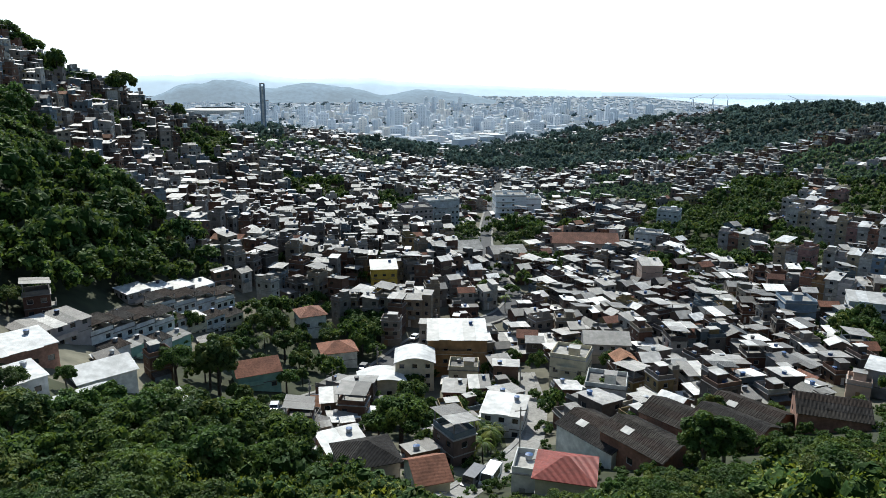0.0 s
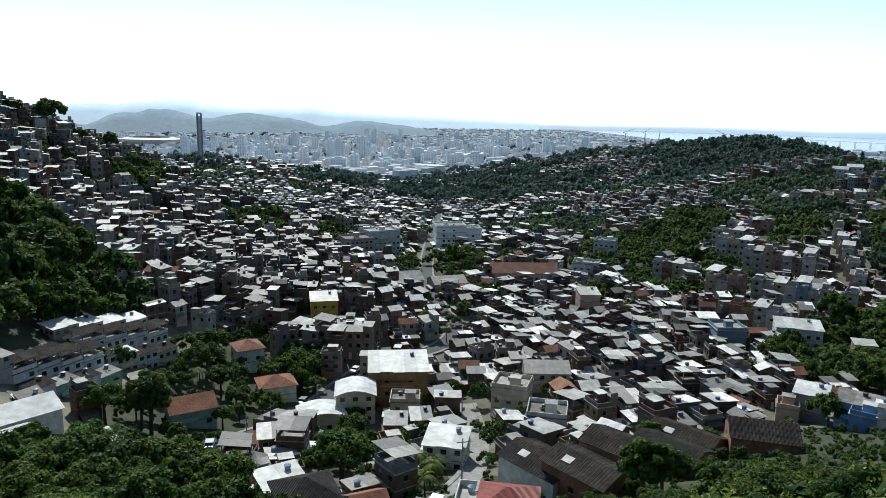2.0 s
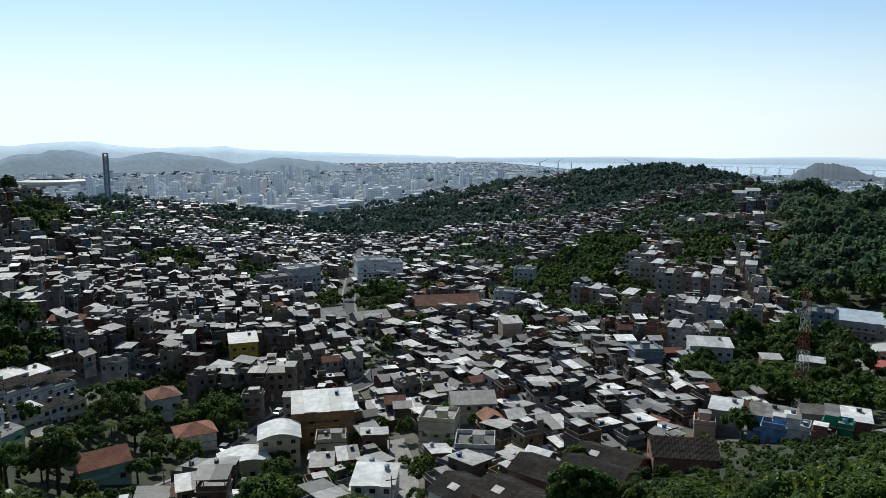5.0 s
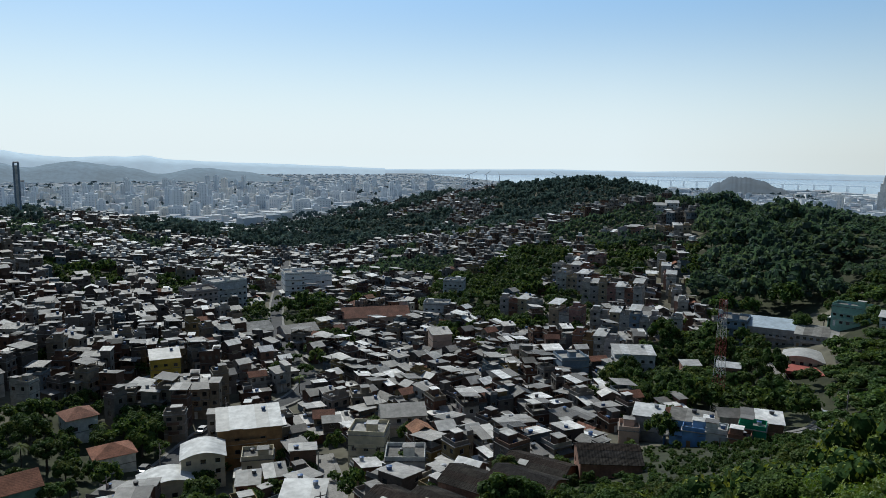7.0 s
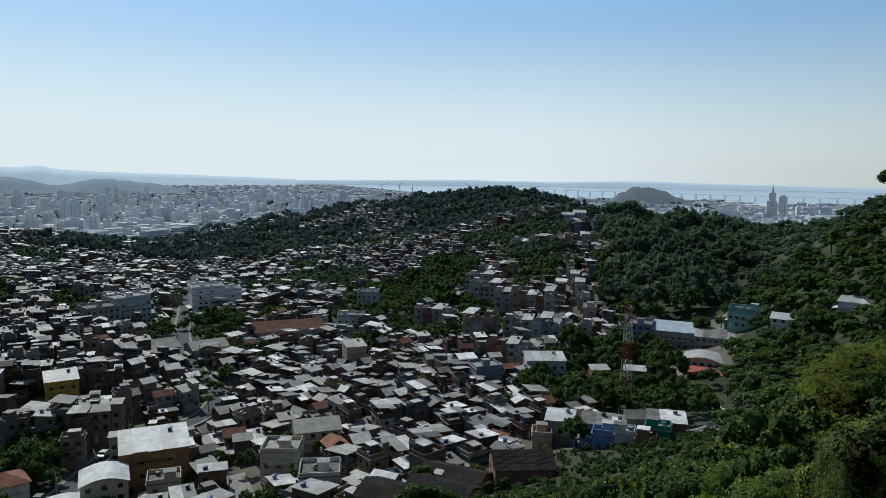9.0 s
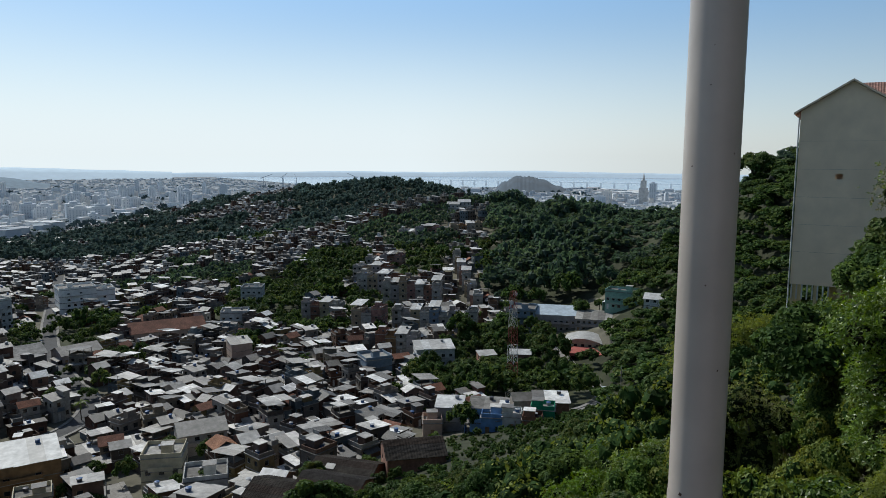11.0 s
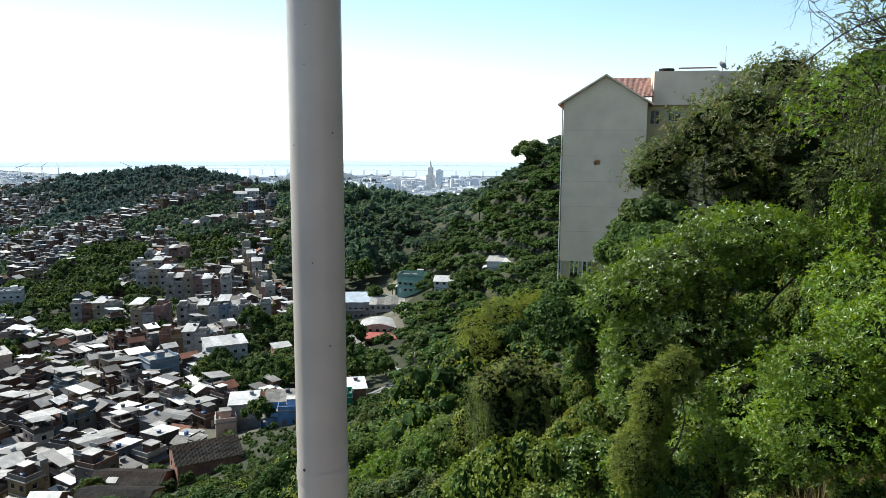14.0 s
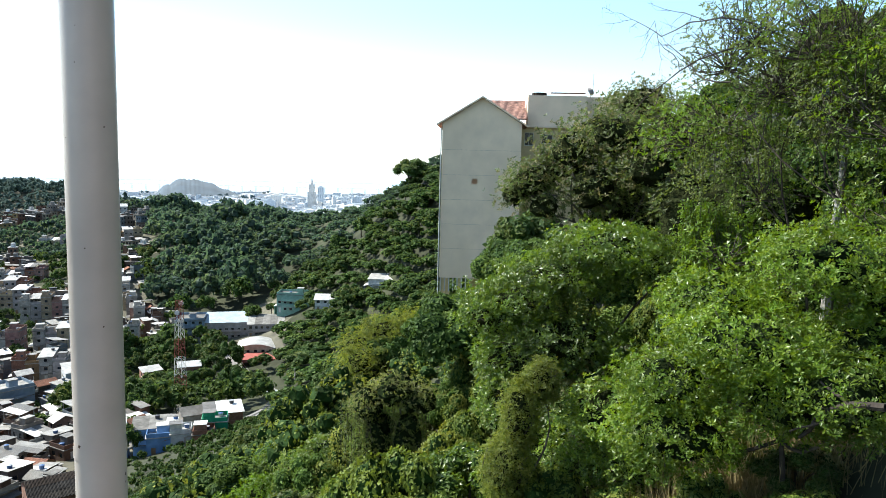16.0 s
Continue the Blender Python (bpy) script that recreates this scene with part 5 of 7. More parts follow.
def spots_on(step, r0, r1, b0, b1, seed, keep):
    """A loose grid of plots in a sector of the plan."""
    r = random.Random(seed)
    out = []
    n = int(r1 // step) + 1
    for i in range(-n, n + 1):
        for j in range(0, n + 1):
            x, y = (i + (0.5 if j % 2 else 0) + r.uniform(-0.28, 0.28)) * step, (j + r.uniform(-0.28, 0.28)) * step
            a = r.random()
            d = math.hypot(x, y)
            if r0 <= d < r1 and b0 < math.degrees(math.atan2(x, y)) < b1 and a < keep:
                out.append((x, y))
    return out


def free(x, y, margin=3.6):
    return all((x - a) ** 2 + (y - c) ** 2 > (q + margin) ** 2 for a, c, q in LOTS)


def plots(step, r0, r1, b0, b1, seed, keep):
    p = spots_on(step, r0, r1, b0, b1, seed, keep)
    w = wooded([a for a, _ in p], [c for _, c in p])
    return [q for q, wd in zip(p, w) if not wd and free(*q)]


def turn_at(x, y):
    return 90 * noise.noise((x / 160, y / 160, 3.1)) + 8


near = [q for q in plots(6.5, 100, 196, -36, 42, 1, 0.94) if not slope(*q)]
protos = {}
crowd_label = 0
for k, (x, y) in enumerate(near):
    kind = KINDS[k % len(KINDS)]
    st = (1, 2, 1, 2)[(k * 7 + k // 5) % 4]
    key = (kind, st, (k // 13) % 2)
    z = float(ground_z(x, y))
    m = pose(x, y, z, 0, 0, turn_at(x, y) + rng.uniform(-14, 14) + rng.choice((0, 90, 180)))
    if key not in protos:
        w, d = rng.uniform(4.0, 5.6), rng.uniform(4.2, 6.0)
        protos[key] = house(LABEL_KIND[kind], w, d, st, kind, rng, m, group="hillside houses", annex=k % 3 != 2)
    else:
        s = rng.uniform(0.85, 1.15)
        copy_thing(protos[key], m @ Matrix.Diagonal((s, rng.uniform(0.85, 1.15), rng.uniform(0.92, 1.08), 1)))

TEMPLATES = [template(rng.uniform(4.2, 5.8), rng.uniform(4.2, 6.0), (2, 1, 2, 1)[i % 4], KINDS[i % len(KINDS)], rng, annex=i % 3 != 1) for i in range(26)]

TALL = [template(rng.uniform(4.2, 5.6), rng.uniform(4.2, 5.6), (2, 3, 3, 3)[i % 4], KINDS[i % len(KINDS)], rng, annex=i % 3 != 1) for i in range(20)]


def simple_house(w, d, h, r):
    """A house as it shows across the valley: body, sheet or slab, addition, window openings."""
    b = Build()
    c = [(-w / 2, -d / 2), (w / 2, -d / 2), (w / 2, d / 2), (-w / 2, d / 2)]
    for i in range(4):
        facade(b, c[i], c[(i + 1) % 4], -4, h, (), WALL)
        p, q = np.array(c[i]), np.array(c[(i + 1) % 4])
        n = np.array(((q - p)[1], -(q - p)[0])) / np.linalg.norm(q - p) * 0.04
        for s in range(int(h // 2.7)):
            for f in (0.25, 0.68):
                u0, u1 = p + (q - p) * f + n, p + (q - p) * (f + 0.2) + n
                z = s * 2.7 + 1.0
                b.add([(*u0, z), (*u1, z), (*u1, z + 1.1), (*u0, z + 1.1)], [(0, 1, 2, 3)], PANE)
    if r.random() < 0.6:
        sheet(b, w, d, h + 0.05, 0.12 * d, 0.35, ROOF)
    else:
        b.box(-w / 2 - 0.2, -d / 2 - 0.2, h, w / 2 + 0.2, d / 2 + 0.2, h + 0.2, SLAB)
        b.box(-1.2, -1.2, h + 0.2, 1.2, 1.2, h + 2.1, ROOF)
    b.box(w / 2, -d / 3, -4, w / 2 + w * 0.45, d / 3, h * 0.6, WALL, 0.21)
    b.box(w / 2, -d / 3 - 0.2, h * 0.6, w / 2 + w * 0.45 + 0.2, d / 3 + 0.2, h * 0.6 + 0.12, ROOF, 0.43)
    return b.packed()


FAR_HOUSES = [simple_house(rng.uniform(4.4, 6.6), rng.uniform(4.4, 6.4), rng.choice((3, 5.6, 5.6, 8.4)), rng) for i in range(16)]


def crowd(name, label, pts, seed, squeeze=1.0, models=None):
    r = random.Random(seed)
    b = Build()
    for x, y in pts:
        z = float(ground_z(x, y))
        s = r.uniform(0.85, 1.2) * squeeze
        m = pose(x, y, z, 0, 0, turn_at(x, y) + r.uniform(-16, 16) + r.choice((0, 90, 180))) @ Matrix.Diagonal((s, r.uniform(0.85, 1.2) * squeeze, r.uniform(0.9, 1.15), 1))
        b.merge(r.choice(models or (TALL if bearing(x, y) < 1 and r.random() < 0.8 else TEMPLATES)), m, r.uniform(0, 0.55) if bearing(x, y) < 1 and r.random() < 0.8 else r.random())
    return solid(name, b, HOUSE_MATS, label, "houses", kind="stuff")


mid = plots(6.4, 196, 440, -36, 38, 2, 0.92)
green = coarse([a for a, _ in mid], [c for _, c in mid], 26, 7.0)
# more trees between the houses the farther up the valley and on the left-hand hill
bound = [np.interp(math.hypot(*p), (220, 300, 430), (0.6, 0.42, 0.28)) - (0.05 if bearing(*p) < -7 and math.hypot(*p) > 230 else 0) for p in mid]
GARDENS = [p for p, g, q in zip(mid, green, bound) if g > q]
mid = [p for k, (p, g, q) in enumerate(zip(mid, green, bound)) if g <= q and not (bearing(*p) < -2 and k % 6 == 0)]
crowd("hillside_houses", "crowded brick and plaster houses stepping over the valley", mid, 4, 0.9)
far = plots(7.6, 440, 1000, -30, 36, 5, 0.9)
gate = coarse([a for a, _ in far], [c for _, c in far], 70, 9.0)


def thinning(x, y):
    """The near ridge and the valley floor are built up; a belt of trees and the hill behind are mostly wood."""
    b, r = float(bearing(x, y)), math.hypot(x, y)
    if r < 600:
        return -0.22
    if b < 0:
        return -0.06
    if b < 14 and 640 < r < 770:
        return 0.5
    return 0.0 if b < 10 else -0.02 if b < 21 else 0.3


dense = [thinning(*p) for p in far]
crowd("distant_houses", "distant small houses with bright sheet roofs", [p for p, g, q in zip(far, gate, dense) if g > q], 6, 0.92, FAR_HOUSES)
SPARE = [p for p, g, q in zip(far, gate, dense) if g <= q]

# ---- trees ----
def ball(rows=3, cols=6):
    v, f = [], []
    for i in range(rows + 1):
        a = math.pi * i / rows
        for j in range(cols):
            c = 2 * math.pi * (j + 0.5 * (i % 2)) / cols
            v.append((math.sin(a) * math.cos(c), math.sin(a) * math.sin(c), math.cos(a)))
    for i in range(rows):
        for j in range(cols):
            k = (j + 1) % cols
            f.append((i * cols + j, (i + 1) * cols + j, (i + 1) * cols + k, i * cols + k))
    return np.array(v), np.array(f)




def leaves(b, centres, radii, each, size, gen, mat=0, flat=0.75, long=1.6):
    """Single leaves, or sprays of them, as folded four-cornered blades round each clump."""
    n = len(centres) * each
    c, r = np.repeat(centres, each, 0), np.repeat(radii, each)
    d = gen.normal(size=(n, 3))
    d /= np.linalg.norm(d, axis=1, keepdims=True)
    d[:, 2] = np.abs(d[:, 2]) * 0.9 - 0.25 * gen.random(n)
    p = c + d * (r * gen.uniform(0.72, 1.1, n))[:, None] * np.array((1, 1, flat))
    nrm = d + gen.normal(size=(n, 3)) * 0.65 + np.array((-0.05, 0, 0.55))
    nrm /= np.linalg.norm(nrm, axis=1, keepdims=True)
    u = np.cross(nrm, np.cross(d + np.array((0, 0, 0.6)), nrm) + gen.normal(size=(n, 3)) * 0.35)   # blades fan outwards
    u /= np.linalg.norm(u, axis=1, keepdims=True)
    w = np.cross(nrm, u)
    s = (size * gen.uniform(0.6, 1.3, n))[:, None]
    v = np.stack([p - u * s * long / 2, p - w * s / 2 + nrm * s * 0.12, p + u * s * long / 2, p + w * s / 2 + nrm * s * 0.12], 1).reshape(-1, 3)
    b.add(v, np.arange(4 * n).reshape(-1, 4), mat, np.repeat(gen.uniform(0, 0.35, len(centres)), each))


def shell_leaves(b, c, r, each, size, gen, mat=0, long=1.6):
    """Leaves over the outside of one rounded lobe, thinning out below."""
    d = gen.normal(size=(each, 3))
    d[:, 2] = d[:, 2] * 0.9 + 0.3
    d /= np.linalg.norm(d, axis=1, keepdims=True)
    p = np.asarray(c) + d * (r * gen.uniform(0.86, 1.14, each))[:, None] * np.array((1, 1, 0.82))
    nrm = d * 0.8 + gen.normal(size=(each, 3)) * 0.55 + np.array((0, 0, 0.35))
    nrm /= np.linalg.norm(nrm, axis=1, keepdims=True)
    u = np.cross(nrm, gen.normal(size=(each, 3)))
    u /= np.linalg.norm(u, axis=1, keepdims=True)
    w = np.cross(nrm, u)
    s = (size * gen.uniform(0.6, 1.35, each))[:, None]
    v = np.stack([p - u * s * long / 2, p - w * s / 2 + nrm * s * 0.15, p + u * s * long / 2, p + w * s / 2 + nrm * s * 0.15], 1).reshape(-1, 3)
    b.add(v, np.arange(4 * each).reshape(-1, 4), mat, gen.uniform(0, 0.35))


def crown_build(seed, rx, rz, z0, lobes, each, size, rows=4, cols=7):
    """A crown of rounded lobes over a dome: each a dense core, coloured dark for inner shade, under a shell of leaves,
    with gaps between.
    """
    gen = np.random.default_rng(seed)
    b, centres = Build(), []
    cv, cf = ball(rows, cols)
    turn = gen.uniform(0, 6)
    for k in range(lobes):
        up = 1 - 1.15 * (k + 0.5) / lobes   # from the top down past the rim
        a = turn + 2.4 * k + gen.normal() * 0.25
        q = math.sqrt(max(0.0, 1 - up * up))
        push = gen.uniform(0.5, 0.78)
        c = np.array((q * math.cos(a) * rx * push, q * math.sin(a) * rx * push, z0 + rz * 0.35 + up * rz * push * 0.8))
        r = rx * gen.uniform(0.3, 0.46) * (1.55 / lobes ** 0.2)
        r *= 0.72
        jig = 1 + 0.13 * gen.normal(size=(len(cv), 1))
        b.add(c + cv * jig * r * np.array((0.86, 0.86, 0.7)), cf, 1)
        shell_leaves(b, c, r, each, size, gen)
        centres.append(c)
    return b, np.array(centres)


def trunk_build(gen, height, r, clumps, limbs=6):
    b = Build()
    bend = gen.normal(size=2) * 0.06 * height
    mid, top = np.array((*(bend * 0.4), height * 0.55)), np.array((*bend, height))
    b.tube((0, 0, -1.0), mid, r, r * 0.7, 7)
    b.tube(mid, top, r * 0.7, r * 0.35, 6)
    for k in range(min(limbs, len(clumps))):
        b.tube(mid + (top - mid) * gen.uniform(0, 0.7), clumps[k], r * 0.4, r * 0.1, 5, caps=False)
    return b


TREE_MESH = []
for k, (rx, rz, z0) in enumerate(((3.6, 3.4, 3.6), (4.6, 3.4, 4.2), (3.0, 4.4, 3.2), (5.2, 4.0, 4.6), (2.4, 2.8, 2.0), (4.0, 4.8, 4.2))):
    cb, cl = crown_build(100 + k, rx, rz, z0, 17 + 2 * (k % 3), 120, 0.29 + 0.012 * rx)
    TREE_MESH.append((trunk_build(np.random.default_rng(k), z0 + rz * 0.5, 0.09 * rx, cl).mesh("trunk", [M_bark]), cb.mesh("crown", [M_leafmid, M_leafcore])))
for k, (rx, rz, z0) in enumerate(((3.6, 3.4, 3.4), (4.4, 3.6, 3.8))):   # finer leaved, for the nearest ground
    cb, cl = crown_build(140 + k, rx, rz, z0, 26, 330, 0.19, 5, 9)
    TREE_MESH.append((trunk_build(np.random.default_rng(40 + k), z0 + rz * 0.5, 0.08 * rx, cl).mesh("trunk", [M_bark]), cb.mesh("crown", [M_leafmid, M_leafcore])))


def tree(x, y, kind, scale, turn, label="broadleaf tree with a dense dark green crown", group="trees on the slopes"):
    if math.hypot(x, y) < 66:
        kind = 6 + kind % 2
    ob = thing("tree", label, "tree", pose(x, y, float(ground_z(x, y)) - 0.2, 0, 0, turn) @ Matrix.Scale(scale, 4), group)
    part("trunk", TREE_MESH[kind][0], None, ob)
    part("crown", TREE_MESH[kind][1], None, ob)
    return ob


tr = random.Random(12)
near_trees = [p for p in spots_on(6.6, 40, 172, -36, 12, 21, 0.9)] + [p for p in spots_on(5.4, 44, 150, 12, 62, 22, 0.9) if bearing(*p) < 46 or math.hypot(*p) > 60]
wd = wooded([a for a, _ in near_trees], [c for _, c in near_trees])
for (x, y), w in zip(near_trees, wd):
    if (w or (slope(x, y) and bearing(x, y) > 8)) and free(x, y, 1):
        s = tr.uniform(0.5, 0.95) if not slope(x, y) and math.hypot(x, y) > 118 else min(tr.uniform(0.75, 1.25), canopy(x, y) * tr.uniform(0.85, 1.2) / 8.0)
        if s > 0.3:
            tree(x, y, tr.choice((0, 1, 2, 3, 4, 5, 4)), s, tr.uniform(0, 360))

for x, y, k, s in ((47.4, 117.5, 2, 1.0), (55, 106, 4, 0.7), (36, 93.5, 4, 0.6), (33, 113, 4, 0.45), (61, 122, 0, 0.55), (75, 119, 4, 0.8), (59, 107, 4, 0.6), (20, 103, 4, 0.45), (80, 128, 4, 0.7), (32.6, 81.3, 2, 1.3), (36.5, 84.0, 5, 0.95), (41, 80, 0, 0.8), (27, 77, 4, 0.75), (22.5, 79, 4, 0.65), (31, 74, 0, 0.6), (20, 75, 4, 0.7), (24, 73, 4, 0.8), (29, 79.5, 4, 0.6)):
    tree(x, y, k, s, 50 * k + x, "leafy tree between the factory sheds")
for x, y, k, s in ((-7.5, 121.5, 3, 1.15), (-3.5, 124.0, 0, 1.0), (-11.8, 123.5, 1, 0.8), (-47, 141, 2, 1.75), (-49.5, 143, 2, 1.3), (-31, 186, 0, 1.0), (-47, 186, 3, 1.1), (-41, 176, 0, 1.1), (-35.5, 167, 4, 1.3), (-52, 165, 1, 0.9), (147, 191, 0, 1.1), (152, 188, 4, 1.5), (156.5, 187, 1, 0.9), (143, 194, 3, 0.9), (-22, 186, 4, 1.4), (212, 222, 1, 1.0), (216, 228, 3, 0.8), (207, 234, 0, 1.0), (226, 222, 5, 1.0), (219, 219, 0, 0.8), (-24.5, 198, 1, 0.9)):
    tree(x, y, k, s, 50 * k + x, "full dark green tree in a garden between houses")

WOOD_MID = [crown_build(200 + k, 3.4 + 0.5 * (k % 3), 3.6, 2.8, 11, 36, 0.44)[0].packed() for k in range(6)]
WOOD_FAR = [crown_build(300 + k, 4.0, 3.6, 2.4, 8, 16, 0.75, 3, 6)[0].packed() for k in range(5)]
WOOD_TINY = [crown_build(320 + k, 4.0, 3.6, 2.4, 4, 7, 1.1, 3, 4)[0].packed() for k in range(5)]


def wood(name, label, pts, models, seed, mats, s0=0.6, s1=1.5, sink=0.6, tall=0.0):
    r = random.Random(seed)
    b = Build()
    for x, y in pts:
        n0 = noise.noise((x / 30, y / 30, 6.0))
        flat = 1.0
        s = max(s0, min(s1, (s0 + s1) / 2 * (1 + 0.55 * n0) * r.uniform(0.7, 1.3)))
        if tall:
            s = min(s, canopy(x, y) * r.uniform(0.85, 1.2) / tall)
            if math.hypot(x, y) > 88:   # shrubs close over the ground at the foot of the slope
                s = max(s, r.uniform(0.7, 1.0) if math.hypot(x, y) < 122 else r.uniform(0.55, 0.85))
            if s < 0.2:
                continue
        elif bearing(x, y) > 46:   # lower growth on the flank beside the tall building
            s, flat = r.uniform(1.05, 1.75), 0.66
        m = pose(x, y, float(ground_z(x, y)) - sink, 0, 0, r.uniform(0, 360)) @ Matrix.Diagonal((s, s, s * flat * r.uniform(0.8, 1.35), 1))
        b.merge(r.choice(models), m, 0.3 + 0.4 * noise.noise((x / 22, y / 22, 1.5)) + 0.65 * r.random())
    return solid(name, b, mats, label, "trees", kind="stuff")


def woodland(step, r0, r1, b0, b1, seed, keep=1.0):
    p = spots_on(step, r0, r1, b0, b1, seed, keep)
    w = wooded([a for a, _ in p], [c for _, c in p])
    return [q for q, k in zip(p, w) if k and free(*q, 2)]


deep = woodland(8.6, 165, 340, -36, 46, 31) + woodland(6.8, 165, 345, 46, 62, 36)
knoll = [p for p in deep if inside(*p, WOODS[7]) or inside(*p, WOODS[8])]
deep = [p for p in deep if p not in knoll]
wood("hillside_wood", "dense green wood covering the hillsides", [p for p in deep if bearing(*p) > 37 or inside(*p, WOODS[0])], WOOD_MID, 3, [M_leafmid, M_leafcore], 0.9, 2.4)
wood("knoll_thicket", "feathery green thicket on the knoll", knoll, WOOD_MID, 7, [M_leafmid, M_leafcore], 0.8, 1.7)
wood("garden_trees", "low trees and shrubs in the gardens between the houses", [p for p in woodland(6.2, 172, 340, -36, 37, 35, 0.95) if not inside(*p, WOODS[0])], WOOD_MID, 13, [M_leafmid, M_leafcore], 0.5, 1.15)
# ridge and far woods take the leaf colours with haze mixed in
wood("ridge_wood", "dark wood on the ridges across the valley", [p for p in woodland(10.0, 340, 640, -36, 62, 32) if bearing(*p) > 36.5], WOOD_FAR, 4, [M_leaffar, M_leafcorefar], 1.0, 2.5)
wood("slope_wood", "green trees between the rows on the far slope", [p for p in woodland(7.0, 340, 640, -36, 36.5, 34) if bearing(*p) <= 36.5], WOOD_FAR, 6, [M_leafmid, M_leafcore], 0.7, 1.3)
wood("distant_wood", "wood tinted haze-blue on the distant hill", woodland(9.5, 640, 1150, -36, 50, 33), WOOD_TINY, 5, [M_leafhaze, M_leafcorefar], 1.0, 1.8)
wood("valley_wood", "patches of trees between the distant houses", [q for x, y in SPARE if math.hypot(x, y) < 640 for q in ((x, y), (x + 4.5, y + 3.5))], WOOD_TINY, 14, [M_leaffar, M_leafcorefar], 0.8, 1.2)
wood("plain_edge_wood", "woods tinted haze-blue at the edge of the plain", [q for x, y in SPARE if math.hypot(x, y) >= 640 for q in ((x, y),)], WOOD_TINY, 16, [M_leafhaze, M_leafcorefar], 1.2, 1.9)
wood("hillside_garden_trees", "tree clumps between the hillside houses", GARDENS + [(x + 3.6, y + 2.6) for x, y in GARDENS], WOOD_FAR, 19, [M_leafmid, M_leafcore], 0.6, 1.1)
# single trees among the houses
scat = [p for p, g in zip(*(lambda q: (q, coarse([a for a, _ in q], [c for _, c in q], 45, 5.0)))(spots_on(9, 110, 900, -36, 38, 41, 0.5))) if g > 0.04]
wood("trees_between_houses", "trees standing between the nearer houses", [p for p in scat if math.hypot(*p) < 250], WOOD_MID, 8, [M_leafmid, M_leafcore], 0.5, 0.9)
wood("trees_across_the_valley", "scattered trees between the houses across the valley", [p for p in scat if 250 <= math.hypot(*p) < 450], WOOD_FAR, 9, [M_leafmid, M_leafcore], 0.5, 1.0)
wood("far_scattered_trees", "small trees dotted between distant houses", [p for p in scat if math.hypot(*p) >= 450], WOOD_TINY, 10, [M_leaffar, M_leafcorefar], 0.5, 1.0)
# the wood that climbs behind the near slope
for x, y in spots_on(8.5, 34, 110, 60, 98, 61, 0.9):
    if free(x, y, 2):
        tree(x, y, tr.choice((0, 1, 2, 3, 5)), tr.uniform(0.6, 0.95), tr.uniform(0, 360))


def palm(x, y, h, turn, label="feathery palm beside the lane"):
    ob = thing("palm_tree", label, "palm", pose(x, y, float(ground_z(x, y)) - 0.2, 0, 0, turn), "palms")
    gen = np.random.default_rng(int(abs(x * 10 + y)))
    part("trunk", Build().tube((0, 0, -0.5), (0.15, 0, h * 0.5), 0.16, 0.13, 8).tube((0.15, 0, h * 0.5), (0.1, 0.1, h), 0.13, 0.11, 8), [M_bark], ob)
    for k in range(13):
        a, lift = 2 * math.pi * k / 13 + gen.normal() * 0.1, gen.uniform(0.1, 1.1)
        b = Build()
        pts = [np.array((0.1 + t * 2.4 * math.cos(a), 0.1 + t * 2.4 * math.sin(a), h + lift * t * 1.6 - 1.9 * t * t)) for t in np.linspace(0, 1, 9)]
        for i in range(8):
            f = pts[i + 1] - pts[i]
            sd = np.cross(f, (0, 0, 1))
            sd = sd / (np.linalg.norm(sd) + 1e-6) * 0.55 * math.sin(math.pi * (i + 0.8) / 9.2)
            for s in (-1, 1):
                q = pts[i] + sd * s + f * 0.9 + np.array((0, 0, -0.22))
                b.add([pts[i], pts[i + 1] * 0.55 + pts[i] * 0.45, q, q], [(0, 1, 2, 2)])
                q2 = q + f * 0.5
                b.add([pts[i] * 0.5 + pts[i + 1] * 0.5, pts[i + 1], q2, q2], [(0, 1, 2, 2)])
        part("frond", b, [M_leaf], ob)


for x, y, h in ((6.2, 121, 6), (8.8, 116, 5), (4.6, 114, 4.5), (9.6, 122.5, 4), (7.0, 110.5, 4.2), (20.5, 226, 6), (-46, 176, 6), (-33, 196, 5)):
    palm(x, y, h, 31 * h)
# trees that stand against the sky on the left-hand hill and on the wooded ridge
for x, y, k, s in ((-222, 378, 3, 1.7), (-216, 380, 1, 1.6), (-211, 384, 5, 1.5), (-200, 384, 2, 1.9), (-190, 393, 0, 1.5), (-178, 408, 5, 2.2), (-161, 444, 2, 1.7), (-170, 424, 0, 1.3), (-152, 452, 4, 1.8)):
    tree(x, y, k, s, 40 * k, "rounded tree on the crest above the houses")
for x, y, k, s in ((283.0, 192.5, 3, 1.9), (267.9, 210, 5, 1.0), (264, 221, 1, 1.1), (275, 190, 5, 1.0), (262, 172, 0, 1.0), (258, 160, 3, 1.0)):
    tree(x, y, k, s, 70 * k, "tall spreading tree on the wooded ridge")

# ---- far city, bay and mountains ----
# city walls, roofs and windows are paled to carry the haze
M_farwall = material("haze_pale_tower_render", [(0.72, 0.75, 0.78), (0.62, 0.66, 0.70), (0.80, 0.80, 0.80), (0.66, 0.69, 0.72), (0.78, 0.75, 0.71)], 0.9, grain=0.2, stain=0.02, amount=0.12, bump=0)
M_farroof = material("haze_pale_city_roof", [(0.40, 0.42, 0.45), (0.31, 0.35, 0.40), (0.62, 0.63, 0.64), (0.36, 0.35, 0.36), (0.27, 0.31, 0.34)], 0.9, grain=0.2, stain=0.02, amount=0.12, bump=0)
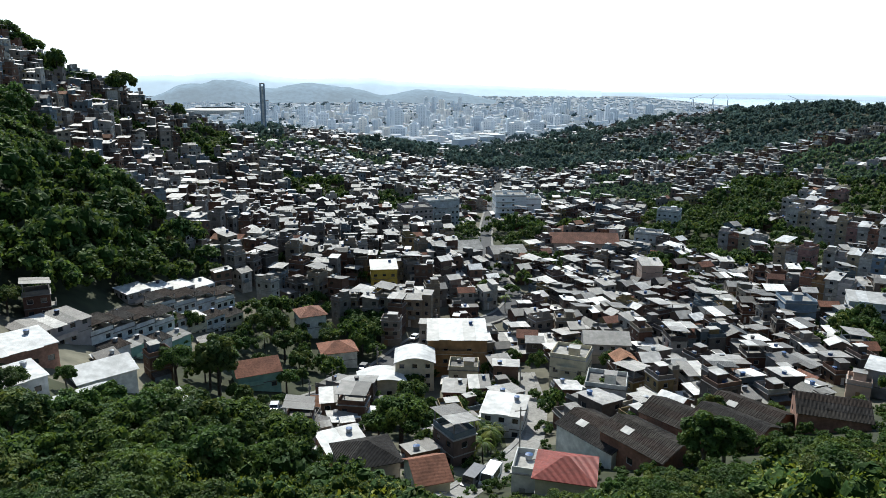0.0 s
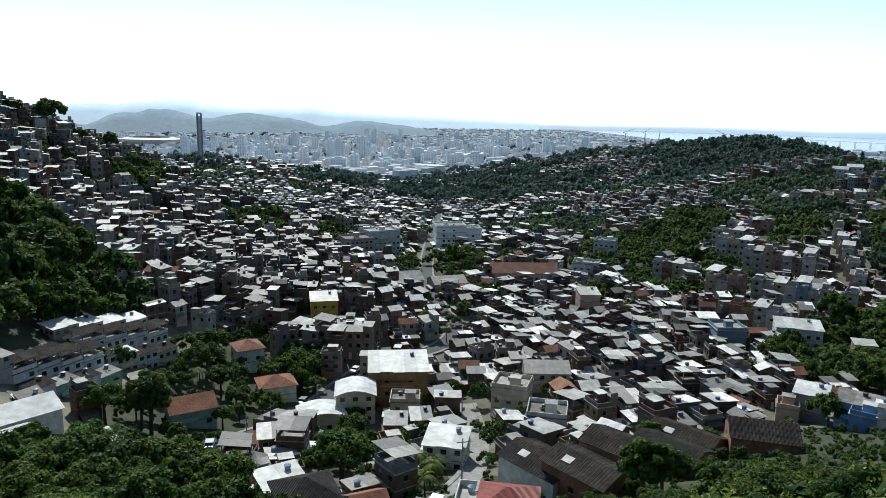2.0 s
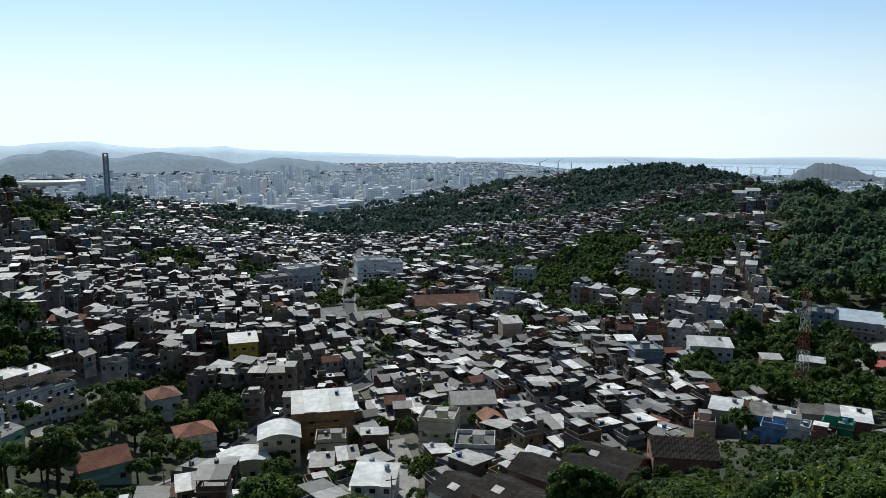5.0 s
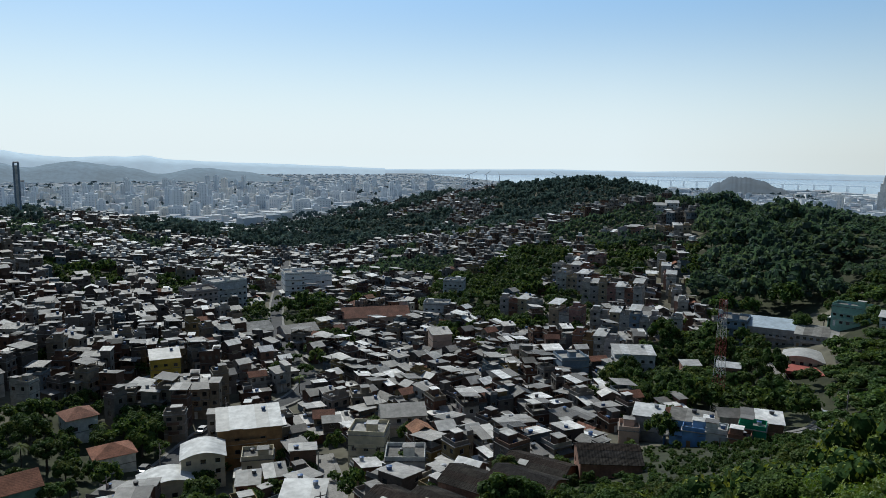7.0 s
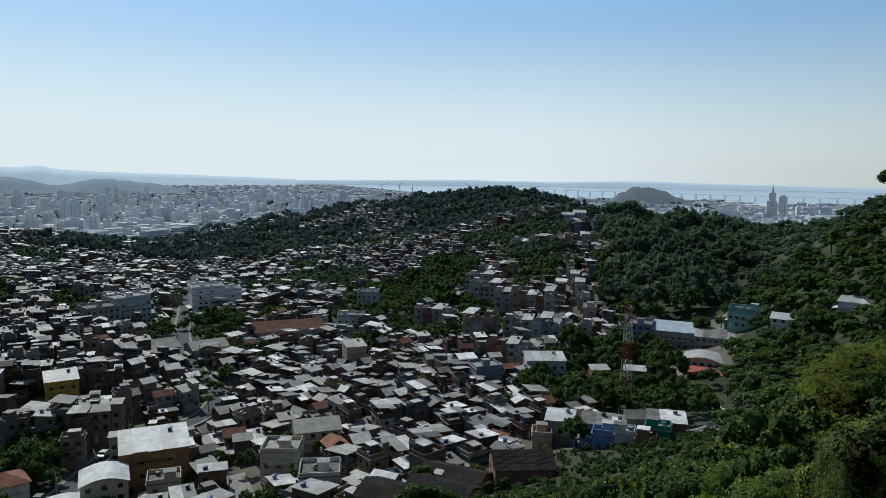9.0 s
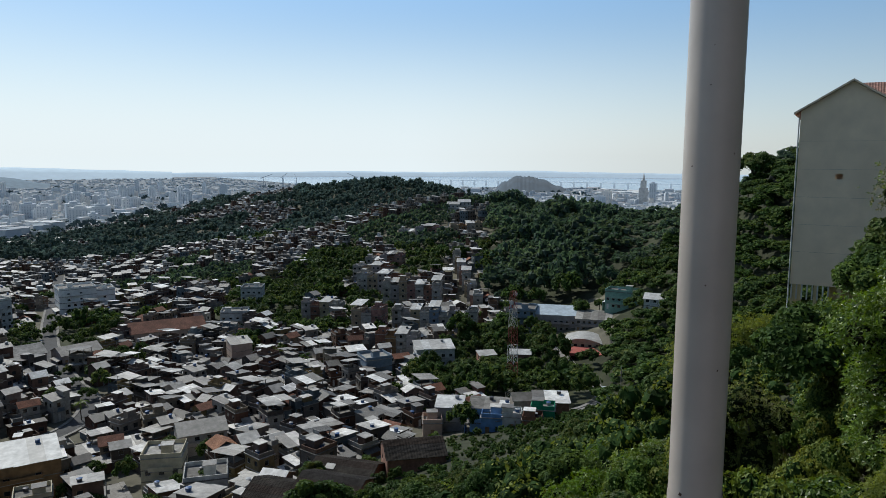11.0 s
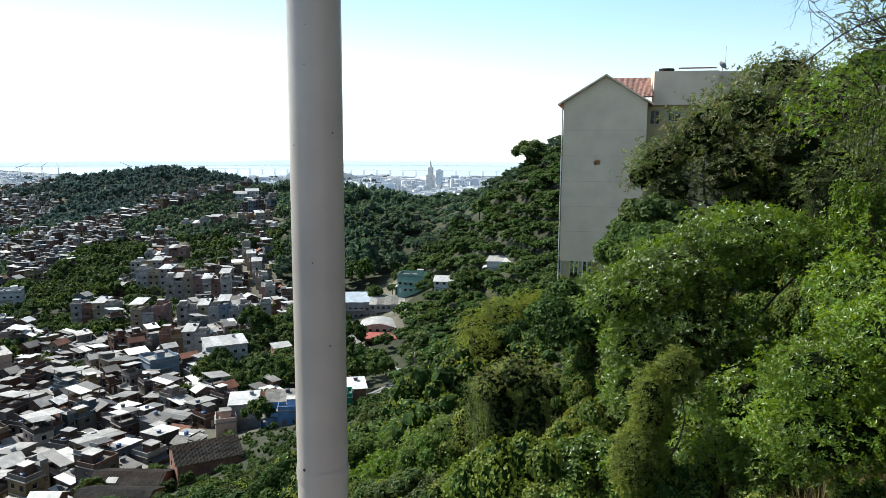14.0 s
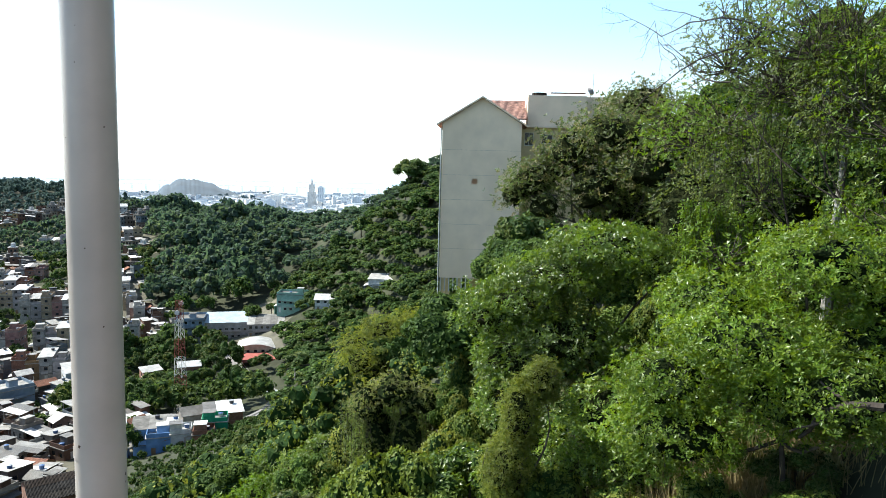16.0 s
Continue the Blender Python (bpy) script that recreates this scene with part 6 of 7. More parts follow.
M_farglass = material("haze_pale_window_band", [(0.34, 0.39, 0.45), (0.38, 0.42, 0.47)], 0.5, bump=0)
# hill colours carry the blue haze of distance
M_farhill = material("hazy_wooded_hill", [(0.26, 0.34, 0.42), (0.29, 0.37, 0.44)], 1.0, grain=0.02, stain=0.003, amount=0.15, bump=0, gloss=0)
M_cityhill = material("haze_blue_wooded_rise", [(0.10, 0.145, 0.19), (0.12, 0.165, 0.21)], 1.0, grain=0.05, stain=0.006, amount=0.4, bump=0.6, bump_dist=3.0, gloss=0)
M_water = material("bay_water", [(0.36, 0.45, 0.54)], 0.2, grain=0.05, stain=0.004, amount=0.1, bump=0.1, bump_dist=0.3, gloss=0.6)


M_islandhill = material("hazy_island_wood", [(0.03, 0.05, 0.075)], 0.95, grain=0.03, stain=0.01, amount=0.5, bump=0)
for m_, glow in ((M_farhill, 0.5), (M_cityhill, 0.28), (M_islandhill, 0.14)):   # glow added to the far hills in place of sunlit haze
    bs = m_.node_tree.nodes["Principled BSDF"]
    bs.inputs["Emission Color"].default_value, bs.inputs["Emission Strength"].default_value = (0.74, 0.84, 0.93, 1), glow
# city trees coloured bluish to stand in for haze
M_citytree = material("haze_blue_city_trees", [(0.10, 0.145, 0.15), (0.125, 0.17, 0.17)], 1.0, grain=0.05, stain=0.006, amount=0.4, bump=0, gloss=0)


def tower_mesh(w, d, h):
    """An apartment tower: body, lift house, bands of windows set proud by a hand's width."""
    q = Build()
    q.box(-w / 2, -d / 2, -3, w / 2, d / 2, h, 0)
    q.box(-w / 4, -d / 4, h, w / 4, d / 4, h + 3, 0)
    n = max(2, int(w // 5))
    for k in range(n):
        u = -w / 2 + w * (k + 0.5) / n
        for s in range(int(h // 3.1)):
            q.add([(u - 1.0, -d / 2 - 0.1, s * 3.1 + 1), (u + 1.0, -d / 2 - 0.1, s * 3.1 + 1), (u + 1.0, -d / 2 - 0.1, s * 3.1 + 2.3), (u - 1.0, -d / 2 - 0.1, s * 3.1 + 2.3)], [(0, 1, 2, 3)], 1)
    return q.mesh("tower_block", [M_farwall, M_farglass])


cr_ = random.Random(77)
TOWERS = [tower_mesh(w, d, h) for w, d, h in ((14, 12, 36), (20, 12, 30), (12, 12, 46), (26, 13, 26), (16, 14, 54), (22, 14, 40), (13, 11, 24), (30, 14, 34))]


def tower(be, r, k, s=1.0, label="haze-pale apartment tower on the distant plain"):
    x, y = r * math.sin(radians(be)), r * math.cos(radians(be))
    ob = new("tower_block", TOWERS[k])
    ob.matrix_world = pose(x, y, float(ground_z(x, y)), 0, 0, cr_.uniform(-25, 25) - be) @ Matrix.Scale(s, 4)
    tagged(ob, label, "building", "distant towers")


for c_be, c_r, spread, count in ((-9.0, 2150, 2.2, 16), (-13.5, 2400, 2.0, 9), (-3.5, 1750, 2.4, 16), (0.5, 2000, 2.2, 16), (3.5, 1650, 1.8, 10), (7.5, 1900, 2.0, 18), (9.5, 2300, 2.0, 12), (13.5, 2500, 2.5, 8), (-17, 2500, 2.5, 6), (-8.0, 1500, 3.0, 14), (-2.0, 1350, 2.5, 12), (5.5, 1350, 1.6, 14), (-12.0, 1700, 3.0, 12), (2.0, 2500, 4.0, 16), (-6, 2300, 4.0, 18), (12, 2100, 2.0, 10)):
    for k in range(count):
        tower(c_be + cr_.uniform(-1, 1) * spread, c_r * cr_.uniform(0.9, 1.12), cr_.randrange(8), cr_.uniform(0.65, 1.1))
for be, r, k, s in ((44.7, 1900, 7, 0.95), (45.2, 1950, 5, 1.1), (46.8, 2100, 6, 1.0), (47.6, 2000, 3, 0.8), (48.6, 2150, 4, 1.1), (49.6, 2050, 2, 0.8), (50.4, 2200, 6, 1.2), (43.6, 2100, 3, 0.8), (51.4, 2300, 3, 1.0), (48.1, 2350, 1, 0.9)):
    tower(be, r, k, s, "cream apartment tower near the bay shore")
sp = thing("spired_tower", "slender stepped tower with a spire near the bay", "tower", pose(2000 * math.sin(radians(47.9)), 2000 * math.cos(radians(47.9)), 0, 0, 0, 20))
part("shaft", Build().box(-9, -9, -2, 9, 9, 52), [M_mastwhite], sp)
part("upper_shaft", Build().box(-6, -6, 52, 6, 6, 72), [M_mastwhite], sp)
part("spire", Build().tube((0, 0, 72), (0, 0, 92), 4.5, 0.4, 8), [M_mastwhite], sp)


def shore(be):
    """Distance of the bay's near shore: the water narrows to a far tip in the west."""
    return 3050 + 220 * noise.noise((be / 5.6, 2, 2)) + 1500 * max(0.0, (25.0 - be) / 10.0) ** 1.3


b = Build()
for k in range(9500):
    be, r = cr_.uniform(-27, 60), 950 + 3500 * cr_.random() ** 1.4
    if r > min(shore(be) - 40, 4500) - cr_.random() * 120:
        continue
    x, y = r * math.sin(radians(be)), r * math.cos(radians(be))
    w, d, h = cr_.uniform(8, 24), cr_.uniform(8, 20), cr_.choice((4, 6, 9, 12, 18))
    if r > 2700:
        h = cr_.uniform(3, 6)
    if be > 25 and cr_.random() < 0.15:
        w, d, h = cr_.uniform(40, 110), cr_.uniform(25, 50), cr_.uniform(7, 14)
    z = float(ground_z(x, y))
    if z > 35:
        continue
    q = Build().box(-w / 2, -d / 2, -2, w / 2, d / 2, h, 0).box(-w / 2 - 0.4, -d / 2 - 0.4, h, w / 2 + 0.4, d / 2 + 0.4, h + 0.4, 1)
    b.merge(q, pose(x, y, z, 0, 0, cr_.uniform(0, 90)), cr_.random())
solid("distant_low_city", b, [M_farwall, M_farroof], "haze-pale low roofs of the distant city on the plain", "buildings", kind="stuff")
gr_ = random.Random(78)
pts = []
for k in range(2600):
    be, r = gr_.uniform(-27, 60), 1000 + 2200 * gr_.random() ** 1.4
    x, y = r * math.sin(radians(be)), r * math.cos(radians(be))
    if noise.noise((x / 260, y / 260, 4.4)) > 0.02 and r < shore(be) - 150:
        pts.append((x, y))
wood("city_trees", "haze-tinted tree groups between the distant city blocks", pts, WOOD_TINY, 15, [M_citytree, M_citytree], 1.4, 2.6)
st = thing("stadium", "white oval stadium roof on the distant plain", "stadium", pose(2300 * math.sin(radians(-17.3)), 2300 * math.cos(radians(-17.3)), 2))
sb = Build()
n = 40
ring = [(math.cos(2 * math.pi * i / n), math.sin(2 * math.pi * i / n)) for i in range(n)]
v = [(88 * c, 70 * s, 0) for c, s in ring] + [(94 * c, 76 * s, 22) for c, s in ring] + [(60 * c, 45 * s, 26) for c, s in ring]
sb.add(v, [(i + n * j, (i + 1) % n + n * j, (i + 1) % n + n * (j + 1), i + n * (j + 1)) for i in range(n) for j in range(2)])
part("roof", sb, [M_white], st)


def ridge(name, label, b0, b1, r, base, tops, mat, seed, depth=260.0):
    """A long hill range seen far off: crest heights glide through tops, with smaller humps."""
    n = 160
    b = Build()
    v = []
    for i in range(n + 1):
        f = i / n
        be = radians(b0 + (b1 - b0) * f)
        q = f * (len(tops) - 1)
        k = min(int(q), len(tops) - 2)
        e = q - k
        e = e * e * (3 - 2 * e)
        z = tops[k] * (1 - e) + tops[k + 1] * e
        z += (z - base) * 0.10 * noise.noise((f * 30, seed, 0)) + (z - base) * 0.012 * noise.noise((f * 110, seed, 5))
        for rr_, zz in ((r - depth, base - 20), (r - depth * 0.45, base + (z - base) * 0.62), (r, z), (r + depth * 0.3, base - 20)):
            v.append((rr_ * math.sin(be), rr_ * math.cos(be), zz))
    f = [(4 * i + j, 4 * i + j + 1, 4 * i + j + 5, 4 * i + j + 4)[::-1] for i in range(n) for j in range(3)]
    b.add(v, f)
    return solid(name, b, mat, label, "hills", kind="structure", smooth=True)


ridge("backdrop_mountains", "mountains painted haze-blue behind the plain", -34, 12, 4560, 0, [92, 118, 100, 110, 130, 94, 100, 72, 62, 48, 36], M_farhill, 1.0)
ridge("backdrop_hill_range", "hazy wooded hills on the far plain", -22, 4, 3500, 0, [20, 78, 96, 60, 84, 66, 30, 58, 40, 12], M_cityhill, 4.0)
ridge("backdrop_shore", "low haze-pale shore beyond the bay", 4, 66, 4800, 0, [30, 24, 27, 34, 28, 40, 32, 27, 30, 24], M_farhill, 2.0, 120)
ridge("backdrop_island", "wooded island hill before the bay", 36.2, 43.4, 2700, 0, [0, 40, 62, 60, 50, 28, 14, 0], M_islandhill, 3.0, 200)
# long bridge over the bay
bd = thing("bay_bridge", "long low road bridge crossing the distant bay", "bridge", pose(0, 0, 0))
deck = Build()
e0, e1 = np.array((3500 * math.sin(radians(30)), 3500 * math.cos(radians(30)))), np.array((3150 * math.sin(radians(60)), 3150 * math.cos(radians(60))))
dr = (e1 - e0) / np.linalg.norm(e1 - e0)
nn = np.array((-dr[1], dr[0])) * 7
deck.prism([tuple(e0 - nn), tuple(e1 - nn), tuple(e1 + nn), tuple(e0 + nn)], 20.6, 22.8)
# deck and piers share the glowing haze colour of the far hills
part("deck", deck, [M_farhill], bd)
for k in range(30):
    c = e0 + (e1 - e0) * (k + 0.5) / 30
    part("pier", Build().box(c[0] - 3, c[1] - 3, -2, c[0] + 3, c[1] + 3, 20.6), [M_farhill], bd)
for k, (be, r, h) in enumerate(((18.6, 2900, 44), (20.0, 2850, 48), (21.0, 2950, 42), (25.5, 2900, 46))):
    cn = thing("harbour_crane", "slim grey harbour crane far off by the bay", "crane", pose(r * math.sin(radians(be)), r * math.cos(radians(be)), 2, 0, 0, 40 * k), "harbour cranes")
    for x in (-6, 6):
        part("leg", Build().tube((x, 0, -2), (x * 0.4, 0, h), 1.3, 1.0, 6), [M_farglass], cn)
    part("jib", Build().tube((-14, 0, h), (34, 0, h + 16), 1.3, 0.8, 6), [M_farglass], cn)
wh = thing("warehouse", "large white windowless warehouse before the island", "building", pose(2050 * math.sin(radians(37.2)), 2050 * math.cos(radians(37.2)), 2, 0, 0, -30))
part("wall", Build().box(-26, -20, -3, 26, 20, 30), [M_farwall], wh)
part("roof", Build().box(-27, -21, 30, 27, 21, 31.5), [M_brightwhite], wh)
bb = Build()
v = []
for i in range(61):
    near_r = min(shore(15 + 53 * i / 60), 4600)
    be = radians(15 + 53 * i / 60)
    v += [(near_r * math.sin(be), near_r * math.cos(be), 1.2), (4620 * math.sin(be), 4620 * math.cos(be), 1.2)]
bb.add(v, [(2 * i, 2 * i + 2, 2 * i + 3, 2 * i + 1) for i in range(60)])
solid("water", bb, M_water, "pale calm water of the distant bay", "water", kind="structure")

# ---- growth on the near slope ----
def blob_clumps(gen, blobs, n, rc):
    """Clump centres spread over several rounded masses (x, y, z, rx, rz)."""
    vol = np.array([b[3] ** 2 for b in blobs])
    pick = gen.choice(len(blobs), n, p=vol / vol.sum())
    d = gen.normal(size=(n, 3))
    d /= np.linalg.norm(d, axis=1, keepdims=True)
    d[:, 2] = d[:, 2] * 0.85 + 0.12
    B = np.array(blobs)[pick]
    q = gen.uniform(0.62, 1.0, n) ** 0.6
    c = B[:, :3] + d * q[:, None] * np.stack([B[:, 3], B[:, 3], B[:, 4]], 1)
    return c, rc * gen.uniform(0.6, 1.3, n), pick


def limb(b, pts, radii, sides=6, mat=0):
    """One closed body along a line of points, with a radius at each."""
    pts = np.array(pts, float)
    n = len(pts)
    way = np.gradient(pts, axis=0)
    way /= np.linalg.norm(way, axis=1, keepdims=True) + 1e-9
    u = np.cross(way, (0, 0, 1) if abs(way[0][2]) < 0.9 else (1, 0, 0))
    u /= np.linalg.norm(u, axis=1, keepdims=True) + 1e-9
    w = np.cross(way, u)
    ang = np.linspace(0, 2 * math.pi, sides, endpoint=False)
    ring = pts[:, None] + (np.cos(ang)[None, :, None] * u[:, None] + np.sin(ang)[None, :, None] * w[:, None]) * np.array(radii)[:, None, None]
    k = np.arange(sides)
    j = (k + 1) % sides
    f = [np.stack([i * sides + k, i * sides + j, (i + 1) * sides + j, (i + 1) * sides + k], 1) for i in range(n - 1)]
    end = n * sides
    f.append(np.stack([(n - 1) * sides + k, (n - 1) * sides + j, k * 0 + end, k * 0 + end], 1))
    b.add(np.concatenate([ring.reshape(-1, 3), pts[-1:]]), np.concatenate(f), mat)


def bent(b, a, c, r0, r1, gen, sag=0.12, n=5, sides=6):
    """A limb bent a little on its way."""
    a, c = np.array(a, float), np.array(c, float)
    off = gen.normal(size=3) * np.linalg.norm(c - a) * sag
    ts = np.linspace(0, 1, n + 1)
    limb(b, [a + (c - a) * t + off * math.sin(math.pi * t) for t in ts], r0 + (r1 - r0) * ts, sides)


DENSE_V, DENSE_F = ball(6, 10)


def rosettes(b, tips, ways, per, size, slim, gen, mat=0):
    """Leaves that fan out round twig tips."""
    n = len(tips)
    ways = ways / np.linalg.norm(ways, axis=1, keepdims=True)
    e1 = np.cross(ways, gen.normal(size=(n, 3)))
    e1 /= np.linalg.norm(e1, axis=1, keepdims=True)
    e2 = np.cross(ways, e1)
    tone = gen.uniform(0, 0.4, n)
    for k in range(per):
        a = 2 * math.pi * k / per + gen.normal(size=n) * 0.35
        out = np.cos(a)[:, None] * e1 + np.sin(a)[:, None] * e2
        ld = out * 0.85 + ways * gen.uniform(0.05, 0.9, n)[:, None] + gen.normal(size=(n, 3)) * 0.15
        ld /= np.linalg.norm(ld, axis=1, keepdims=True)
        nm = ways - (ways * ld).sum(1, keepdims=True) * ld + gen.normal(size=(n, 3)) * 0.3
        sd = np.cross(ld, nm)
        sd /= np.linalg.norm(sd, axis=1, keepdims=True)
        up = np.cross(sd, ld)
        ln = (size * gen.uniform(0.65, 1.25, n))[:, None]
        p = tips + ld * 0.015
        m = p + ld * ln * 0.55 - up * ln * 0.05
        v = np.stack([p, m - sd * ln * slim / 2 + up * ln * 0.08, p + ld * ln - up * ln * 0.1, m + sd * ln * slim / 2 + up * ln * 0.08], 1).reshape(-1, 3)
        b.add(v, np.arange(4 * n).reshape(-1, 4), mat, tone + gen.uniform(0, 0.15))


def near_tree(name, label, base, blobs, n, rc, each, size, leaf, seed, trunk=0.16, twigs=60, slim=0.42, category="tree", core=0.55, fans=3):
    gen = np.random.default_rng(seed)
    c, r, pick = blob_clumps(gen, blobs, n, rc)
    ox, oy, oz = base
    shift = np.array(base)
    ob = thing(name, label, category, pose(ox, oy, oz))
    tb = Build()
    low = np.array((gen.normal() * 0.1, gen.normal() * 0.1, -0.6))
    fork = low + (np.mean([bl[:3] for bl in blobs], 0) - shift - low) * 0.55
    bent(tb, low, fork, trunk, trunk * 0.7, gen, 0.05)
    for k, bl in enumerate(blobs):
        mid = np.array(bl[:3]) - shift - np.array((0, 0, bl[4] * 0.35))
        bent(tb, fork, mid, trunk * 0.6, trunk * 0.3, gen)
        own = np.where(pick == k)[0]
        for i in own[: max(2, twigs // len(blobs))]:
            bent(tb, mid, c[i] - shift, trunk * 0.32, 0.012, gen, n=4, sides=5)
    part("trunk", tb, [M_bark], ob, "grey-brown branching trunk")
    lb = Build()
    if core:
        for bl in blobs:   # the dense inner growth, coloured near black for the shade inside
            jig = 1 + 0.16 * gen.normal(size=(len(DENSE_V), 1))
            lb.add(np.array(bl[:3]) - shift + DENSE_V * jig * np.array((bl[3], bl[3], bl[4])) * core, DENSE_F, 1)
    hub = np.array([bl[:3] for bl in blobs])[pick]
    tips = np.repeat(c, fans, 0) + gen.normal(size=(n * fans, 3)) * rc * 0.8
    ways = np.repeat((c - hub) / np.linalg.norm(c - hub, axis=1, keepdims=True), fans, 0) * 0.7 + np.array((0, 0, 0.75)) + gen.normal(size=(n * fans, 3)) * 0.35
    rosettes(lb, tips - shift, ways, each, size, slim, gen)
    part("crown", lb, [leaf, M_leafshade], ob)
    return ob


def on_ground(x, y):
    return (x, y, float(ground_z(x, y)))


near_tree("broadleaf_tree", "broad-crowned tree with glossy dark green leaves", on_ground(24.5, 7.2),
          [(23.0, 9.6, 130.6, 1.7, 0.8), (24.9, 7.4, 132.3, 2.2, 0.9), (24.2, 8.9, 131.3, 2.2, 0.8), (23.4, 11.0, 129.9, 1.4, 1.1), (25.6, 5.6, 131.8, 1.7, 0.9), (23.3, 8.2, 129.3, 2.0, 1.1), (23.8, 10.2, 128.2, 1.7, 1.1), (24.0, 7.0, 128.0, 1.8, 1.2), (22.8, 9.4, 127.0, 1.8, 1.1), (22.4, 8.2, 125.4, 1.6, 1.1)], 3000, 0.2, 7, 0.125, M_glossleaf, 11, trunk=0.11, fans=4)
near_tree("broadleaf_tree", "bright green leafy tree leaning over the slope", on_ground(17.6, 0.8),
          [(17.0, 1.6, 131.5, 1.7, 0.9), (18.2, 0.2, 133.2, 1.7, 0.8), (17.6, 3.2, 130.2, 1.5, 0.9), (18.6, 2.6, 132.0, 1.4, 0.8), (16.2, -0.4, 130.9, 1.4, 0.9), (19.2, -1.2, 132.6, 1.6, 1.2), (16.8, 3.0, 129.2, 1.5, 0.8), (17.4, 0.8, 130.3, 1.6, 0.9), (18.2, -0.6, 131.4, 1.7, 0.9)], 3000, 0.18, 7, 0.098, M_brightleaf, 12, trunk=0.075, fans=4)
near_tree("broadleaf_tree", "dark glossy tree standing lower in the shade of the slope", on_ground(19.6, 5.4),
          [(19.6, 5.4, 128.4, 1.3, 1.0), (19.8, 4.6, 127.2, 1.4, 1.1), (20.0, 6.2, 127.0, 1.2, 1.2), (20.4, 4.2, 129.2, 1.1, 0.9)], 1000, 0.17, 7, 0.12, M_glossleaf, 41, trunk=0.09)
near_tree("creeper_mound", "pale yellow-green creepers draped over a stump", on_ground(18.2, 7.5),
          [(18.4, 7.5, 128.2, 0.55, 1.3), (18.2, 7.7, 126.6, 0.75, 1.3), (18.7, 7.0, 129.2, 0.5, 0.7)], 1500, 0.11, 6, 0.075, M_yellowleaf, 42, trunk=0.06, category="creeper", core=0.6)
near_tree("old_tree", "dark old tree hung with dry vines before the building", on_ground(41, 13),
          [(38.6, 14.4, 136.0, 2.2, 1.5), (37.3, 16.4, 134.2, 1.6, 1.2), (37.6, 17.4, 133.5, 1.2, 0.9), (37.0, 15.2, 133.0, 1.5, 1.0), (37.6, 11.6, 136.8, 2.3, 1.6), (37.2, 12.6, 134.0, 2.0, 1.6), (40.5, 12.0, 133.5, 3.0, 2.2), (42.0, 9.6, 137.0, 3.2, 2.0), (41.4, 13.8, 137.2, 2.2, 1.5), (43.2, 12.2, 138.8, 2.3, 1.5), (40.0, 14.8, 135.4, 2.0, 1.5), (38.4, 16.1, 134.6, 1.7, 1.2), (44, 12, 138.6, 2.2, 1.2), (36.2, 9.4, 135.2, 2.0, 1.6), (38.6, 8.0, 133.5, 2.6, 2.0), (40.5, 13.5, 131.6, 1.8, 1.6), (41.4, 10.6, 131.4, 2.2, 1.9), (41.7, 8.6, 133.6, 2.2, 2.2)], 2400, 0.33, 6, 0.19, M_oliveleaf, 13, trunk=0.15)
# its large dark core fills the shaded hollow behind the vines
near_tree("shaded_tree", "dark tree in the shade behind the tangle of vines", on_ground(34, 5.5),
          [(34.2, 7.0, 132.6, 1.8, 2.4), (34.4, 5.0, 133.4, 2.0, 2.4), (34.8, 2.8, 134.2, 2.0, 3.0), (35.0, 0.8, 135.2, 2.2, 3.4), (34.6, -1.4, 135.6, 2.2, 3.6), (34.2, 6.2, 130.4, 2.2, 2.0), (34.6, 2.4, 131.0, 2.4, 2.2)], 1100, 0.33, 6, 0.17, M_oliveleaf, 43, trunk=0.12, core=0.8)
near_tree("tangled_tree", "thinly leaved tree tangled with climbing vines", on_ground(25.5, 1.4),
          [(24.8, 2.3, 138.4, 2.0, 2.2), (23.2, 0.6, 139.2, 2.2, 2.4), (26.4, 4.3, 137.0, 2.0, 1.5), (26.6, 3.0, 134.8, 1.8, 1.8), (24.2, -1.6, 137.5, 2.6, 3.0), (28.0, 5.6, 136.4, 2.0, 1.4)], 900, 0.36, 6, 0.125, M_brightleaf, 14, core=0, trunk=0.05, twigs=260)
near_tree("tangled_tree", "vine-covered tree with sunlit olive leaves", on_ground(21.6, -2.4),
          [(21.4, -0.6, 136.6, 1.8, 1.8), (21.0, -2.2, 138.8, 2.2, 2.4), (22.2, -1.0, 133.8, 1.8, 1.6), (20.6, -2.4, 132.6, 1.8, 1.8), (22.4, 1.4, 132.4, 1.2, 0.9), (23.6, 3.4, 132.6, 1.0, 0.8)], 900, 0.33, 6, 0.12, M_brightleaf, 15, core=0, trunk=0.05, twigs=200)
near_tree("tangled_tree", "tall tangled tree with dry twigs and sunlit leaves", on_ground(23.0, -1.8),
          [(24.5, 3.9, 138.6, 1.5, 1.3), (23.7, 2.4, 137.7, 1.5, 1.3), (22.8, 1.4, 138.6, 1.5, 1.3), (24.6, 3.1, 139.3, 1.5, 1.3), (22.9, 0.8, 137.0, 1.5, 1.3)], 640, 0.3, 6, 0.115, M_oliveleaf, 16, core=0, trunk=0.05, twigs=320)
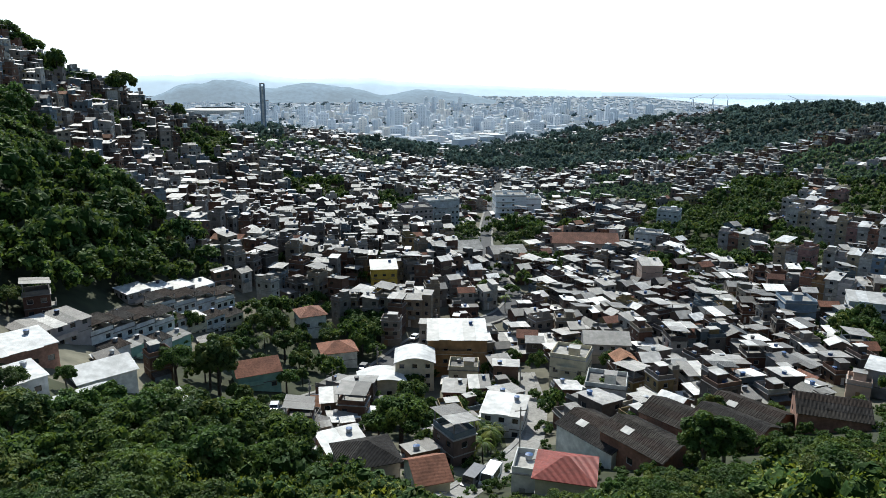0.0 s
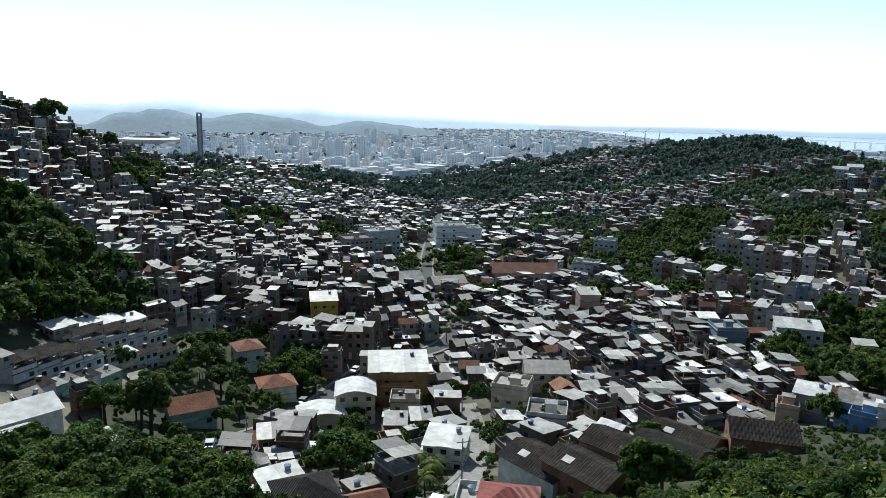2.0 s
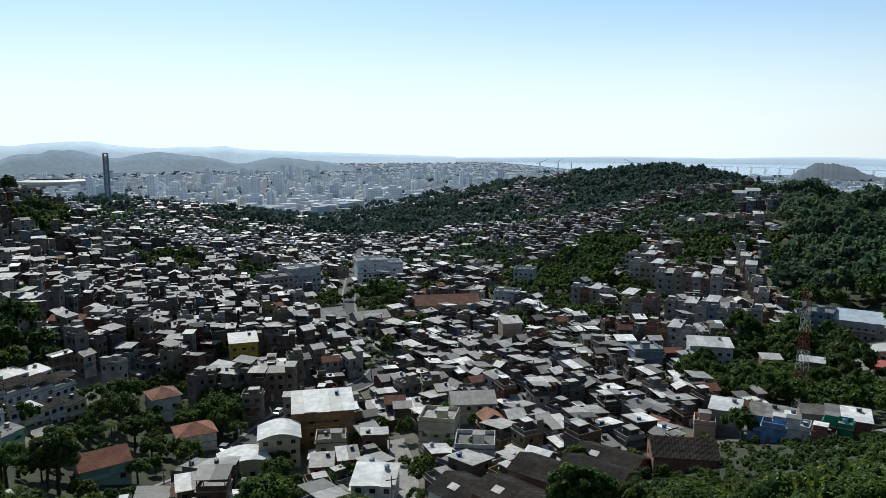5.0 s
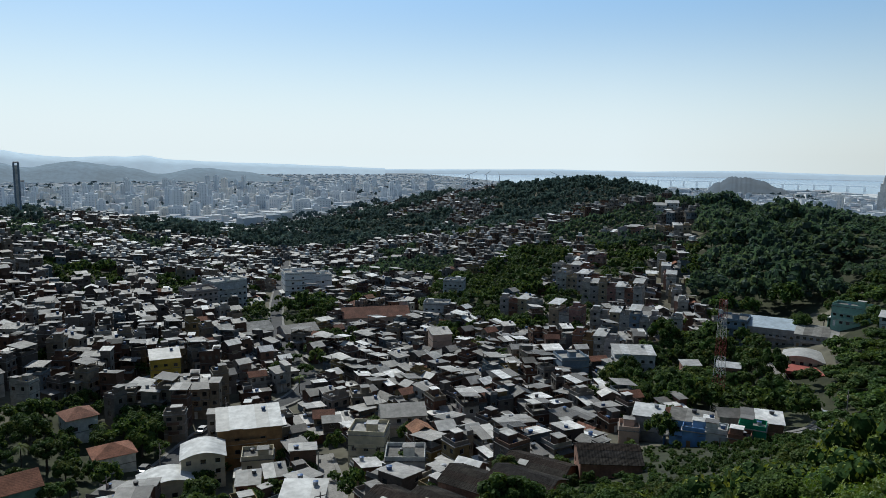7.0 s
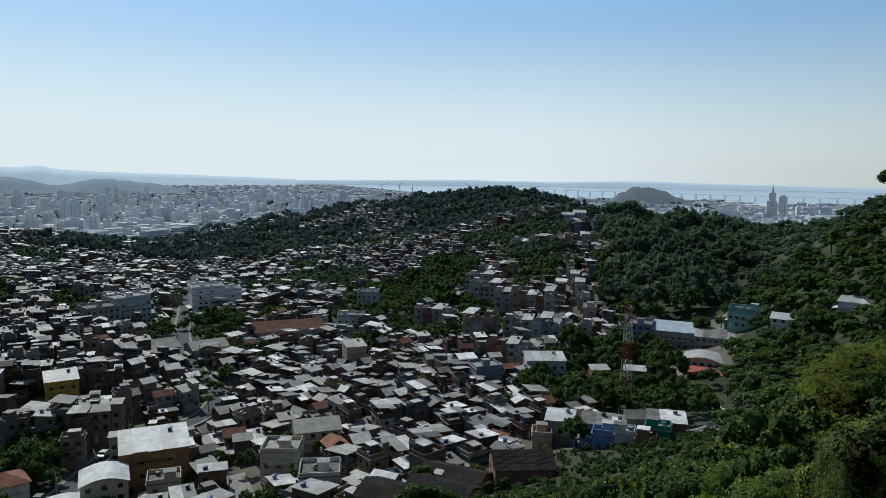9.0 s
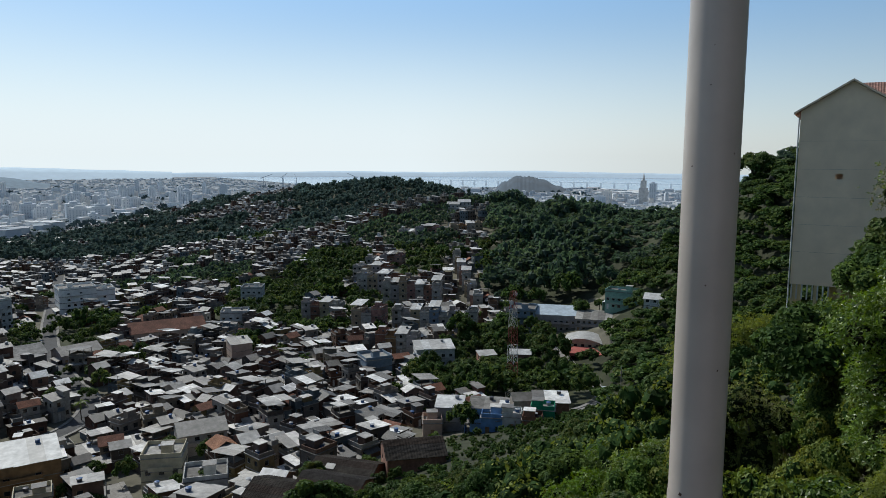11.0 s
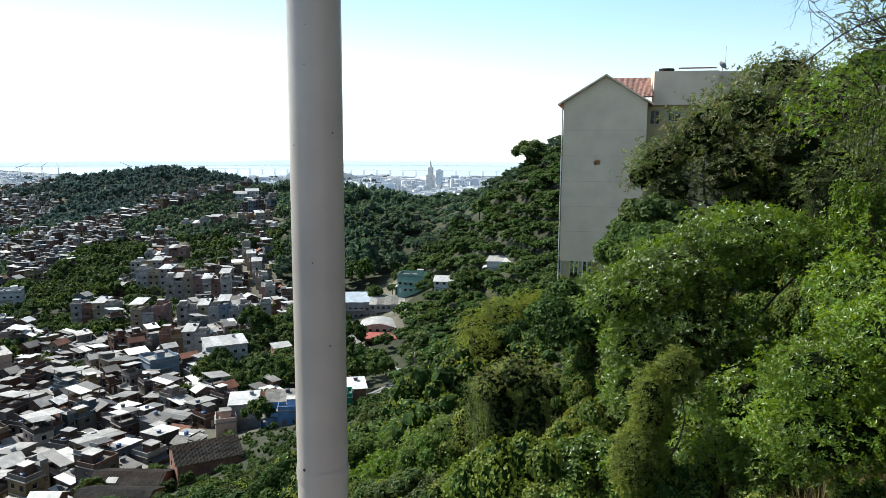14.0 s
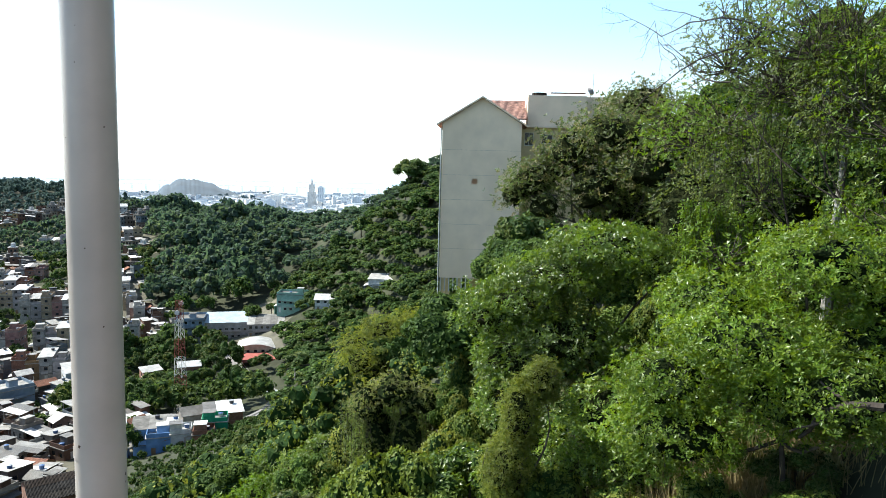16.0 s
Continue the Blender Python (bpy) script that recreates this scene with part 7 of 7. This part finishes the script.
near_tree("draped_tree", "small tree smothered by creepers over a dark hollow", on_ground(27.2, 18.6),
          [(26.1, 18.6, 124.2, 0.9, 0.9), (26.6, 17.6, 125.0, 1.0, 0.7), (27.2, 16.7, 124.6, 0.9, 0.7), (26.4, 18.2, 122.6, 0.8, 1.3), (26.9, 17.0, 122.8, 0.8, 1.3), (26.6, 17.6, 121.0, 1.0, 1.4)], 900, 0.18, 6, 0.1, M_oliveleaf, 31, trunk=0.1, core=0.85, twigs=40)
near_tree("feathery_thicket_tree", "sunlit yellow-green feathery tree on the slope", on_ground(57.6, 40.5),
          [(57.6, 40.5, 118.6, 2.6, 1.5), (55.4, 42.4, 117.2, 2.2, 1.5), (59.6, 38.8, 119.0, 2.2, 1.3), (53.4, 40.6, 116.4, 2.2, 1.6)], 800, 0.5, 6, 0.28, M_yellowleaf, 32, trunk=0.12, slim=0.3)
near_tree("feathery_thicket_tree", "yellow-green feathery tree below the tall building", on_ground(63.2, 39.5),
          [(63.2, 39.5, 118.6, 2.4, 1.3), (61.0, 36.8, 118.8, 2.0, 1.2), (52.2, 30.6, 119.4, 1.7, 1.1)], 620, 0.5, 6, 0.28, M_yellowleaf, 33, trunk=0.12, slim=0.3)
for k, (label, leaf, blobs) in enumerate((
        ("rounded bright green shrubby tree on the slope", M_brightleaf, [(34.0, 31.4, 115.6, 1.8, 1.2), (32.6, 32.6, 114.8, 1.4, 1.0), (35.4, 30.2, 115.8, 1.3, 0.9)]),
        ("rounded dark green shrubby tree on the slope", M_glossleaf, [(31.4, 25.4, 118.6, 1.5, 1.1), (30.2, 26.6, 117.6, 1.3, 1.0), (32.6, 24.2, 118.8, 1.1, 0.8)]),
        ("rounded light green shrubby tree on the slope", M_brightleaf, [(30.2, 29.6, 115.4, 1.4, 1.0), (29.0, 30.8, 114.6, 1.2, 0.9)]))):
    near_tree("rounded_shrub_tree", label, on_ground(*blobs[0][:2]), blobs, 500, 0.26, 6, 0.15, leaf, 34 + k, trunk=0.09)

# a bare branch reaching out against the sky
bg = np.random.default_rng(9)


def twig(b, p, way, length, r, depth, gen):
    """A crooked branch that forks as it goes."""
    p, way = np.array(p, float), np.array(way, float)
    n = 6
    line = [p]
    for i in range(n):
        way = way + gen.normal(size=3) * 0.22
        way /= np.linalg.norm(way)
        line.append(line[-1] + way * length / n)
        if depth and i > 0 and gen.random() < 0.75:
            side = way + gen.normal(size=3) * 0.75
            twig(b, line[-1], side / np.linalg.norm(side), length * gen.uniform(0.3, 0.55), r * 0.5, depth - 1, gen)
    limb(b, line, r * (1 - 0.55 * np.arange(n + 1) / n), 6)


for k, (p, way, ln) in enumerate((((22.9, 3.2, 138.6), (-0.2, 1.0, 0.02), 3.6), ((23.0, 3.0, 139.2), (-0.25, 0.9, 0.25), 2.6), ((22.9, 3.4, 137.6), (-0.1, 1.0, 0.3), 2.4))):
    bb = Build()
    twig(bb, p, way, ln, 0.028, 3, bg)
    solid("bare_branch", bb, [M_bark], "bare twiggy branch reaching out of the tangled tree", "branch")
gt = Build()
limb(gt, [(23.7, 0.7, 128.5), (23.72, 0.62, 132.6), (23.74, 0.56, 134.4), (23.7, 0.42, 137.4)], [0.15, 0.13, 0.1, 0.06], 9)
solid("slim_trunk", gt, [M_greybark], "slim pale grey trunk standing behind the leaves", "tree")
lm_ = Build()
twig(lm_, (14.6, -0.9, 131.3), (0.55, 0.85, 0.1), 2.3, 0.075, 1, bg)
solid("leaning_limb", lm_, [M_darkbark], "thick dark limb with flaking bark leaning through the leaves", "branch")


def vines(name, label, spots, leaf, seed, per=16, size=0.05):
    """Hanging strands with small leaves along them."""
    gen = np.random.default_rng(seed)
    st, cs = Build(), []
    for x, y, z, drop, wide, n in spots:
        for k in range(n):
            a, w = gen.uniform(0, 2 * math.pi), wide * math.sqrt(gen.random())
            p = np.array((x + w * math.cos(a), y + w * math.sin(a), z + gen.uniform(-0.3, 0.3)))
            e = p + np.array((gen.normal() * 0.15, gen.normal() * 0.15, -drop * gen.uniform(0.5, 1.1)))
            bent(st, p, e, 0.008, 0.005, gen, 0.03, 4, 3)
            cs += [p + (e - p) * t for t in gen.uniform(0, 1, per)]
    st.m = [np.zeros(len(f), int) for f in st.f]
    leaves(st, np.array(cs), np.full(len(cs), 0.12), 5, size, gen, 1, 1.0, 2.0)
    return solid(name, st, [M_bark, leaf], label, "vines", kind="stuff")


vines("hanging_vines", "dry hanging vines and creepers on the trees", [(40.0, 12.2, 136.6, 4.2, 2.2, 60), (38.0, 10.8, 136.0, 3.2, 1.4, 60), (38.4, 12.6, 137.0, 4.6, 1.2, 50), (26.2, 19.0, 124.3, 4.6, 1.1, 70), (27.4, 17.4, 124.4, 4.4, 1.1, 60), (25.6, 3.6, 136.6, 3.2, 1.6, 60), (23.8, 0.8, 138.6, 4.0, 2.2, 70), (22.0, -1.4, 138.6, 4.4, 1.8, 50)], M_oliveleaf, 21)
vines("creeper_curtain", "pale green creeper curtain over a shaded wall of growth", [(24.8, 4.4, 133.9, 2.2, 0.7, 90), (25.2, 3.4, 133.6, 2.0, 0.7, 60)], M_brightleaf, 22, 16, 0.05)

# ---- bushes that cover the near slope ----
BUSH = []
for k, leaf in enumerate((M_leaf, M_glossleaf, M_oliveleaf, M_leaf)):
    gen = np.random.default_rng(60 + k)
    b, c = crown_build(60 + k, 1.7, 1.7, 0.25, 17, 320, 0.064 + 0.006 * (k == 3), 4, 8)
    st = Build()
    for i in range(6):
        bent(st, (0, 0, -0.4), c[i], 0.05, 0.015, gen, 0.1, 3, 4)
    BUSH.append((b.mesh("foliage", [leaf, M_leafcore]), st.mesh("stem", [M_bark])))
BUSH_LABEL = ["low glossy bush on the slope", "sunlit glossy green bush on the slope", "olive bush wound with creepers", "dense dark bush on the slope"]


def bush(x, y, kind, s, turn, tall=1.0):
    ob = thing("bush", BUSH_LABEL[kind], "bush", pose(x, y, float(ground_z(x, y)) - 0.15, 0, 0, turn) @ Matrix.Diagonal((s, s, s * tall, 1)), "bushes on the slope")
    part("stem", BUSH[kind][1], None, ob)
    part("foliage", BUSH[kind][0], None, ob)


br = random.Random(31)
for x, y in spots_on(3.3, 10.5, 42, 28, 94, 51, 1.0):
    if math.hypot(x - 1.9, y - 0.8) > 7 and math.hypot(x - 24.6, y - 16.8) > 3.4 and not (bearing(x, y) > 74 and math.hypot(x, y) < 24) and not (62 < bearing(x, y) < 71 and math.hypot(x, y) < 20):
        bush(x, y, br.choice((0, 0, 3, 1, 2, 3)), br.uniform(1.0, 1.6), br.uniform(0, 360), br.uniform(0.8, 1.5))
for x, y in spots_on(2.3, 13, 25, 73, 96, 53, 1.0):   # low growth in the shade under the trees
    if math.hypot(x - 1.9, y - 0.8) > 9:
        bush(x, y, br.choice((2, 3, 2)), br.uniform(0.45, 0.75), br.uniform(0, 360), br.uniform(0.8, 1.4))
UNDER = [crown_build(90 + k, 1.75, 1.7, 0.2, 11, 56, 0.095)[0].packed() for k in range(5)]
UNDER_LOW = [crown_build(190 + k, 1.75, 1.7, 0.2, 8, 30, 0.15, 3, 6)[0].packed() for k in range(5)]
low = [p for p in spots_on(4.1, 42, 185, -36, 80, 52, 0.95) if free(*p, 0) and (math.hypot(*p) < 112 or slope(*p))]
lw = wooded([a for a, _ in low], [c for _, c in low])
low = [p for p, k in zip(low, lw) if k or slope(*p)]
shrub = coarse([a for a, _ in low], [c for _, c in low], 14, 2.0)
for name, label, mats, seed, want in (("undergrowth", "dense green undergrowth on the steep slope", [M_leaf, M_leafcore], 17, 0), ("yellow_green_thicket", "sunlit yellow-green thicket on the steep slope", [M_yellowleaf, M_leafcore], 18, 1)):
    own = [p for p, k in zip(low, shrub) if (k >= 0.22 and bearing(*p) >= 44) == want]
    wood(name, label, [p for p in own if math.hypot(*p) < 80], UNDER, seed, mats, 1.0, 3.0, 0.2, tall=2.6)
    # lower green growth takes the shade-darkened leaf colour
    wood("lower_" + name, label.replace("on the", "at the foot of the"), [p for p in own if math.hypot(*p) >= 80], UNDER_LOW, seed + 5, mats if want else [M_leafmid, M_leafcore], 1.0, 3.0, 0.2, tall=2.6)


def grass(name, label, spots, seed):
    gen = np.random.default_rng(seed)
    b = Build()
    for x, y, wide, n in spots:
        p = np.column_stack([x + gen.normal(size=n) * wide, y + gen.normal(size=n) * wide])
        z = ground_z(p[:, 0], p[:, 1])
        base = np.column_stack([p, z])
        tip = base + np.column_stack([gen.normal(size=n) * 0.3, gen.normal(size=n) * 0.3, gen.uniform(0.6, 1.5, n)])
        side = np.column_stack([gen.normal(size=n), gen.normal(size=n), np.zeros(n)]) * 0.012
        b.add(np.stack([base - side, base + side, tip, tip], 1).reshape(-1, 3), np.arange(4 * n).reshape(-1, 4), 0, gen.random(n) * 0.6 + 0.01)
    return solid(name, b, [M_straw], label, "grass", kind="stuff")


grass("dry_grass", "dry straw-coloured grass between the bushes", [(25.5, 12, 1.0, 900), (19.3, 6.0, 0.9, 900), (14.6, 0.4, 0.6, 500), (18.5, 3.0, 0.9, 900), (20.5, 0.6, 1.2, 1200), (19.0, 1.6, 0.9, 900), (30, 20, 1.4, 900), (22, 8, 0.8, 700)], 5)
